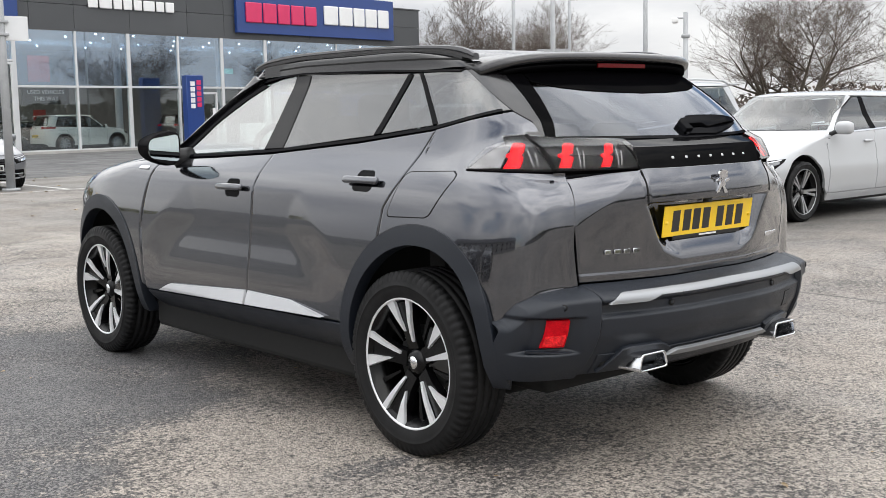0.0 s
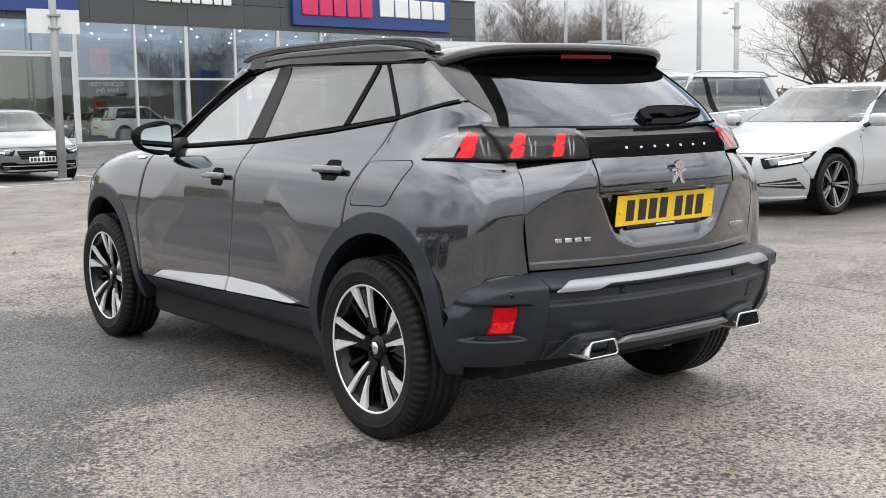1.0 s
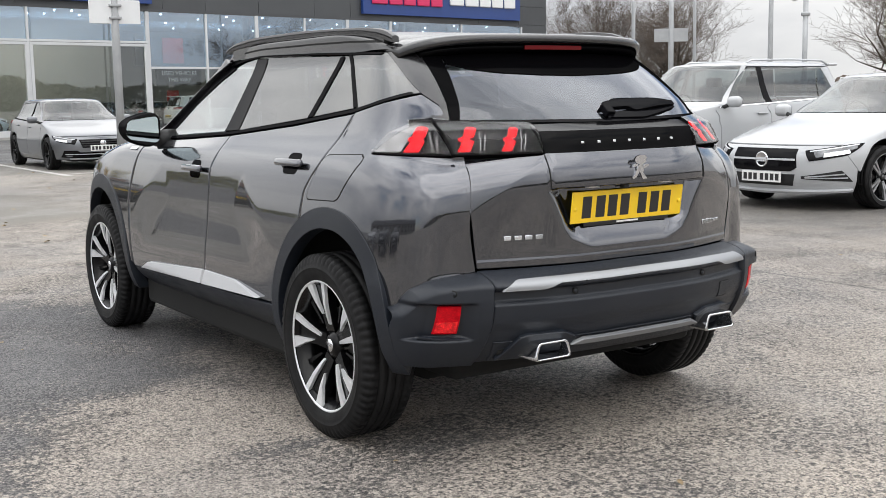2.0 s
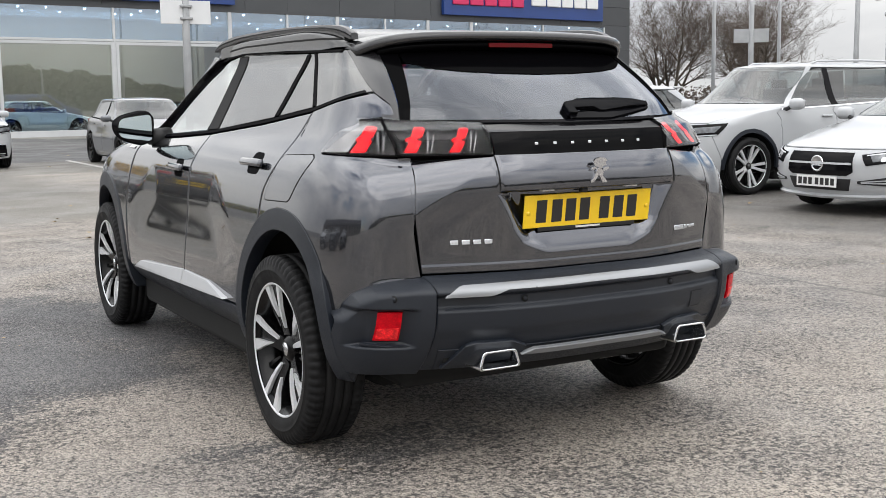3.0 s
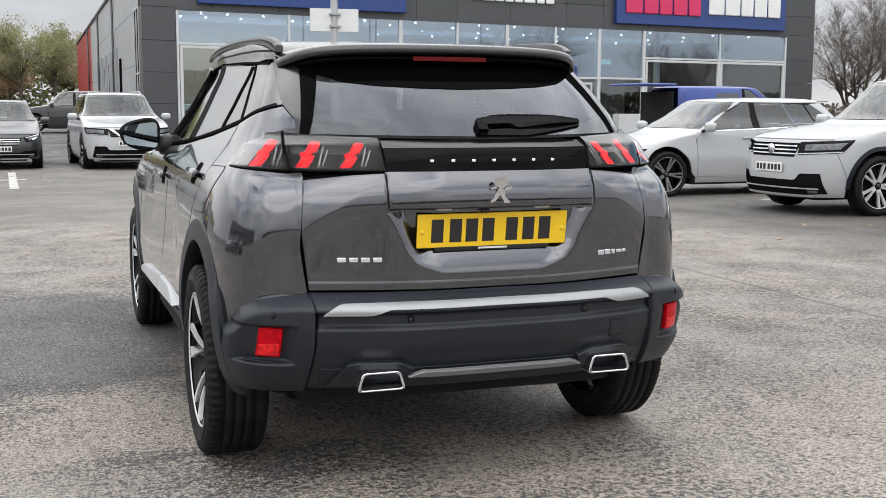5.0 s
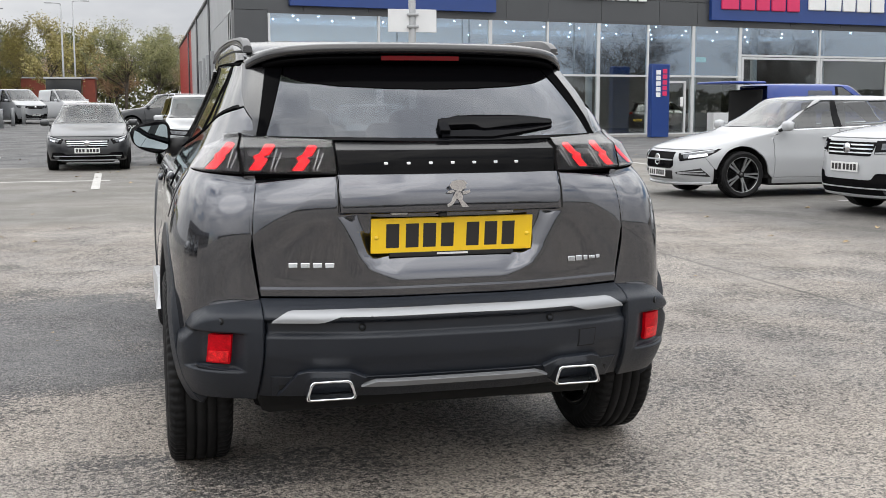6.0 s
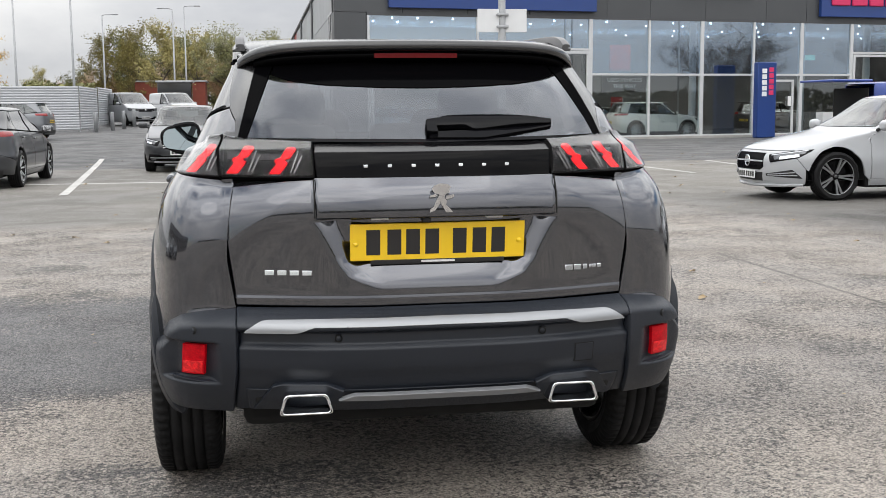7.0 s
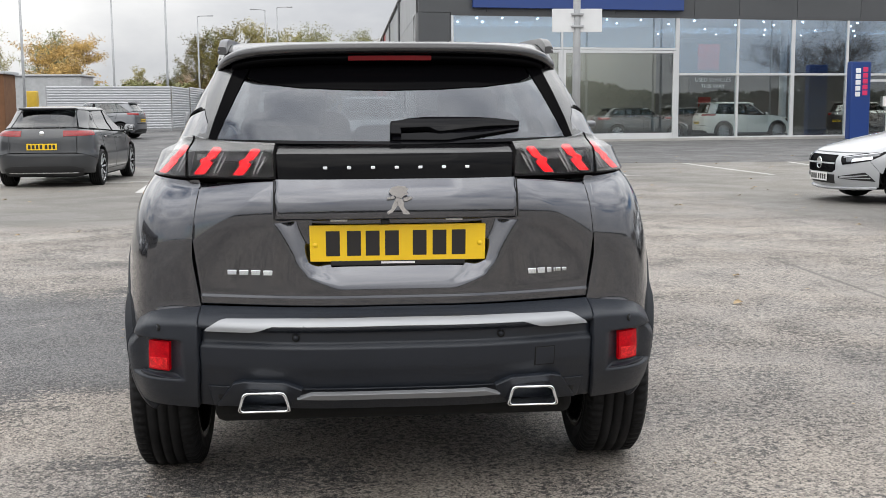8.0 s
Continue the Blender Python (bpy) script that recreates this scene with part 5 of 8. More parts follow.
def car_shell(c):
    wb, ro, fo, hw, h = c["wb"], c["ro"], c["fo"], c["hw"], c["h"]
    belt = (c["b0"] + c["b1"]) / 2
    top = h - 0.055
    z = [0.18, 0.28, 0.42, 0.56, c["nose"] - 0.06, c["nose"], c["nose"] + (c["cowl"] - c["nose"]) * 0.5, c["cowl"] - 0.02, belt + 0.07, belt + (top - belt) * 0.4, belt + (top - belt) * 0.75, top, h - 0.022, h - 0.006, h]
    van = h > 1.8
    g = [0.93, 0.88, 0.84, 0.78] if van else [0.87, 0.80, 0.735, 0.675]
    w = [hw * k for k in (0.92, 0.965, 0.99, 1.0, 0.985, 0.975, 0.955, 0.93, *g, g[3] * 0.90, g[3] * 0.62, 0.06)]
    rt = c["yr"]
    rb = -ro + 0.06
    r = [-ro * 0.86, -ro * 0.96, -ro, -ro, -ro + 0.015, -ro + 0.02, -ro + 0.03, rb, *(rb + (rt - rb) * q for q in (0.10, 0.36, 0.70, 1.0)), rt + 0.10, rt + 0.45, 0.55]
    yr = [-0.12] * 8 + [max(0.0, min(rt + 0.35, 0.3))] * 4 + [0.3, 0.6, 0.65]
    fm = wb + fo
    base = wb - 0.42 if not van else wb + 0.02
    ys = c["ys"]
    f = [fm - 0.10, fm - 0.03, fm, fm - 0.01, fm - 0.06, fm - 0.12, fm - 0.12 - (fm - 0.12 - base) * 0.45, base + 0.10, *(base + (ys - base) * q for q in (0.12, 0.40, 0.74, 1.0)), ys - 0.12, ys - 0.5, 0.9]
    yf = [wb + 0.18] * 5 + [wb + 0.05, wb - 0.2, base - 0.28, *(base - 0.33 + (ys - base) * q for q in (0.12, 0.40, 0.74, 1.0)), ys - 0.6, 0.85, 0.8]
    return Shell(z, w, r, yr, f, yf, 3.0, 2.6, soft=lambda q: 0.014 + 0.0 * q)


def make_car(name, label, form, paint, place, heading, wheel_style="twin", face=None, tail="plain", group="", windows=CAR_GLASS, clad=False, rails=False, cargo=False, skip_front=False):
    """A parked vehicle: place is its rear axle's middle on the ground, heading the way it faces in degrees from +y, clockwise."""
    c = CAR_FORMS[form]
    S = car_shell(c)
    X, Y, N = S.X, S.Y, S.N
    wb, ro, fo, h, r = c["wb"], c["ro"], c["fo"], c["h"], c["r"]
    van = form == "van"
    top = h - 0.055
    z0 = float(ground_z(*place))
    car = empty(name, label, "van" if van else "car", group, loc=(place[0], place[1], z0), turn=radians(-heading))

    def cp(pname, material, bottom, top_, plabel="", **kw):
        return panel(pname, car, material, S, bottom, top_, plabel, **kw)

    def belt(y):
        return float(np.interp(y, [-0.6, wb - 0.6], [c["b1"], c["b0"]]))

    ra = r + 0.075
    sill = 0.225

    def arc(cy, t0, t1, rad, n=14):
        return [Y(cy + rad * math.cos(radians(t)), max(sill, r + rad * math.sin(radians(t)))) for t in np.linspace(t0, t1, n)]

    yb = wb * 0.44
    yd = 0.22
    ya = wb - ra - 0.10
    yc = min(ya, c["ys"] + 0.60) if not van else ya
    xg = c["hw"] * 0.66
    rub = CLADDING if clad else paint
    cp("front_door", paint, [Y(ya, sill + 0.06), Y(yb + 0.006, sill + 0.06)], [Y(ya + 0.01, belt(ya)), Y(yb + 0.006, belt(yb))], nu=14, nv=14, rim=0.025)
    cp("rear_door", paint, [Y(yb - 0.006, sill + 0.06), Y(ra + 0.01, sill + 0.06)], [Y(yb - 0.006, belt(yb)), Y(yd * 0.5, belt(0))],
       right=[Y(ra + 0.01, sill + 0.06), Y(ra * 0.97, r + ra * 0.3), Y(ra * 0.80, r + ra * 0.64), Y(yd, r + ra), Y(yd * 0.5, belt(0))], nu=14, nv=18, rim=0.025)
    quarter_bottom = [Y(yd - 0.012, r + ra)] + arc(0, 58, 172, ra) + [Y(-ra - 0.02, 0.50), X(-xg - 0.05, 0.60), X(-xg, 0.61)]
    cp("quarter_panel", paint, quarter_bottom, [Y(yd * 0.5 - 0.012, belt(0)), Y(-0.35, belt(-0.35)), X(-xg, c["b1"] + 0.01)], nu=26, nv=14, rim=0.025)
    cp("sill", rub, [Y(ya + 0.02, sill - 0.03), Y(ra + 0.02, sill - 0.03)], [Y(ya + 0.02, sill + 0.055), Y(ra + 0.02, sill + 0.055)], nu=8, nv=4, rim=0.06)
    s_hood = 2.42
    s0 = Y(ya + 0.02, belt(ya))[0]
    cp("front_wing", paint, [Y(ya + 0.012, sill + 0.04)] + arc(wb, 178, 10, ra) + [Y(wb + ra + 0.03, r + 0.10)], [Y(ya + 0.02, belt(ya)), (max(2.09, s0 + 0.02), c["cowl"] - 0.002), (max(2.235, s0 + 0.05), (c["nose"] + c["cowl"]) / 2 + 0.034), (s_hood, c["nose"] - 0.022)],
       right=[Y(wb + ra + 0.03, r + 0.10), (s_hood, c["nose"] - 0.022)], nu=30, nv=14, rim=0.025)
    if not skip_front:
        cp("front_bumper", paint, [Y(wb + ra + 0.02, sill), (3.0, sill - 0.02), (6 - Y(wb + ra + 0.02, sill)[0], sill)], [Y(wb + ra + 0.035, r + 0.10), (s_hood, c["nose"] - 0.03), (3.0, c["nose"] - 0.03), (6 - s_hood, c["nose"] - 0.03), (6 - Y(wb + ra + 0.035, r + 0.10)[0], r + 0.10)], both=False, nu=44, nv=16, rim=0.03)
    cp("bonnet", paint, [(s_hood, c["nose"] - 0.018), (6 - s_hood, c["nose"] - 0.018)], [(2.10, c["cowl"] + 0.01), (3.90, c["cowl"] + 0.01)], left=[(s_hood, c["nose"] - 0.018), (2.24, (c["nose"] + c["cowl"]) / 2 + 0.04), (2.10, c["cowl"] + 0.01)], right=[(6 - s_hood, c["nose"] - 0.018), (3.76, (c["nose"] + c["cowl"]) / 2 + 0.04), (3.90, c["cowl"] + 0.01)], both=False, nu=26, nv=16)
    cp("rear_bumper", paint, [Y(-ra - 0.01, sill + 0.02), X(-0.4, sill + 0.04), X(0.4, sill + 0.04), (-Y(-ra - 0.01, sill + 0.02)[0], sill + 0.02)], [Y(-ra - 0.025, 0.495), X(-xg - 0.05, 0.595), X(0, 0.605), X(xg + 0.05, 0.595), (-Y(-ra - 0.025, 0.495)[0], 0.495)], both=False, nu=36, nv=12, rim=0.03)
    cp("bumper_insert", SOFT_BLACK, [X(-0.66, sill - 0.02), X(0.66, sill - 0.02)], [X(-0.70, 0.33), X(-0.52, 0.385), X(0.52, 0.385), X(0.70, 0.33)], both=False, nu=24, nv=5, off=0.006)
    cp("bumper_lip", CHROME if form == "hatch" else rub, [X(-0.60, 0.255), X(0.60, 0.255)], [X(-0.60, 0.270), X(0.60, 0.270)], both=False, nu=20, nv=2, off=0.012, rim=0.008)
    # tail
    zb = c["b1"] + 0.02
    cp("tailgate", paint, [X(-xg + 0.01, 0.615), X(xg - 0.01, 0.615)], [X(-xg + 0.01, zb), X(xg - 0.01, zb)], both=False, nu=20, nv=12, rim=0.02)
    lamp_h = 0.10 if not van else 0.34
    cp("tail_lamp", LAMP_TAIL, [Y(-ro * 0.45, zb - 0.05 - lamp_h * 0.75), X(-xg * 0.62, zb - 0.04 - lamp_h)], [Y(-ro * 0.40, zb - 0.05), X(-xg * 0.60, zb - 0.04)], "red tail lamp", nu=14, nv=6, off=0.008)
    if not van:
        cp("rear_window", windows, [X(-xg + 0.02, zb + 0.02), X(xg - 0.02, zb + 0.02)], [X(-xg * 0.78, top - 0.03), X(xg * 0.78, top - 0.03)], both=False, nu=14, nv=10, rim=0.004)
        cp("rear_pillar", paint, [Y(-0.36, belt(-0.36) + 0.02), X(-xg - 0.0, zb + 0.02)], [Y(min(c["yr"] + 0.42, 0.15), top - 0.045), X(-xg * 0.80, top - 0.02)], nu=10, nv=10, rim=0.02)
        part("roof_spoiler", smooth(box((c["hw"] * 1.12, 0.20, 0.035), (0, c["yr"] - 0.03, top + 0.005), 0.015, 3)), paint, car)
    # side glass
    yt0 = c["ys"] - 0.34 if not van else c["ys"] - 0.45
    zt = top - 0.03
    yq = min(c["yr"] + 0.52, 0.25)
    cp("side_window", windows, [Y(yc - 0.05, belt(yc) + 0.02), Y(yb + 0.05, belt(yb) + 0.02)], [Y(yt0, zt - 0.01), Y(yb + 0.03, zt)], left=[Y(yc - 0.05, belt(yc) + 0.02), Y((yc + yt0) / 2 - 0.02, (belt(yc) + zt) / 2 + 0.03), Y(yt0, zt - 0.01)], nu=10, nv=14, off=-0.003, rim=0.004)
    cp("window_pillar", GLOSS_BLACK, [Y(yb + 0.05, belt(yb) + 0.02), Y(yb - 0.07, belt(yb) + 0.02)], [Y(yb + 0.03, zt), Y(yb - 0.06, zt)], nu=4, nv=8, rim=0.02)
    if not van:
        cp("side_window", windows, [Y(yb - 0.07, belt(yb) + 0.02), Y(0.10, belt(0.1) + 0.02)], [Y(yb - 0.06, zt), Y(yq + 0.02, zt - 0.02)], nu=10, nv=10, off=-0.003, rim=0.004)
        cp("quarter_window", windows, [Y(0.08, belt(0.1) + 0.025), Y(-0.34, belt(-0.3) + 0.04)], [Y(yq - 0.01, zt - 0.02), Y(yq - 0.16, zt - 0.04)], nu=8, nv=8, off=-0.003, rim=0.004)
    else:
        cp("side_panel", paint, [Y(yb - 0.07, belt(yb) + 0.005), Y(-0.5, belt(0) + 0.005), X(-xg, zb)], [Y(yb - 0.06, zt + 0.01), Y(-0.4, zt + 0.01), X(-xg * 0.9, zt + 0.01)], nu=14, nv=10, rim=0.02)
        if cargo:
            cp("side_window", windows, [Y(yb - 0.16, belt(yb) + 0.06), Y(0.35, belt(0) + 0.06)], [Y(yb - 0.16, zt - 0.10), Y(0.35, zt - 0.10)], nu=8, nv=8, off=0.004, rim=0.006)
    cp("window_frame", CHROME if face in ("star", "bars") else GLOSS_BLACK, [Y(yc, belt(yc) + 0.002), Y(yb, belt(yb) + 0.002), Y(-0.34, belt(-0.34) + 0.012)], [Y(yc - 0.02, belt(yc) + 0.02), Y(yb, belt(yb) + 0.02), Y(-0.34, belt(-0.34) + 0.03)], off=0.003, nu=16, nv=2, rim=0.02)
    cp("screen_pillar", paint, [(2.11, c["cowl"] + 0.012), Y(ya + 0.015, belt(ya) + 0.004)], [(2.12, top), Y(yt0 + 0.01, zt + 0.005)], right=[Y(ya + 0.015, belt(ya) + 0.004), Y(yc - 0.03, belt(yc) + 0.022), Y((yc + yt0) / 2, (belt(yc) + zt) / 2 + 0.035), Y(yt0 + 0.01, zt + 0.005)], nu=8, nv=20, rim=0.02)
    cp("windscreen", SCREEN_GLASS if form != "van" else windows, [(2.13, c["cowl"] + 0.02), (3.87, c["cowl"] + 0.02)], [(2.13, top - 0.008), (3.87, top - 0.008)], both=False, nu=20, nv=12, off=-0.003, rim=0.004)
    v, f = patch(S, [(-3, top - 0.005), (-1.3, zt + 0.005), (0, top - 0.005), (1.3, zt + 0.005), (3, top - 0.005)], [(-3, h - 0.0005), (3, h - 0.0005)], nu=60, nv=10, rim=0.02, edge=0.006)
    part("roof", mesh_of("roof", v, f), paint, car)
    # inner parts
    part("underbody", box((c["hw"] * 1.32, wb + ro + fo - 0.45, 0.40), (0, (wb + fo - ro) / 2, 0.38), 0.05), VOID, car)
    part("cabin_floor", box((c["hw"] * 1.86, wb - 2 * ra - 0.06, 0.16), (0, wb / 2, 0.25), 0.03), VOID, car)
    for cy in (0.0, wb):
        for sx in (-1, 1):
            vv, ff = revolve([(sx * c["hw"] * 0.62, 0.02), (sx * c["hw"] * 0.62, ra + 0.01), (sx * (c["hw"] - 0.035), ra + 0.01)], 28)
            vv = [(a, b + cy, max(q + r, sill + 0.05)) for a, b, q in vv]
            part("wheel_liner", mesh_of("wheel_liner", vv, ff), VOID, car)
            wheel(car, sx * (c["hw"] - 0.112), cy, r, c["rim"], 0.22, wheel_style, turn=0.4)
    if clad:
        cp("arch_cladding", CLADDING, arc(0, -4, 184, ra - 0.015, 20), arc(0, -4, 184, ra + 0.035, 20), off=0.010, rim=0.03, nu=24, nv=3)
        cp("arch_cladding", CLADDING, arc(wb, 184, -4, ra - 0.015, 20), arc(wb, 184, -4, ra + 0.035, 20), off=0.010, rim=0.03, nu=24, nv=3)
    for xx in (-0.37, 0.37):
        part("seat", smooth(box((0.46, 0.15, 0.60), (xx, wb * 0.36, c["b0"] - 0.02), 0.06, 3)), SEAT, car)
        part("headrest", smooth(box((0.26, 0.10, 0.16), (xx, wb * 0.36 - 0.04, c["b0"] + 0.33), 0.04, 3)), SEAT, car)
    part("steering_wheel", tube([(-0.36 * -1 + 0.17 * math.cos(a), wb * 0.36 + 0.55 + 0.05 * math.sin(a), c["b0"] + 0.02 + 0.16 * math.sin(a)) for a in np.linspace(0, 2 * math.pi, 17)], 0.016, 6), SOFT_BLACK, car)
    part("dashboard", smooth(box((c["hw"] * 1.4, 0.40, 0.20), (0, wb * 0.36 + 0.95, c["b0"] - 0.06), 0.05, 3)), SOFT_BLACK, car)
    # mirrors and handles
    for sx in (-1, 1):
        m = part("door_mirror", smooth(box((0.21, 0.12, 0.145), (0, 0, 0), 0.06, 5)), paint, car)
        p = S.pt(Y(yc - 0.10, belt(yc))[0], belt(yc))
        m.location = (sx * (abs(p[0]) + 0.14), yc - 0.12, belt(yc) + 0.075)
        part("mirror_glass", box((0.15, 0.004, 0.095), (0, -0.0605, 0), 0.001, 1), CHROME, m)
        part("mirror_foot", tube([(sx * (abs(p[0]) + 0.07), yc - 0.10, belt(yc) + 0.04), (sx * (abs(p[0]) - 0.04), yc - 0.08, belt(yc) - 0.005)], 0.025, 8), SOFT_BLACK, car)
        for hy in (yb + 0.18, 0.36):
            if van and hy < 0.5:
                continue
            zz = belt(hy) - 0.11
            p = S.pt(Y(hy, zz)[0], zz)
            part("door_handle", smooth(box((0.03, 0.19, 0.028), (sx * (abs(p[0]) + 0.016), hy, zz), 0.012, 3)), paint, car)
    # plates
    for front in (True, False):
        zz = (0.56 if form == "suv" else 0.345 if face == "star" else 0.44) if front else 0.72
        s = (N(0.001, zz) if front else X(0.001, zz))[0]
        p = S.pt(s, zz)
        pl = part("number_plate", box((0.52, 0.010, 0.111), (0, 0, 0), 0.003), PLATE_WHITE if front else PLATE_YELLOW, car, "plate with plain dark marks")
        pl.location = (0, p[1] + (0.016 if front else -0.010), zz)
        for k in range(7):
            part("plate_mark", box((0.046, 0.002, 0.070), (-0.205 + 0.067 * k + (0.014 if k > 3 else -0.006), 0.006 if front else -0.006, 0), 0), PLATE_DARK, pl)
    # face
    if not skip_front:
        zn = c["nose"]
        if form in ("suv", "van"):
            cp("headlamp", GLOSS_BLACK, [Y(wb + 0.52, zn - 0.175), N(-0.45, zn - 0.205)], [Y(wb + 0.36, zn - 0.025), N(-0.45, zn - 0.055)], "dark headlamp housing", nu=16, nv=6, off=0.006)
            cp("lamp_lens", HEADLAMP, [Y(wb + 0.54, zn - 0.135), N(-0.53, zn - 0.155)], [Y(wb + 0.46, zn - 0.060), N(-0.53, zn - 0.085)], "clear lamp lens", nu=12, nv=4, off=0.010, rim=0.006)
            cp("lamp_strip", SATIN_SILVER, [Y(wb + 0.52, zn - 0.170), N(-0.46, zn - 0.198)], [Y(wb + 0.52, zn - 0.158), N(-0.46, zn - 0.186)], nu=12, nv=2, off=0.010, rim=0.006)
        else:
            cp("headlamp", GLOSS_BLACK, [Y(wb + 0.36, zn - 0.030), Y(wb + 0.55, zn - 0.125), N(-0.54, zn - 0.185)], [Y(wb + 0.32, zn - 0.006), Y(wb + 0.48, zn - 0.018), N(-0.48, zn - 0.078)], "dark headlamp housing", nu=18, nv=6, off=0.006)
            cp("lamp_lens", HEADLAMP, [Y(wb + 0.44, zn - 0.058), N(-0.60, zn - 0.150)], [Y(wb + 0.42, zn - 0.030), N(-0.56, zn - 0.085)], "clear lamp lens", nu=12, nv=4, off=0.010, rim=0.006)
            cp("lamp_strip", SATIN_SILVER, [Y(wb + 0.40, zn - 0.026), N(-0.53, zn - 0.094)], [Y(wb + 0.39, zn - 0.016), N(-0.53, zn - 0.083)], "bright running light strip", nu=12, nv=2, off=0.012, rim=0.006)
            cp("lamp_projector", CHROME, [Y(wb + 0.52, zn - 0.105), N(-0.66, zn - 0.145)], [Y(wb + 0.52, zn - 0.070), N(-0.66, zn - 0.105)], "chrome lamp reflector", nu=6, nv=3, off=0.0115, rim=0.004)
        if face == "star":
            cp("grille", GLOSS_BLACK, [N(-0.42, zn - 0.25), N(-0.36, zn - 0.29), N(0.36, zn - 0.29), N(0.42, zn - 0.25)], [N(-0.40, zn - 0.06), N(0.40, zn - 0.06)], "black grille with a silver bar", both=False, nu=20, nv=8, off=0.006)
            cp("grille_bar", SATIN_SILVER, [N(-0.40, zn - 0.180), N(0.40, zn - 0.180)], [N(-0.40, zn - 0.160), N(0.40, zn - 0.160)], both=False, nu=16, nv=3, off=0.016)
            ring = disc_mesh("grille_badge", [(0.0, 0.082), (0.010, 0.080), (0.012, 0.070), (0.004, 0.062), (0.004, 0.0)], 1, 32)
            ob = part("grille_badge", ring, CHROME, car, "round chrome badge")
            ob.location, ob.rotation_euler = (0, float(S.f(zn - 0.175)) + 0.004, zn - 0.175), (0, 0, radians(90))
            cp("air_intake", SOFT_BLACK, [N(-0.36, 0.26), N(0.36, 0.26)], [N(-0.40, 0.38), N(0.40, 0.38)], both=False, nu=16, nv=4, off=0.004)
            cp("side_intake", SOFT_BLACK, [Y(wb + 0.47, 0.305), N(-0.46, 0.335)], [Y(wb + 0.60, 0.425), N(-0.46, 0.362)], "black side intake", nu=12, nv=5, off=0.005)
            for k in (0.36, 0.70):
                cp("intake_blade", paint, [Y(wb + 0.50 + 0.10 * k, 0.305 + 0.12 * k - 0.006), N(-0.50, 0.338 + 0.027 * k - 0.004)], [Y(wb + 0.50 + 0.10 * k, 0.305 + 0.12 * k + 0.006), N(-0.50, 0.338 + 0.027 * k + 0.004)], nu=10, nv=2, off=0.016, rim=0.012)
            cp("splitter", paint, [Y(wb + 0.45, 0.215), (3.0, 0.19), (6 - Y(wb + 0.45, 0.215)[0], 0.215)], [Y(wb + 0.45, 0.235), (3.0, 0.212), (6 - Y(wb + 0.45, 0.235)[0], 0.235)], both=False, nu=30, nv=2, off=0.035, rim=0.04)
        else:
            gz = zn - 0.10 if form in ("suv", "van") else zn - 0.12
            cp("grille", GLOSS_BLACK, [N(-0.40, gz - 0.13), N(0.40, gz - 0.13)], [N(-0.46, gz + 0.03), N(0.46, gz + 0.03)], "dark grille", both=False, nu=20, nv=6, off=0.006)
            for zz in (gz - 0.095, gz - 0.05, gz - 0.005):
                cp("grille_bar", CHROME if face == "bars" else SOFT_BLACK, [N(-0.42, zz - 0.008), N(0.42, zz - 0.008)], [N(-0.42, zz + 0.008), N(0.42, zz + 0.008)], both=False, nu=16, nv=2, off=0.012)
            if face == "vee":
                cp("grille_wing", CHROME, [N(-0.20, gz - 0.14), N(-0.15, gz - 0.145)], [N(-0.43, gz + 0.03), N(-0.35, gz + 0.03)], nu=4, nv=8, off=0.018)
            bd = disc_mesh("grille_badge", [(0.0, 0.062), (0.012, 0.058), (0.012, 0.0)], 1, 28)
            ob = part("grille_badge", bd, CHROME, car, "round chrome badge")
            ob.location, ob.rotation_euler = (0, float(S.f(gz - 0.045)) + 0.012, gz - 0.045), (0, 0, radians(90))
            zi = 0.10 if form in ("suv", "van") else 0.0
            cp("air_intake", GLOSS_BLACK, [N(-0.76, 0.27), N(-0.55, 0.25), N(0.55, 0.25), N(0.76, 0.27)], [N(-0.72, 0.40 + zi), N(-0.50, 0.40 + zi), N(-0.44, 0.36 + zi * 0.6), N(0.44, 0.36 + zi * 0.6), N(0.50, 0.40 + zi), N(0.72, 0.40 + zi)], both=False, nu=36, nv=6, off=0.005)
            cp("intake_bar", SATIN_SILVER, [N(-0.70, 0.318), N(0.70, 0.318)], [N(-0.70, 0.332), N(0.70, 0.332)], both=False, nu=30, nv=2, off=0.011, rim=0.006)
            cp("fog_lamp", HEADLAMP, [N(-0.68, 0.275), N(-0.58, 0.272)], [N(-0.68, 0.305), N(-0.58, 0.305)], nu=5, nv=3, off=0.009, rim=0.006)
            cp("bumper_line", SATIN_SILVER, [N(-0.62, 0.225), N(0.62, 0.225)], [N(-0.62, 0.245), N(0.62, 0.245)], both=False, nu=24, nv=2, off=0.012)
    bd = disc_mesh("tail_badge", [(0.0, 0.045), (0.008, 0.042), (0.008, 0.0)], 1, 24)
    ob = part("tail_badge", bd, CHROME, car)
    ob.location, ob.rotation_euler = (0, float(S.r(zb - 0.09)) - 0.002, zb - 0.09), (0, 0, radians(-90))
    if rails:
        for sx in (-1, 1):
            part("roof_rail", tube([(sx * c["hw"] * 0.62, c["ys"] - 0.35, h - 0.05), (sx * c["hw"] * 0.62, c["ys"] - 0.5, h + 0.005), (sx * c["hw"] * 0.62, 0.4, h + 0.015), (sx * c["hw"] * 0.61, c["yr"] + 0.3, h), (sx * c["hw"] * 0.61, c["yr"] + 0.18, h - 0.05)], 0.014, 8), SATIN_SILVER if paint is WHITE_PAINT else SOFT_BLACK, car)
    return car


ROW = "white cars parked in a row"
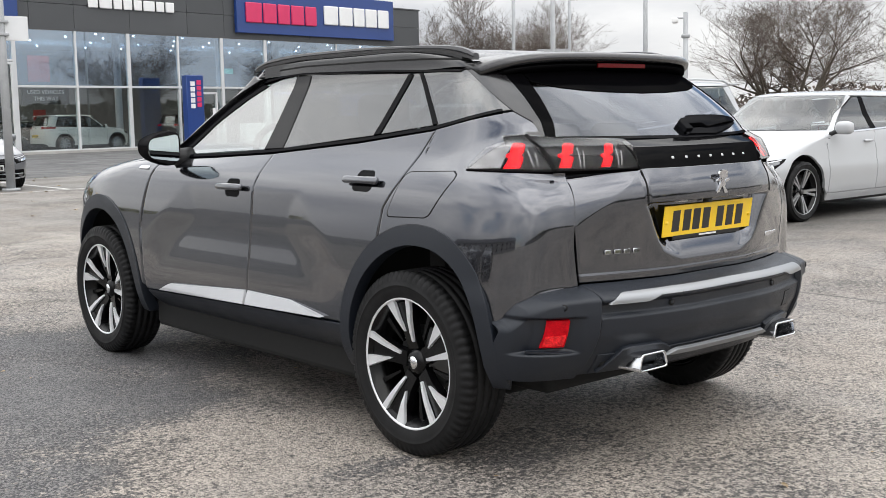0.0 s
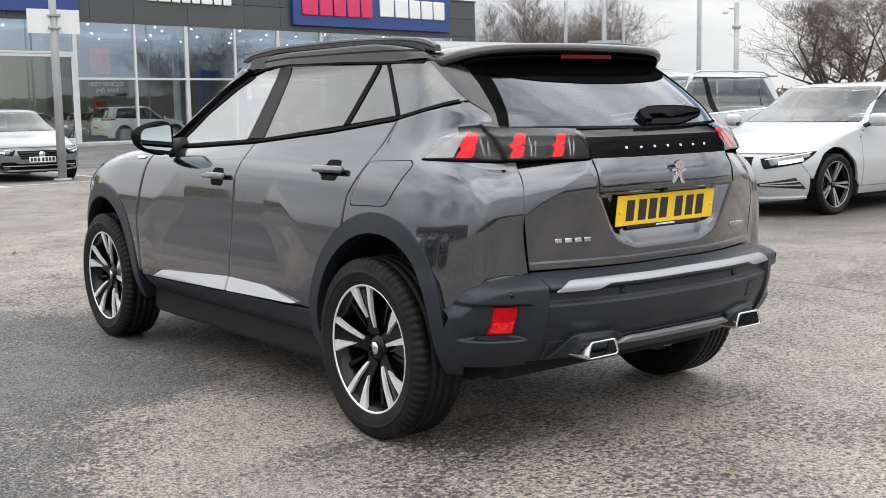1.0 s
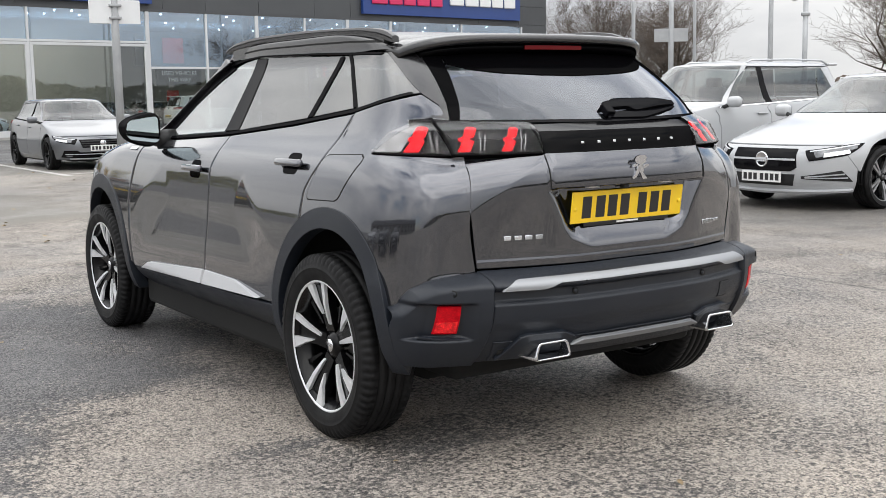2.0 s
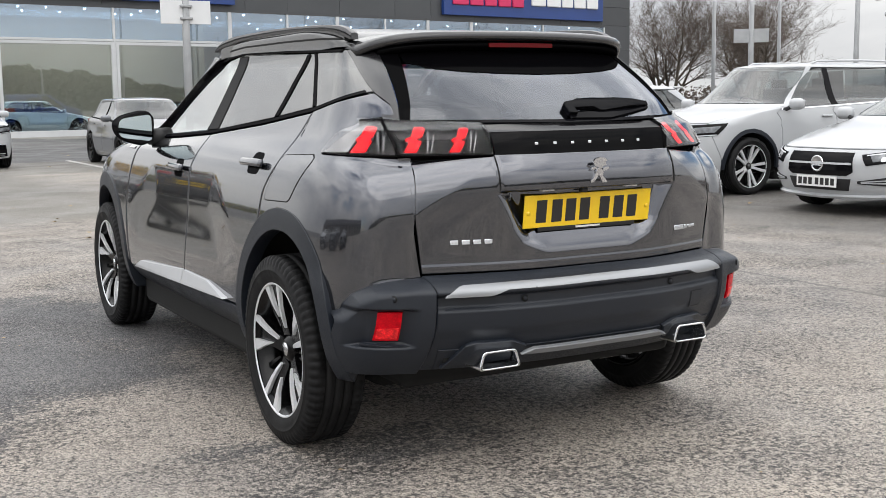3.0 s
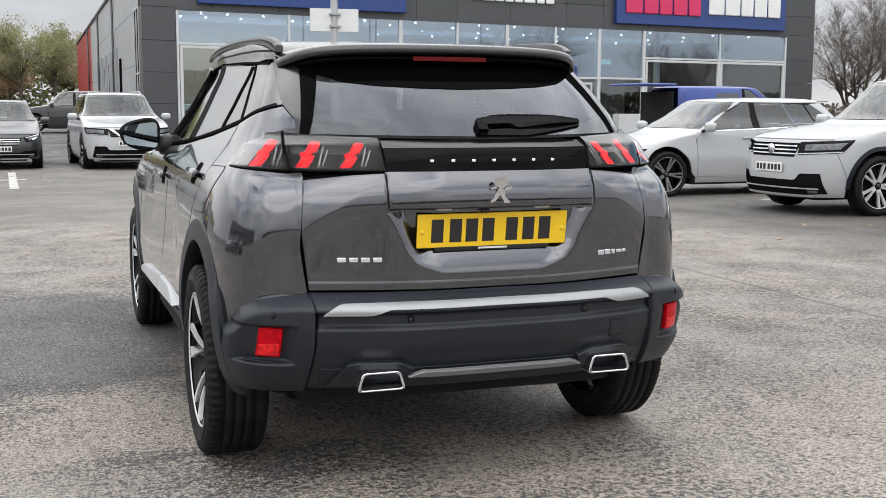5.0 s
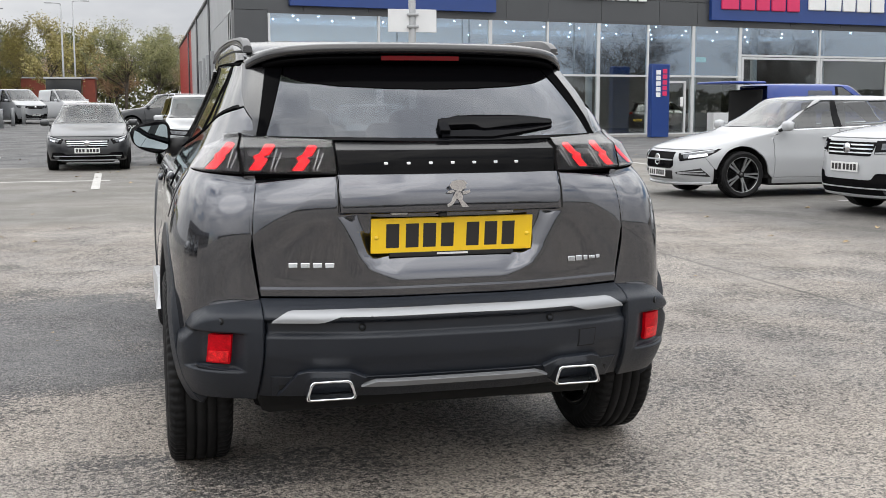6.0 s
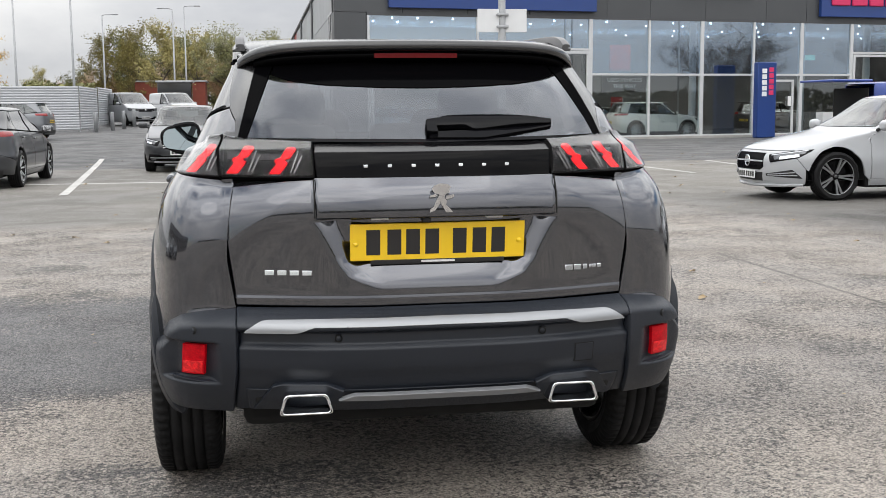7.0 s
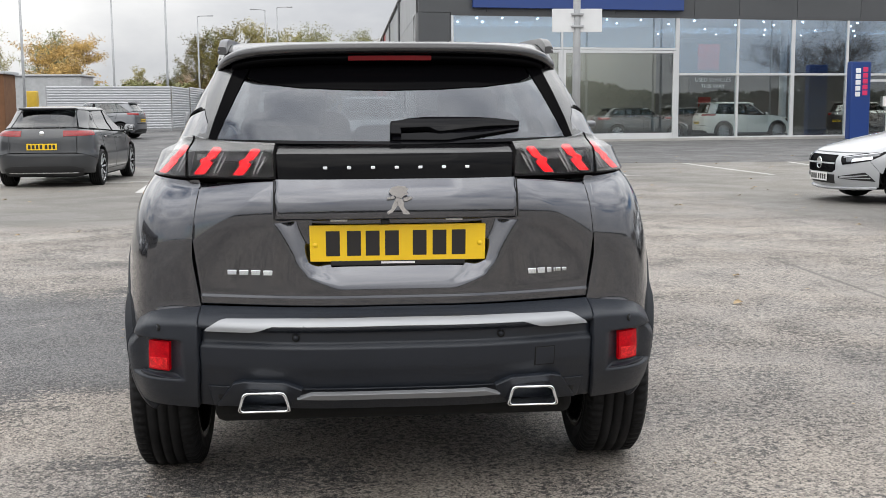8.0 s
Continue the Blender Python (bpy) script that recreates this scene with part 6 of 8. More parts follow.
# three white cars that face the forecourt's middle, heading -x
hb = CAR_FORMS["hatch"]["wb"]
make_car("hatchback_car", "white hatchback with a black and chrome grille and twin-spoke alloys", "hatch", WHITE_PAINT, (7.57 + hb, 4.45), -90, "twin", "star", group=ROW)
make_car("family_car", "white family crossover with dark tinted windows and black arches", "suv", WHITE_PAINT, (7.90 + 2.68, 7.52), -90, "fork", "bars", group=ROW, clad=True, rails=True)
make_car("hatchback_car", "white hatchback with twin-spoke alloys beside the crossover", "hatch", WHITE_PAINT, (7.16 + hb, 11.0), -90, "twin", "star", group=ROW)
# cars on the far side of the lane, facing the camera's way back
make_car("hatchback_car", "mid grey hatchback parked nose out behind a lamp post", "hatch", SILVER_PAINT, (4.15, 19.80 + hb), 180, "dark", "plain")
make_car("family_car", "white crossover with a chrome vee grille, parked nose out", "suv", WHITE_PAINT, (0.28, 21.55 + 2.68), 176, "multi", "vee", rails=True)
make_car("small_car", "dark grey small hatchback parked nose out behind a white line", "small", DARK_PAINT, (-2.10, 22.1 + 2.51), 180, "multi", "bars")
make_car("hatchback_car", "dark grey hatchback parked tail out with red lamps", "hatch", DARK_PAINT, (-5.52, 17.15), 0, "multi", "plain", windows=DEEP_GLASS)
make_car("family_car", "dark grey crossover seen side on across the lane", "suv", DARK_PAINT, (1.35, 44.3), -88, "multi", "plain")
make_car("small_car", "mid grey hatchback parked in front of the white fence", "small", SILVER_PAINT, (-9.0, 42.3), -82, "multi", "plain")
make_car("panel_van", "grey panel van parked beyond the fence", "van", PALE_VAN, (-8.6, 66.5), 150, "multi", "plain")
make_car("panel_van", "white panel van parked beyond the fence", "van", WHITE_PAINT, (-6.2, 70.0), 150, "multi", "plain")
# across the lane, seen only as mirrored in the paint
SIDE = "cars parked across the lane"
make_car("hatchback_car", "dark grey hatchback parked across the lane", "hatch", DARK_PAINT, (-15.5, 2.0), 90, "multi", "plain", group=SIDE)
make_car("family_car", "silver crossover parked across the lane", "suv", SILVER_PAINT, (-15.5, 5.0), 90, "multi", "plain", group=SIDE)
make_car("hatchback_car", "white hatchback parked across the lane", "hatch", WHITE_PAINT, (-15.5, 8.2), 90, "multi", "plain", group=SIDE)
blue = make_car("panel_van", "bright blue van with its tailgate up by the showroom", "van", BLUE_PAINT, (14.95, 22.2), 83, "multi", "plain", cargo=True)
part("open_tailgate", smooth(box((1.40, 1.10, 0.06), (0, -1.42, 1.93), 0.025, 3)), BLUE_PAINT, blue, "raised blue tailgate")
# thin black sheet paints the shade of the open load space
part("load_shade", box((1.36, 0.03, 1.20), (0, -0.975, 1.16), 0.01), VOID, blue, "black sheet in place of the shaded load space")


# ---- ground ----
gm = mat("worn tarmac", (0.16, 0.155, 0.15), 0.8)
nt = gm.node_tree
b = nt.nodes["Principled BSDF"]


def node(kind, **inputs):
    n = nt.nodes.new(kind)
    for k, v in inputs.items():
        n.inputs[k.replace("_", " ")].default_value = v
    return n


co = nt.nodes.new("ShaderNodeTexCoord")


def noise_tex(scale, detail=5.0, rough=0.55, distort=0.0, coord=None):
    n = node("ShaderNodeTexNoise", Scale=scale, Detail=detail, Roughness=rough, Distortion=distort)
    nt.links.new(coord or co.outputs["Object"], n.inputs["Vector"])
    return n.outputs[0]


def ramp(value, p0, c0, p1, c1):
    r = nt.nodes.new("ShaderNodeValToRGB")
    r.color_ramp.elements[0].position, r.color_ramp.elements[0].color = p0, (*c0, 1) if len(c0) == 3 else c0
    r.color_ramp.elements[1].position, r.color_ramp.elements[1].color = p1, (*c1, 1) if len(c1) == 3 else c1
    nt.links.new(value, r.inputs[0])
    return r.outputs[0]


def mix(fac, a, b_, mode="MIX"):
    m = nt.nodes.new("ShaderNodeMix")
    m.data_type, m.blend_type = "RGBA", mode
    for sock, v in ((m.inputs[0], fac), (m.inputs[6], a), (m.inputs[7], b_)):
        if isinstance(v, (int, float)):
            sock.default_value = v
        elif isinstance(v, tuple):
            sock.default_value = (*v, 1)
        else:
            nt.links.new(v, sock)
    return m.outputs[2]


def math2(op, a, b_):
    m = nt.nodes.new("ShaderNodeMath")
    m.operation = op
    for s, v in ((m.inputs[0], a), (m.inputs[1], b_)):
        if isinstance(v, (int, float)):
            s.default_value = v
        else:
            nt.links.new(v, s)
    return m.outputs[0]


sep = nt.nodes.new("ShaderNodeSeparateXYZ")
nt.links.new(co.outputs["Object"], sep.inputs[0])


def step_between(sock, a, b_):
    m = nt.nodes.new("ShaderNodeMapRange")
    m.interpolation_type = "SMOOTHSTEP"
    m.inputs["From Min"].default_value, m.inputs["From Max"].default_value = a, b_
    nt.links.new(sock, m.inputs[0])
    return m.outputs[0]


ragged = math2("MULTIPLY", math2("SUBTRACT", noise_tex(2.2, 6.0, 0.65), 0.5), 1.5)


def ragged_oval(cx, cy, rx, ry):
    """A ragged oval on the ground, 1 inside."""
    dx = math2("DIVIDE", math2("SUBTRACT", sep.outputs["X"], cx), rx)
    dy = math2("DIVIDE", math2("SUBTRACT", sep.outputs["Y"], cy), ry)
    d = math2("ADD", math2("ADD", math2("MULTIPLY", dx, dx), math2("MULTIPLY", dy, dy)), ragged)
    return math2("SUBTRACT", 1.0, step_between(d, 0.55, 1.25))


stones = node("ShaderNodeTexVoronoi", Scale=112.0)
nt.links.new(co.outputs["Object"], stones.inputs["Vector"])
chip = ramp(stones.outputs["Color"], 0.34, (0.017, 0.017, 0.019), 0.66, (0.45, 0.404, 0.360))
grit = noise_tex(260.0, 3.0)
chip = mix(0.25, chip, ramp(grit, 0.40, (0.02, 0.02, 0.02), 0.60, (0.52, 0.475, 0.43)))
blot = noise_tex(1.7, 6.0, 0.62, 0.6)
fret = noise_tex(36.0, 6.0, 0.72, 0.3)
# bare bluish tarmac: a wide patch beside the car where the pale crust has worn off, and small fainter ones by the rear
# wheel
gone = math2("MAXIMUM", math2("MAXIMUM", ragged_oval(-2.0, 2.4, 1.75, 1.6), ragged_oval(-2.65, 0.9, 0.95, 1.3)), math2("MAXIMUM", math2("MULTIPLY", ragged_oval(-0.42, -0.22, 0.36, 0.22), 0.45), math2("MULTIPLY", ragged_oval(-1.08, 0.0, 0.22, 0.10), 0.45)))
both_ = math2("SUBTRACT", math2("ADD", math2("MULTIPLY", blot, 0.28), math2("MULTIPLY", fret, 0.72)), math2("MULTIPLY", gone, 0.11))
worn = ramp(both_, 0.459, (0, 0, 0), 0.478, (1, 1, 1))
bare = mix(0.52, chip, (0.024, 0.025, 0.028))
bare = mix(gone, mix(0.66, chip, (0.018, 0.0185, 0.021)), mix(1.0, bare, (0.92, 0.98, 1.08), "MULTIPLY"))
col = mix(worn, bare, mix(0.34, chip, (0.47, 0.421, 0.374)))
specks = ramp(math2("ADD", noise_tex(105.0, 3.0, 0.6), math2("MULTIPLY", noise_tex(5.0, 3.0), 0.16)), 0.655, (0, 0, 0), 0.685, (1, 1, 1))
col = mix(math2("MULTIPLY", specks, 0.9), col, (0.020, 0.019, 0.020))
broad = ramp(noise_tex(0.16, 4.0, 0.5), 0.35, (0.74, 0.74, 0.745), 0.68, (1.16, 1.14, 1.10))
col = mix(1.0, col, broad, "MULTIPLY")
patchy = ramp(noise_tex(1.3, 4.0, 0.6, 0.8), 0.40, (0.74, 0.75, 0.77), 0.58, (1.14, 1.12, 1.09))
col = mix(0.38, col, patchy, "MULTIPLY")
# the smoother pale strip across the lane
wob = math2("MULTIPLY", math2("SUBTRACT", noise_tex(0.5, 4.0), 0.5), 1.2)
yy = math2("ADD", sep.outputs["Y"], wob)
pale = math2("MULTIPLY", step_between(yy, 8.2, 9.4), math2("SUBTRACT", 1.0, step_between(sep.outputs["Y"], 23.2, 23.4)))
inx, iny = sep.outputs["X"], math2("ADD", sep.outputs["Y"], math2("MULTIPLY", wob, 0.5))
edge_x = math2("SUBTRACT", inx, math2("MULTIPLY", math2("SUBTRACT", sep.outputs["Y"], 8.5), 0.076))
notch = math2("MULTIPLY", step_between(inx, 0.6, 1.6), math2("MULTIPLY", math2("SUBTRACT", 1.0, step_between(edge_x, 4.95, 5.15)), math2("SUBTRACT", 1.0, step_between(sep.outputs["Y"], 18.2, 18.6))))
pale = math2("MULTIPLY", pale, math2("SUBTRACT", 1.0, math2("MULTIPLY", notch, 0.72)))
# the finer, darker ground in front of and beneath the white cars
smooth_zone = math2("MULTIPLY", step_between(inx, 4.6, 6.2), step_between(iny, 1.5, 3.5))
fine_dark_col = ramp(noise_tex(70.0, 4.0), 0.3, (0.050, 0.049, 0.048), 0.7, (0.105, 0.101, 0.096))
col = mix(math2("MULTIPLY", smooth_zone, 0.75), col, mix(1.0, fine_dark_col, broad, "MULTIPLY"))
# a joint between two lays of tarmac
joint_d = math2("ABSOLUTE", math2("SUBTRACT", math2("ADD", inx, math2("MULTIPLY", wob, 0.06)), 3.36), 0.0)
joint = math2("MULTIPLY", math2("SUBTRACT", 1.0, step_between(joint_d, 0.006, 0.030)), math2("SUBTRACT", 1.0, step_between(iny, 4.6, 5.4)))
col = mix(math2("MULTIPLY", joint, 0.6), col, (0.03, 0.03, 0.03))
fine = ramp(noise_tex(55.0, 4.0), 0.3, (0.135, 0.127, 0.115), 0.7, (0.205, 0.193, 0.176))
col = mix(pale, col, mix(1.0, fine, broad, "MULTIPLY"))
lane = math2("MULTIPLY", step_between(sep.outputs["Y"], 23.2, 23.4), 1.0)
dark = ramp(noise_tex(40.0, 4.0), 0.3, (0.060, 0.060, 0.062), 0.7, (0.105, 0.104, 0.105))
col = mix(lane, col, mix(1.0, dark, broad, "MULTIPLY"))
nt.links.new(col, b.inputs["Base Color"])
damp = ramp(noise_tex(0.9, 6.0, 0.6, 0.5), 0.42, (0.54, 0.54, 0.54), 0.62, (0.80, 0.80, 0.80))
nt.links.new(damp, b.inputs["Roughness"])
bp = node("ShaderNodeBump", Strength=0.9, Distance=0.008)
hgt = math2("ADD", math2("MULTIPLY", stones.outputs["Distance"], -0.8), math2("MULTIPLY", grit, 0.6))
nt.links.new(hgt, bp.inputs["Height"])
nt.links.new(bp.outputs[0], b.inputs["Normal"])

gx = np.r_[-1500, -600, -250, np.arange(-120, 121, 6.0), 250, 600, 1500]
gy = np.r_[-1500, -600, -250, -120, -60, -30, np.arange(-12, 130, 3.0), 180, 260, 600, 1500]
verts = [(x, y, float(ground_z(x, y))) for y in gy for x in gx]
faces = [(j * len(gx) + i, j * len(gx) + i + 1, (j + 1) * len(gx) + i + 1, (j + 1) * len(gx) + i) for j in range(len(gy) - 1) for i in range(len(gx) - 1)]
tagged(part("ground", mesh_of("ground", verts, faces), gm), "worn grey tarmac car park with coarse stone chips", "ground", kind="structure")

LINE_PAINT = mat("worn white road paint", (0.44, 0.43, 0.41), 0.7, vary=0.25, scale=5.0, fine=0.3, fscale=60.0)


def road_line(x0, y0, x1, y1, w=0.14):
    d = Vector((x1 - x0, y1 - y0, 0)).normalized()
    n = Vector((-d.y, d.x, 0)) * w / 2
    vs, fs = [], []
    k = 12
    for i in range(k + 1):
        p = Vector((x0 + (x1 - x0) * i / k, y0 + (y1 - y0) * i / k, 0))
        for q in (p + n, p - n):
            vs.append((q.x, q.y, float(ground_z(q.x, q.y)) + 0.006))
    fs = [(2 * i, 2 * i + 1, 2 * i + 3, 2 * i + 2) for i in range(k)]
    ob = part("parking_line", mesh_of("parking_line", vs, fs), LINE_PAINT)
    tagged(ob, "worn white painted parking line on tarmac", "road marking", "parking lines", "structure")


for a in ((-3.55, 14.6, -4.75, 28.6), (-8.0, 17.9, -1.55, 17.7, 0.24), (-1.85, 20.3, -1.72, 15.2), (8.15, 17.6, 7.98, 22.9), (10.35, 19.6, 10.65, 23.1), (3.0, 17.3, 2.95, 23.6), (3.0, 17.85, 5.6, 17.95), (5.3, 17.95, 5.5, 23.0), (8.1, 5.95, 12.6, 5.95), (8.1, 9.2, 12.6, 9.2), (8.1, 2.7, 12.6, 2.7)):
    road_line(*a)

# ---- showroom building ----
PANEL_GREY = mat("dark grey cladding panel", (0.075, 0.078, 0.083), 0.42, 0.25, vary=0.05, scale=0.6, rvary=0.05, rnd=0.10)
PANEL_LIGHT = mat("pale grey wall cladding", (0.36, 0.37, 0.38), 0.5, vary=0.06, scale=0.8, rnd=0.06)
PANEL_RED = mat("red wall cladding", (0.34, 0.025, 0.02), 0.5, vary=0.06, scale=0.8)
FRAME_WHITE = mat("pale grey window frame", (0.55, 0.56, 0.57), 0.4, vary=0.04, scale=2.0)
SIGN_BLUE = mat("blue sign board", (0.012, 0.045, 0.20), 0.32, vary=0.04, scale=0.8, coat=0.3)
SIGN_PINK = mat("magenta sign lettering", (0.62, 0.03, 0.12), 0.4, vary=0.04)
SIGN_WHITE = mat("white sign lettering", (0.78, 0.78, 0.78), 0.4, vary=0.03)
SHOW_GLASS = glass("showroom glass", (0.80, 0.86, 0.88), 0.105)
# upper panes: a stronger, bluer sky reflection is set into the glass
SKY_GLASS = glass("upper showroom glass with added sky reflection", (0.60, 0.72, 0.82), 0.35, sheen=(0.82, 0.91, 1.0))
CEIL_WHITE = mat("grey showroom ceiling", (0.16, 0.17, 0.18), 0.8, vary=0.05)
WALL_CREAM = mat("beige showroom wall", (0.27, 0.25, 0.21), 0.8, vary=0.05, scale=0.7)
WALL_DARK = mat("dim grey showroom wall", (0.16, 0.155, 0.15), 0.8, vary=0.12, scale=0.7)
FLOOR_TILE = mat("polished dark showroom floor", (0.035, 0.035, 0.036), 0.25, vary=0.1, scale=1.0)
SPOT = mat("ceiling spot light", (1.0, 0.97, 0.92), 0.4, emit=9.0)
KERB = mat("pale concrete kerb", (0.36, 0.35, 0.33), 0.8, vary=0.12, scale=2.0, fine=0.15, bump=0.3)

FD = Vector((1, 0.1615, 0)).normalized()
FROOT = Vector((4.13, 42.157, 0.0))
FTURN = math.atan2(FD.y, FD.x)
FBASE = -0.12
site = Matrix.Translation(FROOT + Vector((0, 0, FBASE))) @ Matrix.Rotation(FTURN, 4, "Z")   # u along the front, v into the building, z up from its foot


def fbox(name, u0, u1, v0, v1, z0, z1, material, parent, label="", bevel=0.0):
    ob = part(name, box((u1 - u0, v1 - v0, z1 - z0), ((u0 + u1) / 2, (v0 + v1) / 2, (z0 + z1) / 2), bevel), material, parent, label)
    return ob


bld = empty("showroom_building", "long dark grey clad car showroom with a glazed front", "building")
bld.matrix_basis = site
H0, HT = 5.17, 7.25     # glass head and roof edge above the building's foot
U0, U1 = -1.45, 35.05
fbox("plinth", -0.1, 33.0, -0.12, 0.25, -0.3, 0.10, KERB, bld)
# fascia panels
us = [U0, 1.4, 4.2, 7.0, 10.62, 12.72, 15.5, 18.64, 20.81, 23.6, 26.4, 29.6, 32.74, U1]
for a, b_ in zip(us, us[1:]):
    for z0, z1 in ((H0 + 0.12, 6.28), (6.29, HT)):
        fbox("cladding_panel", a + 0.008, b_ - 0.008, 0.0, 0.12, z0, z1 - 0.008, PANEL_GREY, bld, bevel=0.004)
fbox("fascia_core", U0 + 0.02, U1 - 0.02, 0.10, 0.5, H0 + 0.05, HT, VOID, bld)
fbox("glass_head", -0.1, 33.0, -0.02, 0.2, H0, H0 + 0.12, PANEL_GREY, bld)
fbox("parapet_cap", U0 - 0.05, U1 + 0.05, -0.05, 0.6, HT, HT + 0.08, PANEL_GREY, bld, bevel=0.01)
for a, b_ in ((U0, -0.12), (33.02, U1)):
    for k, (z0, z1) in enumerate(((0.0, 1.50), (1.51, 2.74), (2.75, 3.98), (3.99, H0 + 0.11))):
        fbox("cladding_panel", a, b_, 0.0, 0.5, z0, z1 - 0.008, PANEL_GREY, bld, bevel=0.004)
# right flank, back and roof
fbox("flank_wall", U1 - 0.4, U1, 0.5, 22, -0.2, HT, PANEL_GREY, bld)
fbox("back_wall", U0 + 6, U1, 22, 22.3, -0.2, HT, WALL_CREAM, bld)
fbox("roof_deck", 3.0, U1 - 0.4, 0.5, 22, HT - 0.35, HT - 0.15, PANEL_LIGHT, bld)
fbox("showroom_ceiling", 1.2, U1 - 0.4, 0.5, 14, 5.25, 5.35, CEIL_WHITE, bld)
fbox("showroom_floor", -0.1, 33.0, 0.2, 14, 0.02, 0.12, FLOOR_TILE, bld)
fbox("inner_wall", -0.1, 11.6, 6.0, 6.15, 0.1, 5.25, WALL_CREAM, bld)
fbox("inner_wall", 11.6, 33.0, 13.8, 14.0, 0.1, 5.25, WALL_DARK, bld)
fbox("inner_wall", -0.1, 0.05, 0.3, 6.0, 0.1, 5.25, WALL_CREAM, bld)
# left wall that runs back from the corner, pale grey then red
left = empty("showroom_side_wing", "pale grey clad showroom side wall with a red far end", "building")
lx, ly = 2.72, 42.0
for y0, y1, ma in [(ly + 0.0 + 3.4 * k, ly + 3.4 * (k + 1), PANEL_GREY if k < 1 else PANEL_LIGHT) for k in range(12)] + [(82.8 + 4.5 * k, 87.3 + 4.5 * k, PANEL_RED) for k in range(6)]:
    for z0, z1 in ((-0.3, 1.3), (1.31, 3.0), (3.01, 5.2), (5.21, 7.1)):
        use = PANEL_LIGHT if (ma is PANEL_GREY and z0 > 5) else ma
        part("cladding_panel", box((0.14, y1 - y0 - 0.02, z1 - z0 - 0.012), (lx + 0.07, (y0 + y1) / 2, (z0 + z1) / 2), 0.004), use, left)
part("eaves_gutter", box((0.30, 68, 0.20), (lx + 0.03, ly + 34, 7.16), 0.05), PANEL_GREY, left)
part("wing_core", box((7.0, 59.4, 7.0), (lx + 3.7, ly + 40.0, 3.4)), VOID, left)
for y0, w in ((ly + 0.9, 2.0),):
    part("side_window", box((0.05, w, 4.0), (lx - 0.02, y0 + w / 2, 3.2), 0.01), GLOSS_BLACK, left, "dark tall side window")
    for k in range(3):
        part("window_bar", box((0.07, 0.07, 4.0), (lx - 0.05, y0 + w * k / 2, 3.2), 0.01), FRAME_WHITE, left)
    for z in (1.2, 2.6, 5.2):
        part("window_bar", box((0.065, w, 0.07), (lx - 0.05, y0 + w / 2, z), 0.01), FRAME_WHITE, left)
for k in range(5):
    part("side_window", box((0.05, 1.3, 2.4), (lx - 0.01, ly + 12 + 4.2 * k, 2.4), 0.01), GLOSS_BLACK, left, "dark side window")
    part("side_pier", box((0.22, 0.30, 4.2), (lx - 0.06, ly + 14 + 4.2 * k, 2.1), 0.02), PANEL_LIGHT, left)
for k in range(3):
    part("rain_pipe", tube([(lx - 0.09, ly + 16 + 14 * k, 0), (lx - 0.09, ly + 16 + 14 * k, 7.0)], 0.06, 10), PANEL_GREY, left)

# glazing: posts, transoms and panes
posts = [-0.05, 4.65, 9.85, 12.70, 15.35, 18.04, 20.60, 23.35, 28.30, 32.95]
for i, u in enumerate(posts):
    w = 0.16 if i in (2, 4, 6, 7) else 0.09
    fbox("mullion", u - w / 2, u + w / 2, -0.04, 0.14, 0.1, H0, FRAME_WHITE, bld, bevel=0.006)
spans = list(zip(posts, posts[1:]))
for i, (a, b_) in enumerate(spans):
    zt = 3.88 if i < 2 else (2.82 if i < 7 else 3.85)
    fbox("transom", a + 0.05, b_ - 0.05, -0.035, 0.12, zt - 0.045, zt + 0.045, FRAME_WHITE, bld, bevel=0.006)
    fbox("foot_rail", a + 0.05, b_ - 0.05, -0.03, 0.12, 0.1, 0.16 if i >= 2 else 0.34, FRAME_WHITE, bld, bevel=0.006)
    for z0, z1 in ((0.16, zt - 0.05), (zt + 0.05, H0)):
        p = fbox("pane", a + 0.05, b_ - 0.05, 0.03, 0.045, z0, z1, SKY_GLASS if z0 > 1 else SHOW_GLASS, bld)
        p.visible_shadow = False
# second inner frame of the two wide bays and of the entrance
for a, b_, zt in ((0.08, 4.55, 3.70), (4.75, 9.72, 3.70), (23.5, 28.2, 3.66), (28.4, 32.8, 3.66)):
    for u in (a, b_):
        fbox("bay_frame", u - 0.06, u + 0.06, -0.07, 0.02, 0.12, zt, FRAME_WHITE, bld, bevel=0.006)
    fbox("bay_frame", a - 0.06, b_ + 0.06, -0.068, 0.02, zt, zt + 0.11, FRAME_WHITE, bld, bevel=0.006)
for u in (19.15, 20.15):
    fbox("door_frame", u - 0.05, u + 0.05, -0.06, 0.02, 0.12, 2.55, FRAME_WHITE, bld, bevel=0.006)
fbox("door_frame", 19.1, 20.2, -0.06, 0.02, 2.50, 2.60, FRAME_WHITE, bld, bevel=0.006)
fbox("door_notice", 19.88, 20.05, -0.065, -0.055, 1.40, 1.85, SIGN_WHITE, bld)
for u in (16.2, 22.2, 26.0, 30.4):
    part("inner_column", tube([(u, 2.2, 0.12), (u, 2.2, 5.25)], 0.17, 16), FRAME_WHITE, bld)
for u in (0.9, 2.6, 4.2, 5.9, 7.4, 9.0, 11.5, 14.1, 17.0, 20.0, 22.3, 25.2, 29.0, 31.5):
    for v in (1.6, 3.6, 6.5, 10.0):
        if u < 11 and v > 5:
            continue
        du = ((u * 7.3 + v * 3.1) % 1.3) - 0.6
        part("ceiling_spot", tube([(u + du, v, 5.18), (u + du, v, 5.25)], 0.046, 12), SPOT, bld)
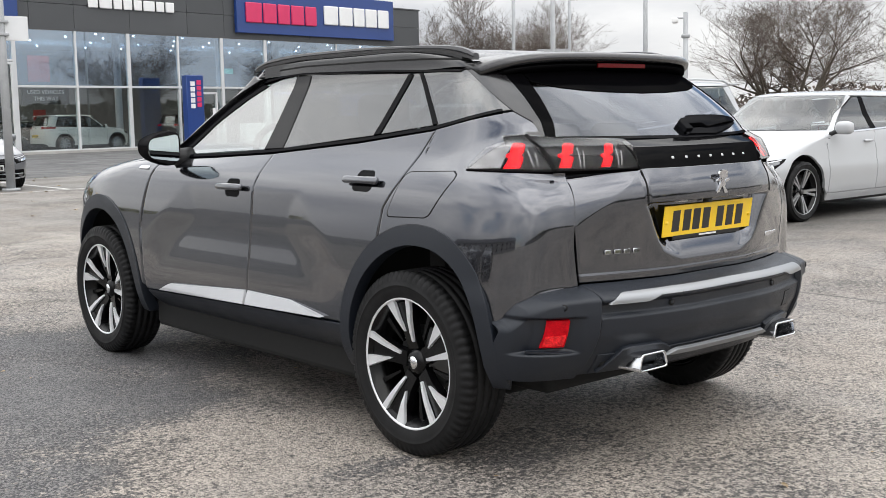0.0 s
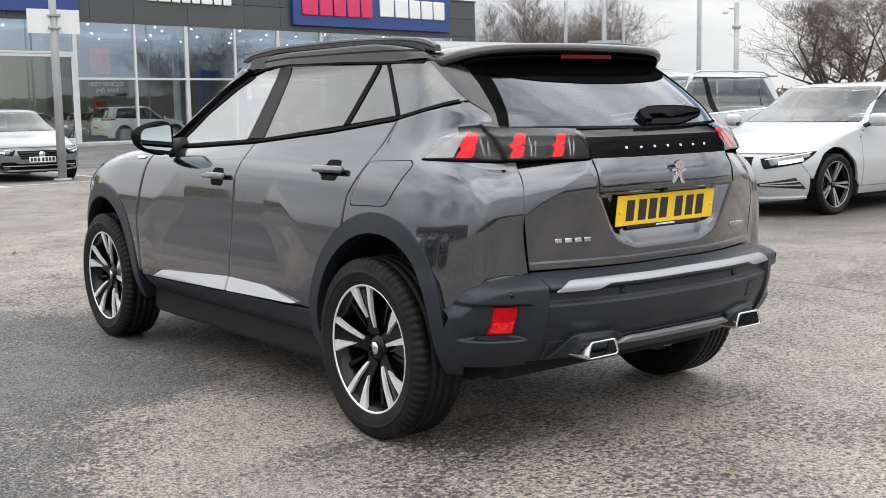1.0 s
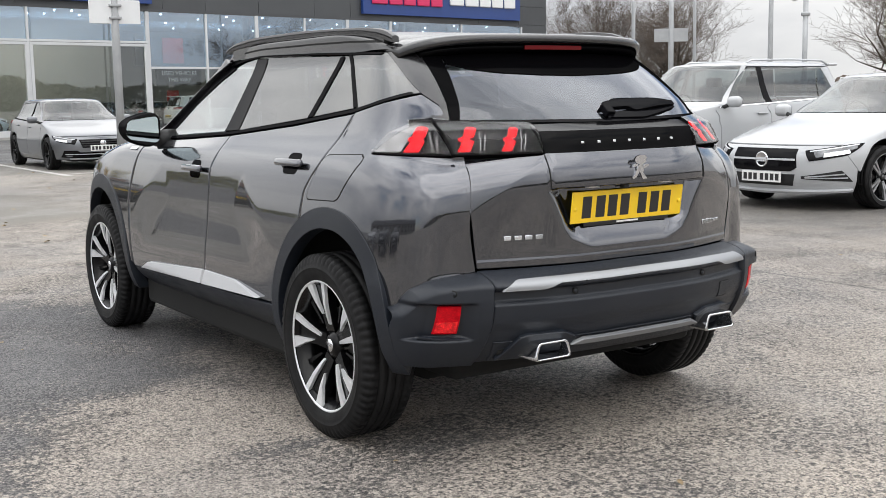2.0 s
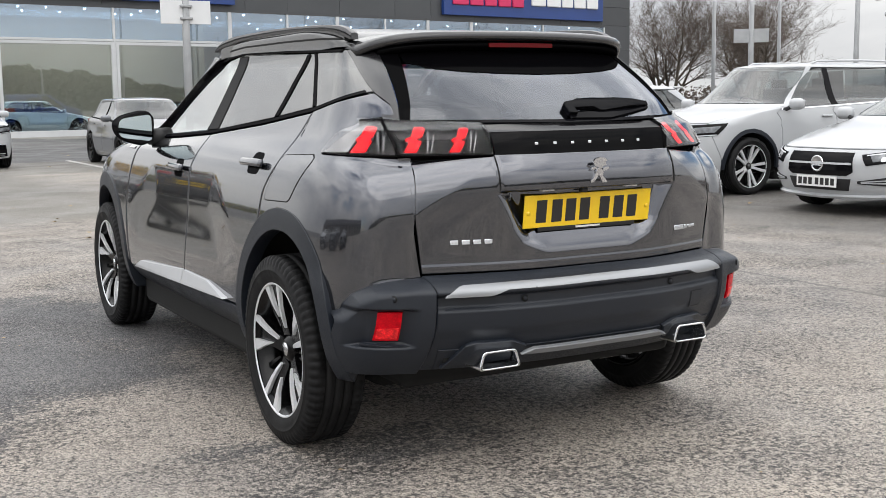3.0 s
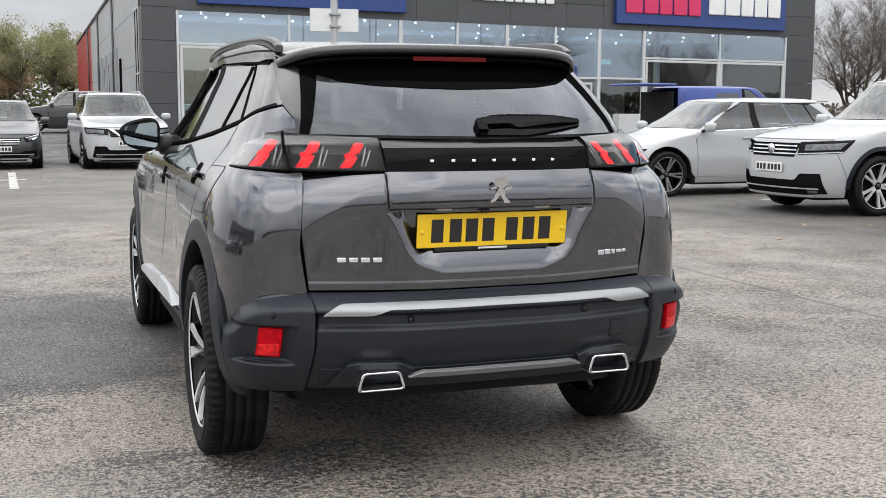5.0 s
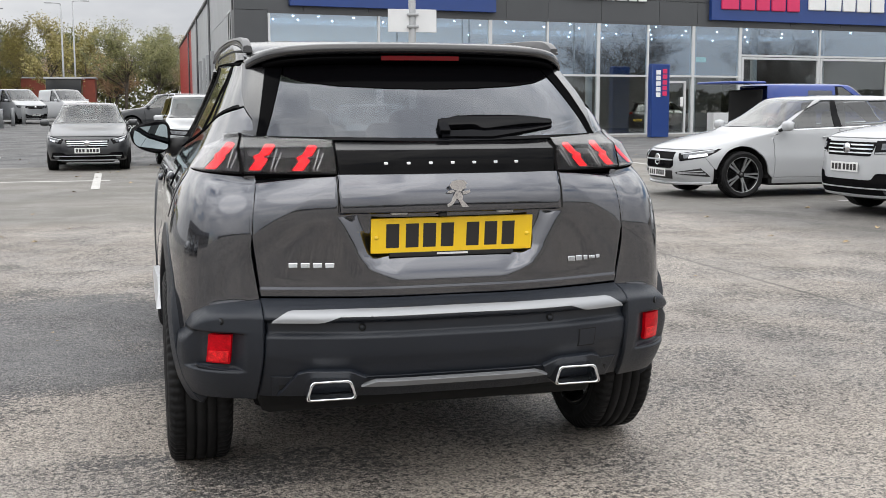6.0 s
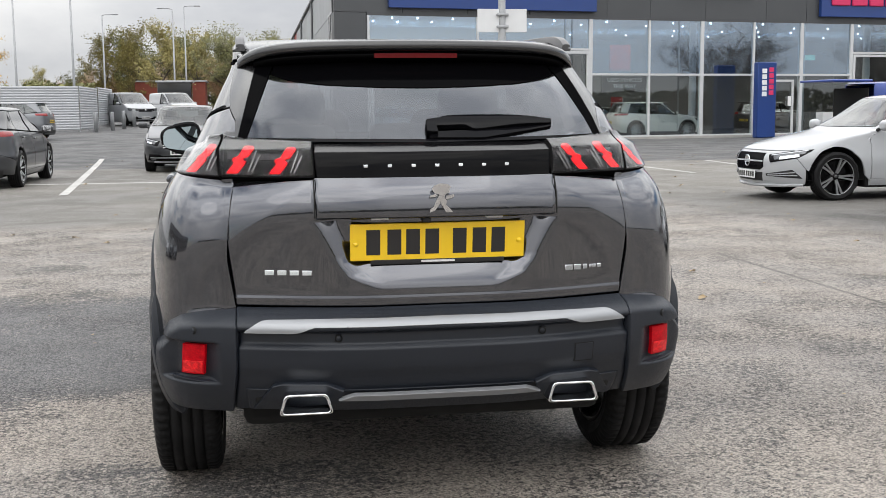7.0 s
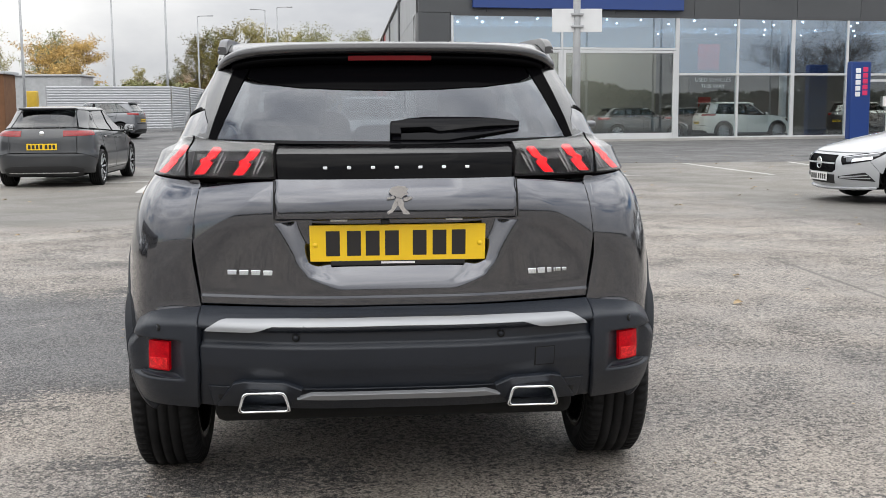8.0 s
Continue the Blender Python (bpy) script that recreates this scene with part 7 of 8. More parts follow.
for k, u in enumerate((5.0, 16.0, 27.0)):       # the ceiling spots' light, gathered bay by bay
    la = bpy.data.lights.new("ceiling_spots", "AREA")
    la.shape, la.size, la.size_y, la.energy, la.color = "RECTANGLE", 9.0, 3.6, 360.0, (1.0, 0.94, 0.85)
    lo = new("ceiling_spots", la)
    lo.matrix_world = site @ Matrix.Translation((u, 3.2 if k == 0 else 6.0, 5.10))
fbox("exit_sign", 21.7, 22.25, 1.2, 1.25, 3.55, 3.80, mat("green exit sign", (0.25, 0.75, 0.55), 0.5, emit=0.5), bld)


# sign boards with plain blocks for the letters
def sign_board(u0, u1, z0, z1, label):
    sb = part("sign_board", box((u1 - u0, 0.20, z1 - z0), ((u0 + u1) / 2, -0.12, (z0 + z1) / 2), 0.02), SIGN_BLUE)
    sb.matrix_basis = site
    return tagged(sb, label, "sign", "blue signs on the showroom")


def letters(parent, u, z, h, widths, material, gap=0.14, v=-0.26, depth=0.10):
    for w in widths:
        part("letter_block", box((w, depth, h), (u + w / 2, v, z + h / 2), 0.05, 2), material, parent, "plain letter-sized block")
        u += w + gap
    return u


board = sign_board(21.45, 32.65, 5.47, 7.62, "blue sign board with magenta and white letter blocks")
letters(board, 21.98, 5.98, 0.98, (1.02, 0.86, 0.80, 0.86, 0.78), SIGN_PINK, 0.10)
letters(board, 27.25, 6.10, 0.98, (1.02, 0.98, 0.82, 0.86, 0.86), SIGN_WHITE, 0.10)
board2 = sign_board(0.77, 10.03, 5.47, 7.62, "blue sign board on dark grey cladding")
letters(board2, 1.6, 6.60, 0.7, (0.6, 0.6, 0.6, 0.5, 0.6, 0.6, 0.6), SIGN_WHITE, 0.12)
name = empty("dealer_lettering", "white raised letter blocks on dark cladding", "sign")
name.matrix_basis = site
letters(name, 13.4, 6.20, 0.46, (0.48, 0.62, 0.42, 0.44, 0.42, 0.60, 0.42, 0.46), SIGN_WHITE, 0.09, v=-0.06, depth=0.08)
totem = part("totem_sign", box((0.95, 0.34, 3.30), (17.58, -1.6, 1.66), 0.03), SIGN_BLUE)
totem.matrix_basis = site
tagged(totem, "tall blue totem sign with pink and white blocks by the entrance", "sign")
for k, (w, ma, x) in enumerate(((1.0, SIGN_WHITE, 17.43), (1.0, SIGN_PINK, 17.78))):
    for q in range(5):
        part("letter_block", box((0.24, 0.02, 0.20), (x, -1.78, 2.98 - 0.25 * q + (0.0 if k else -0.05)), 0.008), ma, totem, "plain letter-sized block")
# interior displays
fbox("display_wall", 11.9, 14.9, 5.0, 5.2, 3.05, 4.45, mat("dark display panel", (0.03, 0.03, 0.035), 0.5), bld)
# unlit panel; emission added so its red carries through the glass
fbox("display_panel", 13.3, 14.4, 4.95, 5.0, 3.2, 4.4, mat("red display panel with added glow", (0.50, 0.006, 0.012), 0.5, emit=0.30), bld)
way = fbox("hanging_sign", 12.6, 15.0, 4.4, 4.5, 2.15, 2.95, mat("black hanging sign", (0.015, 0.015, 0.017), 0.5), bld)
for k, line in enumerate(("USED VEHICLES", "THIS WAY")):
    cu = bpy.data.curves.new("sign_text", "FONT")
    cu.body, cu.size, cu.extrude, cu.align_x = line, 0.27, 0.004, "CENTER"
    t = new("sign_text", cu)
    t.data.materials.append(SIGN_WHITE)
    t.parent = way
    t.location, t.rotation_euler = (13.8, 4.385, 2.62 - 0.30 * k), (radians(90), 0, 0)
fbox("red_banner", 12.9, 13.5, 4.0, 4.06, 0.5, 1.9, PANEL_RED, bld)
fbox("reception_desk", 21.2, 23.0, -0.9, -0.4, 0.1, 1.1, FRAME_WHITE, bld)
# cars inside the showroom
def inside(u, v):
    p = site @ Vector((u, v, 0))
    return (p.x, p.y)


deg = math.degrees(FTURN)
make_car("display_car", "pale crossover on show behind the glass", "suv", mat("champagne white paint", (0.66, 0.63, 0.58), 0.35, coat=1.0, vary=0.02), inside(13.0, 2.6), 90 - deg, "multi", "plain", group="cars in the showroom", clad=True)
make_car("display_car", "black car on show behind the glass", "hatch", BLACK_PAINT, inside(7.8, 2.4), 90 - deg, "multi", "plain", group="cars in the showroom")
make_car("display_car", "pale silver-blue hatchback on show behind the glass", "hatch", mat("pale silver blue paint", (0.40, 0.46, 0.50), 0.32, 0.3, coat=1.0, vary=0.03), inside(0.7, 1.9), 90 - deg, "twin", "plain", group="cars in the showroom")
make_car("display_car", "dark car on show behind the glass", "suv", DARK_PAINT, inside(21.5, 5.0), 60, "multi", "plain", group="cars in the showroom")
make_car("display_car", "dark car on show behind the glass", "hatch", BLACK_PAINT, inside(11.7, 4.4), 90 - deg, "multi", "plain", group="cars in the showroom")

# ---- posts, fence and bollards ----
GALV = mat("galvanised grey steel", (0.36, 0.37, 0.38), 0.5, 0.3, vary=0.12, scale=3.0, fine=0.1)
BOARD = mat("white sign back", (0.66, 0.67, 0.68), 0.5, vary=0.06, scale=2.0)
FENCE = mat("pale grey ribbed steel sheet", (0.44, 0.45, 0.47), 0.45, 0.1, vary=0.06, scale=0.7)


def lamp_post(x, y, h, r=0.07, arm=0.0, label="grey steel lamp post", z=None, turn=0.0):
    z0 = float(ground_z(x, y)) if z is None else z
    e = empty("lamp_post", label, "lamp post", "lamp posts", loc=(x, y, z0), turn=turn)
    part("pole", tube([(0, 0, 0), (0, 0, h * 0.3), (0, 0, h)], [r, r * 0.92, r * 0.6], 12), GALV, e)
    part("base_flange", tube([(0, 0, 0), (0, 0, 0.05)], r * 2.0, 12), GALV, e)
    if arm:
        part("arm", tube([(0, 0, h), (0.3 * arm, 0, h + 0.06), (arm, 0, h + 0.08)], r * 0.4, 8), GALV, e)
        part("lamp_head", smooth(box((0.55, 0.24, 0.10), (arm + 0.2, 0, h + 0.08), 0.04, 3)), GALV, e)
    return e


post = lamp_post(4.45, 18.7, 7.5, 0.085, label="grey steel post with a white sign board back")
for sx in (-1, 1):
    part("sign_back", box((0.44, 0.03, 0.46), (sx * 0.285, -0.02, 3.08), 0.006), BOARD, post, "white sign back")
part("sign_clamp", box((0.24, 0.20, 0.05), (0, 0, 3.20), 0.01), GALV, post)
part("sign_clamp", box((0.24, 0.20, 0.05), (0, 0, 2.96), 0.01), GALV, post)
lamp_post(-10.9, 65.2, 9.0, 0.08)
lamp_post(-7.2, 95.8, 9.2, 0.09, -1.2)
lamp_post(-6.8, 105.8, 10.3, 0.09, 1.0)
lamp_post(-13.5, 100.0, 9.0, 0.09, 0.9)
lamp_post(-19.5, 66.0, 10.0, 0.09)
lamp_post(-17.0, 80.0, 9.0, 0.09)
# right side: posts, board, camera post
p2 = lamp_post(22.4, 21.5, 7.5, 0.09, label="grey steel post with a sign board back")
for sx in (-1, 1):
    part("sign_back", box((0.44, 0.03, 0.40), (sx * 0.285, -0.02, 3.05), 0.006), GALV, p2, "grey sign back")
p2.rotation_euler = (0, 0, radians(-45))
lamp_post(24.7, 25.6, 9.0, 0.07)
lamp_post(31.0, 28.8, 9.5, 0.07)
lamp_post(27.6, 22.1, 9.0, 0.09)
cc = empty("camera_post", "grey post with a small security camera", "post", loc=(20.5, 15.0, float(ground_z(20.5, 15.0))), turn=radians(-50))
part("pole", tube([(0, 0, 0), (0, 0, 3.75)], 0.065, 12), GALV, cc)
part("bracket", tube([(0, 0, 3.6), (-0.25, 0, 3.62)], 0.02, 8), GALV, cc)
part("camera_head", smooth(box((0.16, 0.13, 0.15), (-0.27, 0, 3.55), 0.05, 4)), SIGN_WHITE, cc)
part("camera_box", smooth(box((0.22, 0.16, 0.10), (0.0, 0, 3.15), 0.03, 3)), GALV, cc)


def fence_run(p, q, h, ribs, label):
    e = empty("hoarding_fence", label, "fence", "white fence runs")
    d = Vector((q[0] - p[0], q[1] - p[1], 0))
    L = d.length
    d.normalize()
    n = Vector((d.y, -d.x, 0))
    z0 = float(ground_z(*p))
    verts, faces = [], []
    k = ribs * 4
    for i in range(k + 1):
        z = 0.12 + (h - 0.12) * i / k
        o = (0.0, 0.018, 0.026, 0.018)[i % 4]
        for s in (0, L):
            v = Vector((p[0], p[1], z0)) + d * s + n * o
            verts.append((v.x, v.y, z0 + z))
    faces = [(2 * i, 2 * i + 1, 2 * i + 3, 2 * i + 2) for i in range(k)]
    me = mesh_of("sheet", verts, faces, False)
    ob = part("sheet", me, FENCE, e)
    so = ob.modifiers.new("thick", "SOLIDIFY")
    so.thickness = 0.012
    for s in np.arange(0, L + 0.1, 3.0):
        v = Vector((p[0], p[1], z0)) + d * s - n * 0.06
        part("fence_post", box((0.08, 0.08, h), (v.x, v.y, z0 + h / 2), 0.006), GALV, e)
    return e


fence_run((-15.0, 53.6), (-9.25, 55.3), 2.30, 17, "pale grey ribbed sheet fence")
fence_run((-9.2, 55.35), (-9.15, 61.4), 2.30, 17, "pale grey ribbed sheet fence")
fence_run((-9.1, 61.45), (-9.05, 67.4), 2.25, 17, "pale grey ribbed sheet fence")
for x, y in ((-8.35, 54.6), (-7.9, 57.5), (-7.6, 60.0), (-7.3, 62.5)):
    bo = part("bollard", tube([(0, 0, 0), (0, 0, 0.92), (0, 0, 0.98)], [0.10, 0.10, 0.085], 16), GALV)
    bo.location = (x, y, float(ground_z(x, y)))
    tagged(bo, "grey steel bollard by the fence", "bollard", "bollards")


# ---- trees ----
BARK = mat("grey brown bark", (0.085, 0.07, 0.055), 0.9, vary=0.2, scale=2.0, fine=0.25, fscale=30.0, bump=0.5, bscale=40.0)
TWIG = mat("dark brown twigs", (0.105, 0.082, 0.066), 0.9, vary=0.2, scale=1.0)


def leaf_mat(name, base):
    m = mat(name, base, 0.65)
    t = m.node_tree
    g = t.nodes.new("ShaderNodeNewGeometry")
    r = t.nodes.new("ShaderNodeMapRange")
    r.inputs["To Min"].default_value, r.inputs["To Max"].default_value = 0.55, 1.5
    t.links.new(g.outputs["Random Per Island"], r.inputs[0])
    x = t.nodes.new("ShaderNodeVectorMath")
    x.operation = "SCALE"
    x.inputs[0].default_value = base
    t.links.new(r.outputs[0], x.inputs["Scale"])
    t.links.new(x.outputs[0], t.nodes["Principled BSDF"].inputs["Base Color"])
    return m


LEAF_OLIVE = leaf_mat("olive autumn leaves", (0.26, 0.225, 0.075))
LEAF_GREEN = leaf_mat("dull green leaves", (0.165, 0.165, 0.06))
LEAF_GOLD = leaf_mat("golden autumn leaves", (0.44, 0.29, 0.09))
LEAF_BROWN = leaf_mat("brown autumn leaves", (0.26, 0.16, 0.08))
# leaf colour darkened to hold the shade inside a wood
WOOD_SHADED = leaf_mat("wood leaves darkened as if in shade", (0.045, 0.045, 0.022))
LEAF_PALE = leaf_mat("pale brown leaves", (0.34, 0.25, 0.16))


def stick(verts, faces, p, q, r0, r1, sides):
    d = (q - p)
    if d.length < 1e-6:
        return
    d.normalize()
    a = d.orthogonal().normalized()
    b_ = d.cross(a)
    i = len(verts)
    for pt, r in ((p, r0), (q, r1)):
        for k in range(sides):
            t = 2 * math.pi * k / sides
            verts.append(tuple(pt + (a * math.cos(t) + b_ * math.sin(t)) * r))
    for k in range(sides):
        faces.append((i + k, i + (k + 1) % sides, i + sides + (k + 1) % sides, i + sides + k))


def grow(rng, height, levels, spread, stems=1, lean=0.15, first=0.25):
    """Branch segments of a tree: lists of (from, to, radius, radius, level)."""
    segs = []

    def limb(p, d, length, r, level):
        n = (4, 4, 3, 3, 2, 2)[level]
        q = p
        for k in range(n):
            d = (d + Vector((rng.uniform(-1, 1), rng.uniform(-1, 1), rng.uniform(-0.4, 0.9))) * 0.13).normalized()
            e = q + d * (length / n)
            r1 = r * (1 - 0.75 * (k + 1) / n)
            segs.append((q, e, r * (1 - 0.75 * k / n), max(r1, 0.004), level))
            if level < levels and (k > 0 or level > 0):
                for _ in range(2):
                    side = Vector((rng.uniform(-1, 1), rng.uniform(-1, 1), rng.uniform(-0.25, 0.6))).normalized()
                    nd = (d * (1 - spread) + side * spread).normalized()
                    limb(e, nd, length * rng.uniform(0.42, 0.68), max(r1 * 0.75, 0.006), level + 1)
            q = e

    for s in range(stems):
        a = 2 * math.pi * s / max(stems, 1) + rng.uniform(0, 1)
        d = Vector((math.cos(a) * lean * (stems > 1), math.sin(a) * lean * (stems > 1), 1)).normalized()
        limb(Vector((math.cos(a) * 0.15 * (stems > 1), math.sin(a) * 0.15 * (stems > 1), 0)), d, height * (0.62 if stems == 1 else 0.55), height * 0.016, 0)
    top = max(q.z for _, q, *_ in segs)
    k = height / top
    return [(p * k, q * k, r0, r1, lv) for p, q, r0, r1, lv in segs]


def tree(seed, name, label, height, levels=4, spread=0.55, stems=1, leaf=None, count=0, size=0.22, lean=0.15):
    rng = random.Random(seed)
    segs = grow(rng, height, levels, spread, stems, lean)
    e = empty(name, label, "tree", "trees")
    for lo, hi, pname, sides, ma in ((0, 1, "trunk", 8, BARK), (2, levels, "crown", 3, TWIG)):
        vs, fs = [], []
        for p, q, r0, r1, lv in segs:
            if lo <= lv <= hi:
                stick(vs, fs, p, q, r0, r1, sides)
        if vs:
            part(pname, mesh_of(pname, vs, fs), ma, e)
    if leaf is not None:
        ends = [s[1] for s in segs if s[4] >= max(1, levels - 1)]
        vs, fs = [], []
        for _ in range(count):
            c = ends[rng.randrange(len(ends))] + Vector((rng.gauss(0, 1), rng.gauss(0, 1), rng.gauss(0, 0.8))) * size * 1.5
            u = Vector((rng.uniform(-1, 1), rng.uniform(-1, 1), rng.uniform(-1, 1))).normalized()
            w = u.orthogonal().normalized()
            s = size * rng.uniform(0.5, 1.1)
            i = len(vs)
            vs += [tuple(c - u * s), tuple(c + w * s * 0.5 + Vector((0, 0, 0.1 * s))), tuple(c + u * s), tuple(c - w * s * 0.5)]
            fs.append((i, i + 1, i + 2, i + 3))
        part("leaves", mesh_of("leaves", vs, fs, False), leaf, e)
    return e


def put(ob, x, y, turn=0.0, scale=1.0, z=None):
    z = float(ground_z(x, y)) - 0.05 if z is None else z
    return Matrix.Translation((x, y, z)) @ Matrix.Rotation(turn, 4, "Z")


bare_a = tree(3, "bare_tree", "bare winter tree with fine upright twigs", 10.5, 5, 0.42)
bare_a.matrix_basis = put(bare_a, 46.5, 53.0)
bare_b = tree(8, "bare_tree", "bare spreading winter tree with dense twigs", 9.0, 4, 0.60, 4, lean=0.35)
bare_b.matrix_basis = put(bare_b, 46.6, 46.2)
bare_c = tree(12, "bare_tree", "large bare many-stemmed tree behind the cars", 8.6, 4, 0.62, 6, lean=0.5)
bare_c.matrix_basis = put(bare_c, 38.9, 23.6)
copy_thing(bare_c, put(bare_c, 56.0, 24.0, 2.4))
copy_thing(bare_b, put(bare_b, 51.0, 50.5, 1.9))
copy_thing(bare_b, put(bare_b, 49.0, 56.5, 4.1))

olive = tree(21, "autumn_tree", "tree with thin olive autumn leaves", 10.0, 3, 0.5, 1, LEAF_OLIVE, 6400, 0.125)
olive.matrix_basis = put(olive, -9.5, 112.0)
green = tree(22, "autumn_tree", "bushy dull green tree at the car park's edge", 10.0, 3, 0.6, 2, LEAF_GREEN, 9500, 0.135)
green.matrix_basis = put(green, 1.0, 128.0)
gold = tree(23, "autumn_tree", "tree with golden autumn leaves", 8.2, 3, 0.58, 1, LEAF_GOLD, 5600, 0.115)
gold.matrix_basis = put(gold, -25.5, 104.0)
brown = tree(24, "autumn_tree", "tree with brown and pale autumn leaves", 7.0, 3, 0.55, 2, LEAF_BROWN, 4800, 0.12)
brown.matrix_basis = put(brown, -4.0, 124.0)
pale = tree(25, "autumn_tree", "half bare tree with pale brown leaves", 9.5, 3, 0.5, 1, LEAF_PALE, 4800, 0.115)
pale.matrix_basis = put(pale, 3.5, 132.0)
for ob, x, y, a in ((green, -2.5, 118.0, 1.0), (olive, -6.2, 126.0, 2.0), (green, -14.5, 130.0, 3.0), (olive, -17.2, 128.0, 4.0), (gold, -29.0, 108.0, 2.2), (green, -33.0, 128.0, 0.5), (olive, -38.0, 120.0, 0.9), (olive, 5.5, 120.0, 5.0), (green, -7.5, 132.0, 2.6), (olive, -12.5, 116.0, 3.6), (pale, -10.5, 135.0, 0.7), (green, -12.0, 141.0, 5.2), (olive, -3.8, 136.0, 1.6), (green, 3.0, 140.0, 2.3), (brown, -15.8, 138.0, 3.3), (brown, -27.0, 190.0, 2.9), (brown, -36.0, 205.0, 0.4), (green, -34.0, 225.0, 4.4), (olive, -42.0, 230.0, 1.9), (pale, -30.0, 215.0, 1.0), (brown, -22.0, 185.0, 5.0)):
    copy_thing(ob, put(ob, x, y, a))
# wood behind the lane, which the showroom glass mirrors
for k in range(12):
    ob = (olive, green, brown, green, pale)[k % 5]
    copy_thing(ob, put(ob, -100 + 15 * k + (k * 37 % 7), -112 - (k * 53 % 17), k * 1.1))


def bushes(name, label, pts, material, seed, n, size):
    rng = random.Random(seed)
    vs, fs = [], []
    for _ in range(n):
        k = rng.random() * (len(pts) - 1)
        a, b_ = pts[int(k)], pts[int(k) + 1]
        t = k - int(k)
        h = a[2] + (b_[2] - a[2]) * t
        x, y = a[0] + (b_[0] - a[0]) * t, a[1] + (b_[1] - a[1]) * t
        z = h * rng.random() ** 0.8 * (0.75 + 0.25 * noise.noise((x * 0.4, y * 0.4, 0)))
        c = Vector((x + rng.gauss(0, 0.8), y + rng.gauss(0, 0.8), float(ground_z(x, y)) + z))
        u = Vector((rng.uniform(-1, 1), rng.uniform(-1, 1), rng.uniform(-1, 1))).normalized()
        w = u.orthogonal().normalized()
        s = size * rng.uniform(0.5, 1.2)
        i = len(vs)
        vs += [tuple(c - u * s), tuple(c + w * s * 0.6), tuple(c + u * s), tuple(c - w * s * 0.6)]
        fs.append((i, i + 1, i + 2, i + 3))
    ob = part(name, mesh_of(name, vs, fs, False), material)
    tagged(ob, label, "hedge", kind="stuff")


bushes("hedge", "dark brown winter hedge behind the white cars", [(36, 30, 2.2), (41, 21, 2.8), (46, 12, 2.8), (50, 4, 2.5)], TWIG, 5, 9000, 0.14)
bushes("hedge", "low brown scrub behind the trees", [(44, 58, 2.4), (52, 48, 2.4), (54, 36, 2.4)], TWIG, 6, 6000, 0.16)
bushes("hedge", "green and olive scrub along the far edge", [(-60, 118, 3.5), (-30, 140, 5.0), (-12, 142, 6.5), (12, 138, 7.0)], LEAF_GREEN, 7, 15000, 0.32)
# last belt: shade put into its leaves, only mirrored in the showroom glass
bushes("hedge", "hedge behind the lane, coloured dark as if in shade", [(-140, -118, 8.0), (-40, -122, 9.0), (40, -122, 10.0), (85, -120, 11.0), (120, -118, 6.0), (300, -60, 6.5)], WOOD_SHADED, 9, 30000, 0.8)

# far sheds and bins by the fence
SHED_RED = mat("rust red shed wall", (0.22, 0.05, 0.03), 0.7, vary=0.1)
SHED_GREY = mat("pale shed wall", (0.42, 0.43, 0.44), 0.7, vary=0.1)
BROWN_WOOD = mat("brown timber boards", (0.16, 0.075, 0.035), 0.8, vary=0.15, scale=3.0)
SKIP_YELLOW = mat("yellow plastic", (0.55, 0.36, 0.03), 0.5, vary=0.08)
BIN_GREEN = mat("dark green plastic", (0.02, 0.10, 0.05), 0.5, vary=0.08)


def shed(name, label, x, y, sx, sy, h, wall, category="shed"):
    z = float(ground_z(x, y))
    e = empty(name, label, category, loc=(x, y, z))
    part("wall", box((sx, sy, h), (0, 0, h / 2), 0.03), wall, e)
    part("roof", box((sx + 0.3, sy + 0.3, 0.15), (0, 0, h + 0.075), 0.03), SHED_GREY, e)
    return e


shed("far_shed", "rust red shed among trees", -9.0, 118.0, 7.0, 5.0, 3.6, SHED_RED)
shed("far_shed", "pale flat-roofed shed beyond the fence", -27.0, 96.0, 9.0, 5.0, 3.6, SHED_GREY)
shed("far_shed", "dark fenced store beside lamp posts", -6.8, 90.0, 2.6, 2.6, 2.9, DARK_PAINT)
shed("timber_store", "brown timber store beside the fence", -17.6, 55.0, 0.9, 2.0, 2.9, BROWN_WOOD)
bb = part("wheeled_bin", smooth(box((0.7, 0.7, 1.1), (0, 0, 0.55), 0.05, 3)), BIN_GREEN)
bb.location = (-16.6, 57.0, float(ground_z(-16.6, 57.0)))
tagged(bb, "dark green wheeled bin by the fence", "bin")
bb = part("storage_box", smooth(box((0.5, 0.6, 2.1), (0, 0, 1.05), 0.05, 3)), SKIP_YELLOW)
bb.location = (-17.0, 58.5, float(ground_z(-17.0, 58.5)))
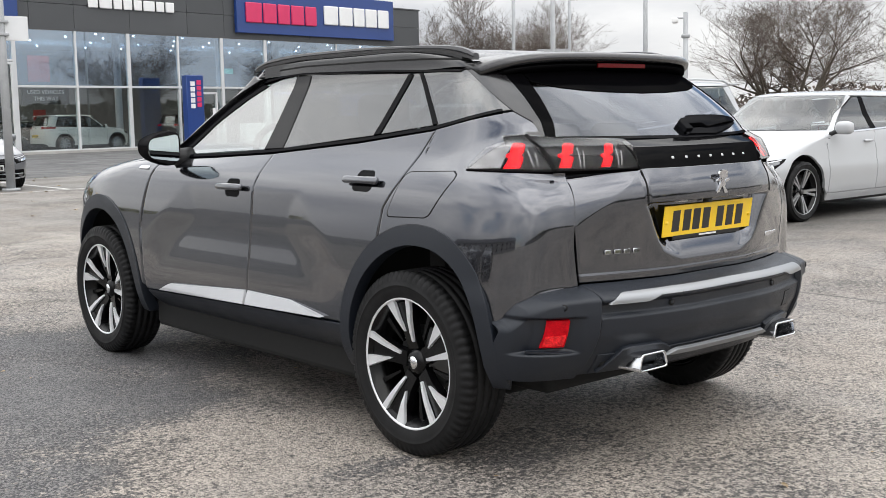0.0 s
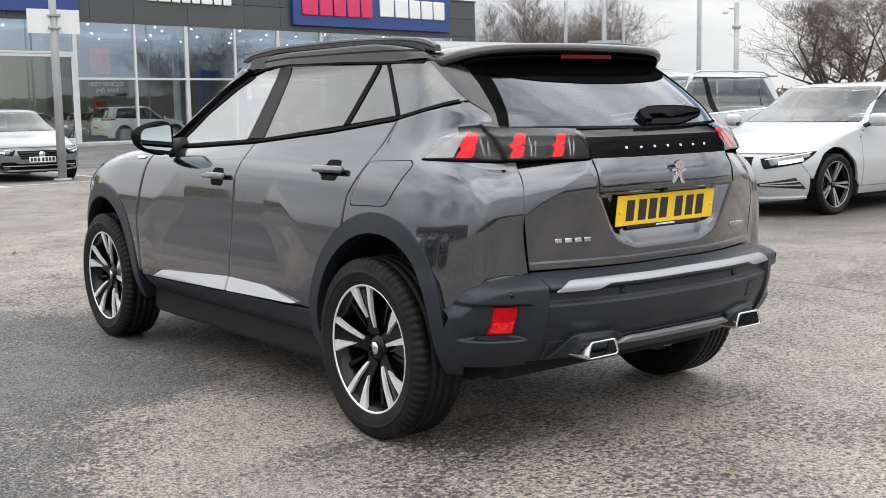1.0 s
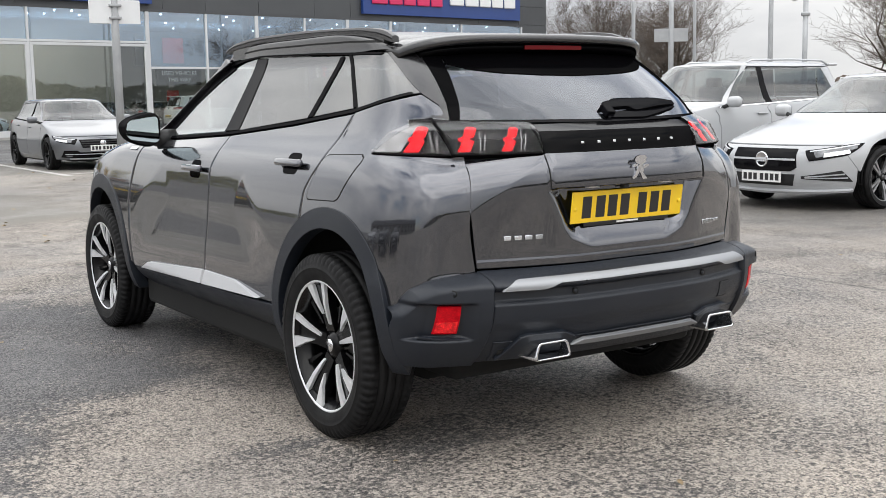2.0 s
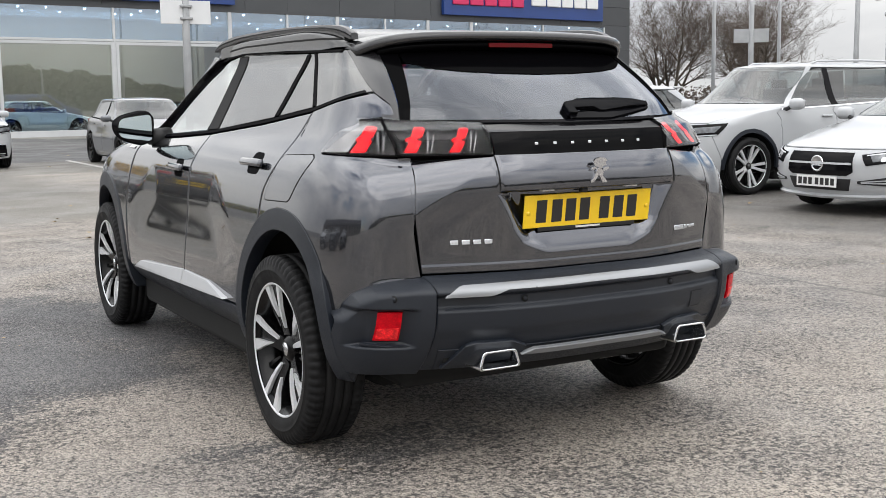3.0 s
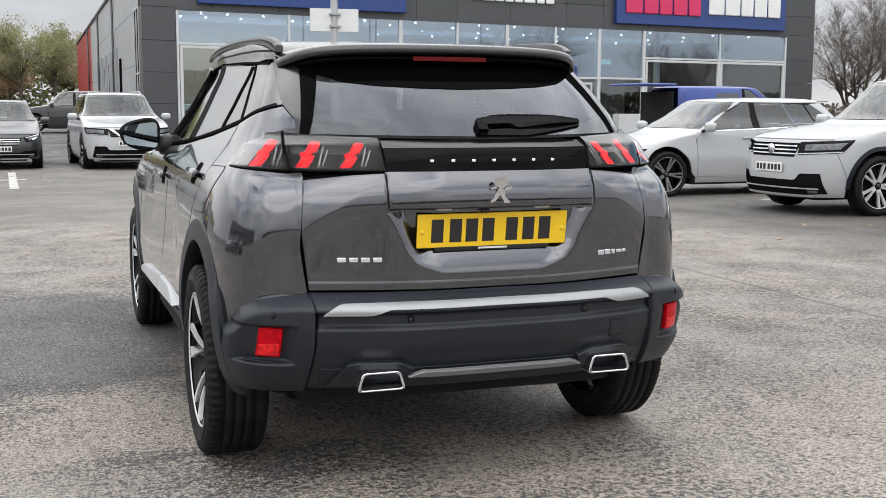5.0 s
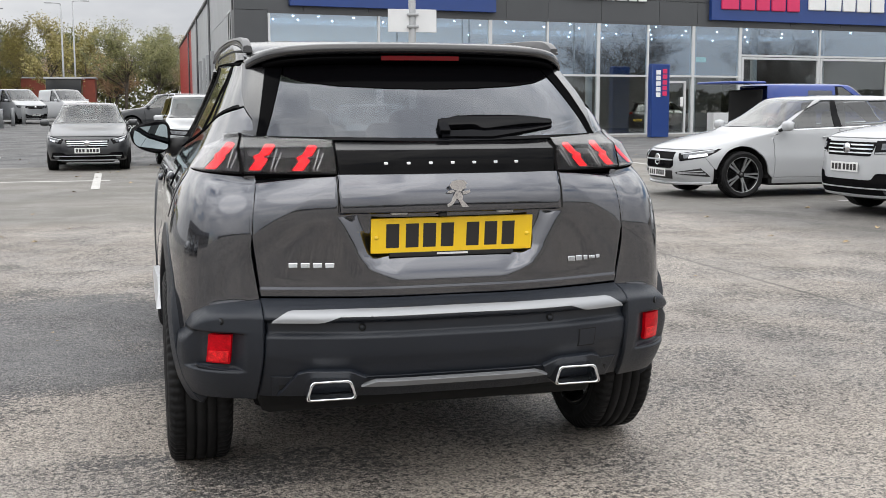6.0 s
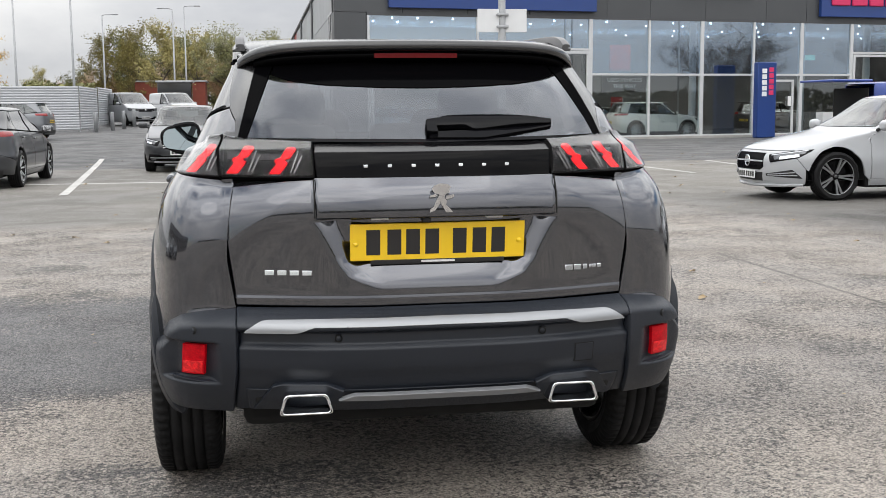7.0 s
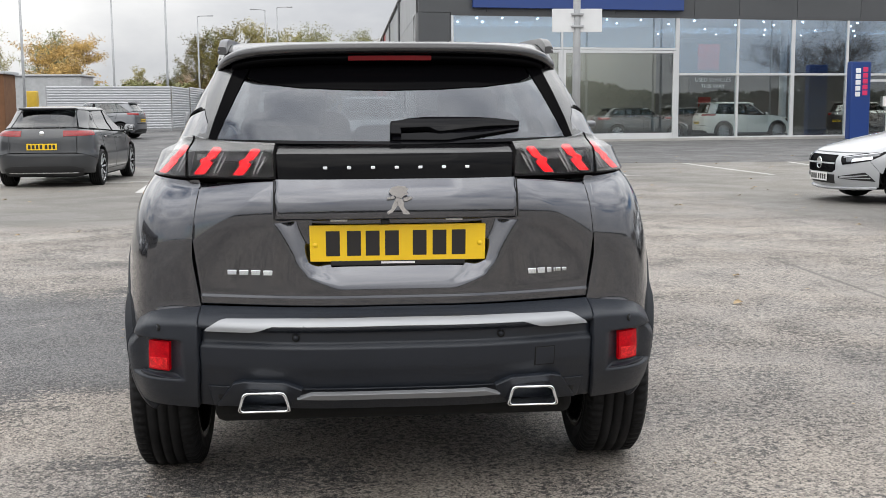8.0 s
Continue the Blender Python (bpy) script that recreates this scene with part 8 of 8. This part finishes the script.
tagged(bb, "tall yellow plastic box by the fence", "box")

# low terrace across the lane, which the car's side mirrors
TERRACE = mat("grey rendered terrace wall", (0.22, 0.21, 0.20), 0.8, vary=0.12, scale=0.6)
TILE = mat("dark roof tile", (0.05, 0.048, 0.05), 0.8, vary=0.15, scale=1.5)
ter = empty("terrace_building", "low grey rendered terrace with dark roof", "building", loc=(-58, 10, 0))
part("wall", box((8, 60, 5.2), (0, 0, 2.6), 0.04), TERRACE, ter)
part("roof", prism([(-4.4, 5.2), (4.4, 5.2), (0, 8.0)], 60.6), TILE, ter).location = (0, 30.3, 0)
for k in range(12):
    for z in (1.5, 3.9):
        w = part("window", box((0.10, 1.5, 1.2), (4.02, -27 + 4.8 * k, z), 0.02), GLOSS_BLACK, ter, "dark window")
        part("sill", box((0.16, 1.7, 0.08), (4.08, -27 + 4.8 * k, z - 0.66), 0.01), SHED_GREY, w)

# fallen leaves
rng = random.Random(4)
LITTER = leaf_mat("fallen dry leaves", (0.30, 0.22, 0.12))
vs, fs = [], []


def litter(x, y, s, a):
    z = float(ground_z(x, y)) + 0.004
    c, d = math.cos(a), math.sin(a)
    i = len(vs)
    for u, w, q in ((-1, 0, 0.0), (-0.3, -0.5, 0.006), (0.5, -0.4, 0.012), (1, 0, 0.004), (0.5, 0.4, 0.016), (-0.3, 0.5, 0.010)):
        vs.append((x + s * (u * c - w * d), y + s * (u * d + w * c), z + q * s / 0.03))
    fs.append(tuple(range(i, i + 6)))


litter(2.32, 2.92, 0.045, 0.5)
litter(-0.19, -1.14, 0.022, 1.2)
for _ in range(260):
    litter(rng.uniform(-9, 14), 4 + 24 * rng.random() ** 0.8, rng.uniform(0.02, 0.05), rng.uniform(0, 6.3))
for _ in range(60):
    litter(rng.uniform(-5, 7), rng.uniform(-2.5, 5), rng.uniform(0.006, 0.016), rng.uniform(0, 6.3))
tagged(part("fallen_leaves", mesh_of("fallen_leaves", vs, fs, False), LITTER), "scattered dry brown leaves on tarmac", "leaves", kind="stuff")
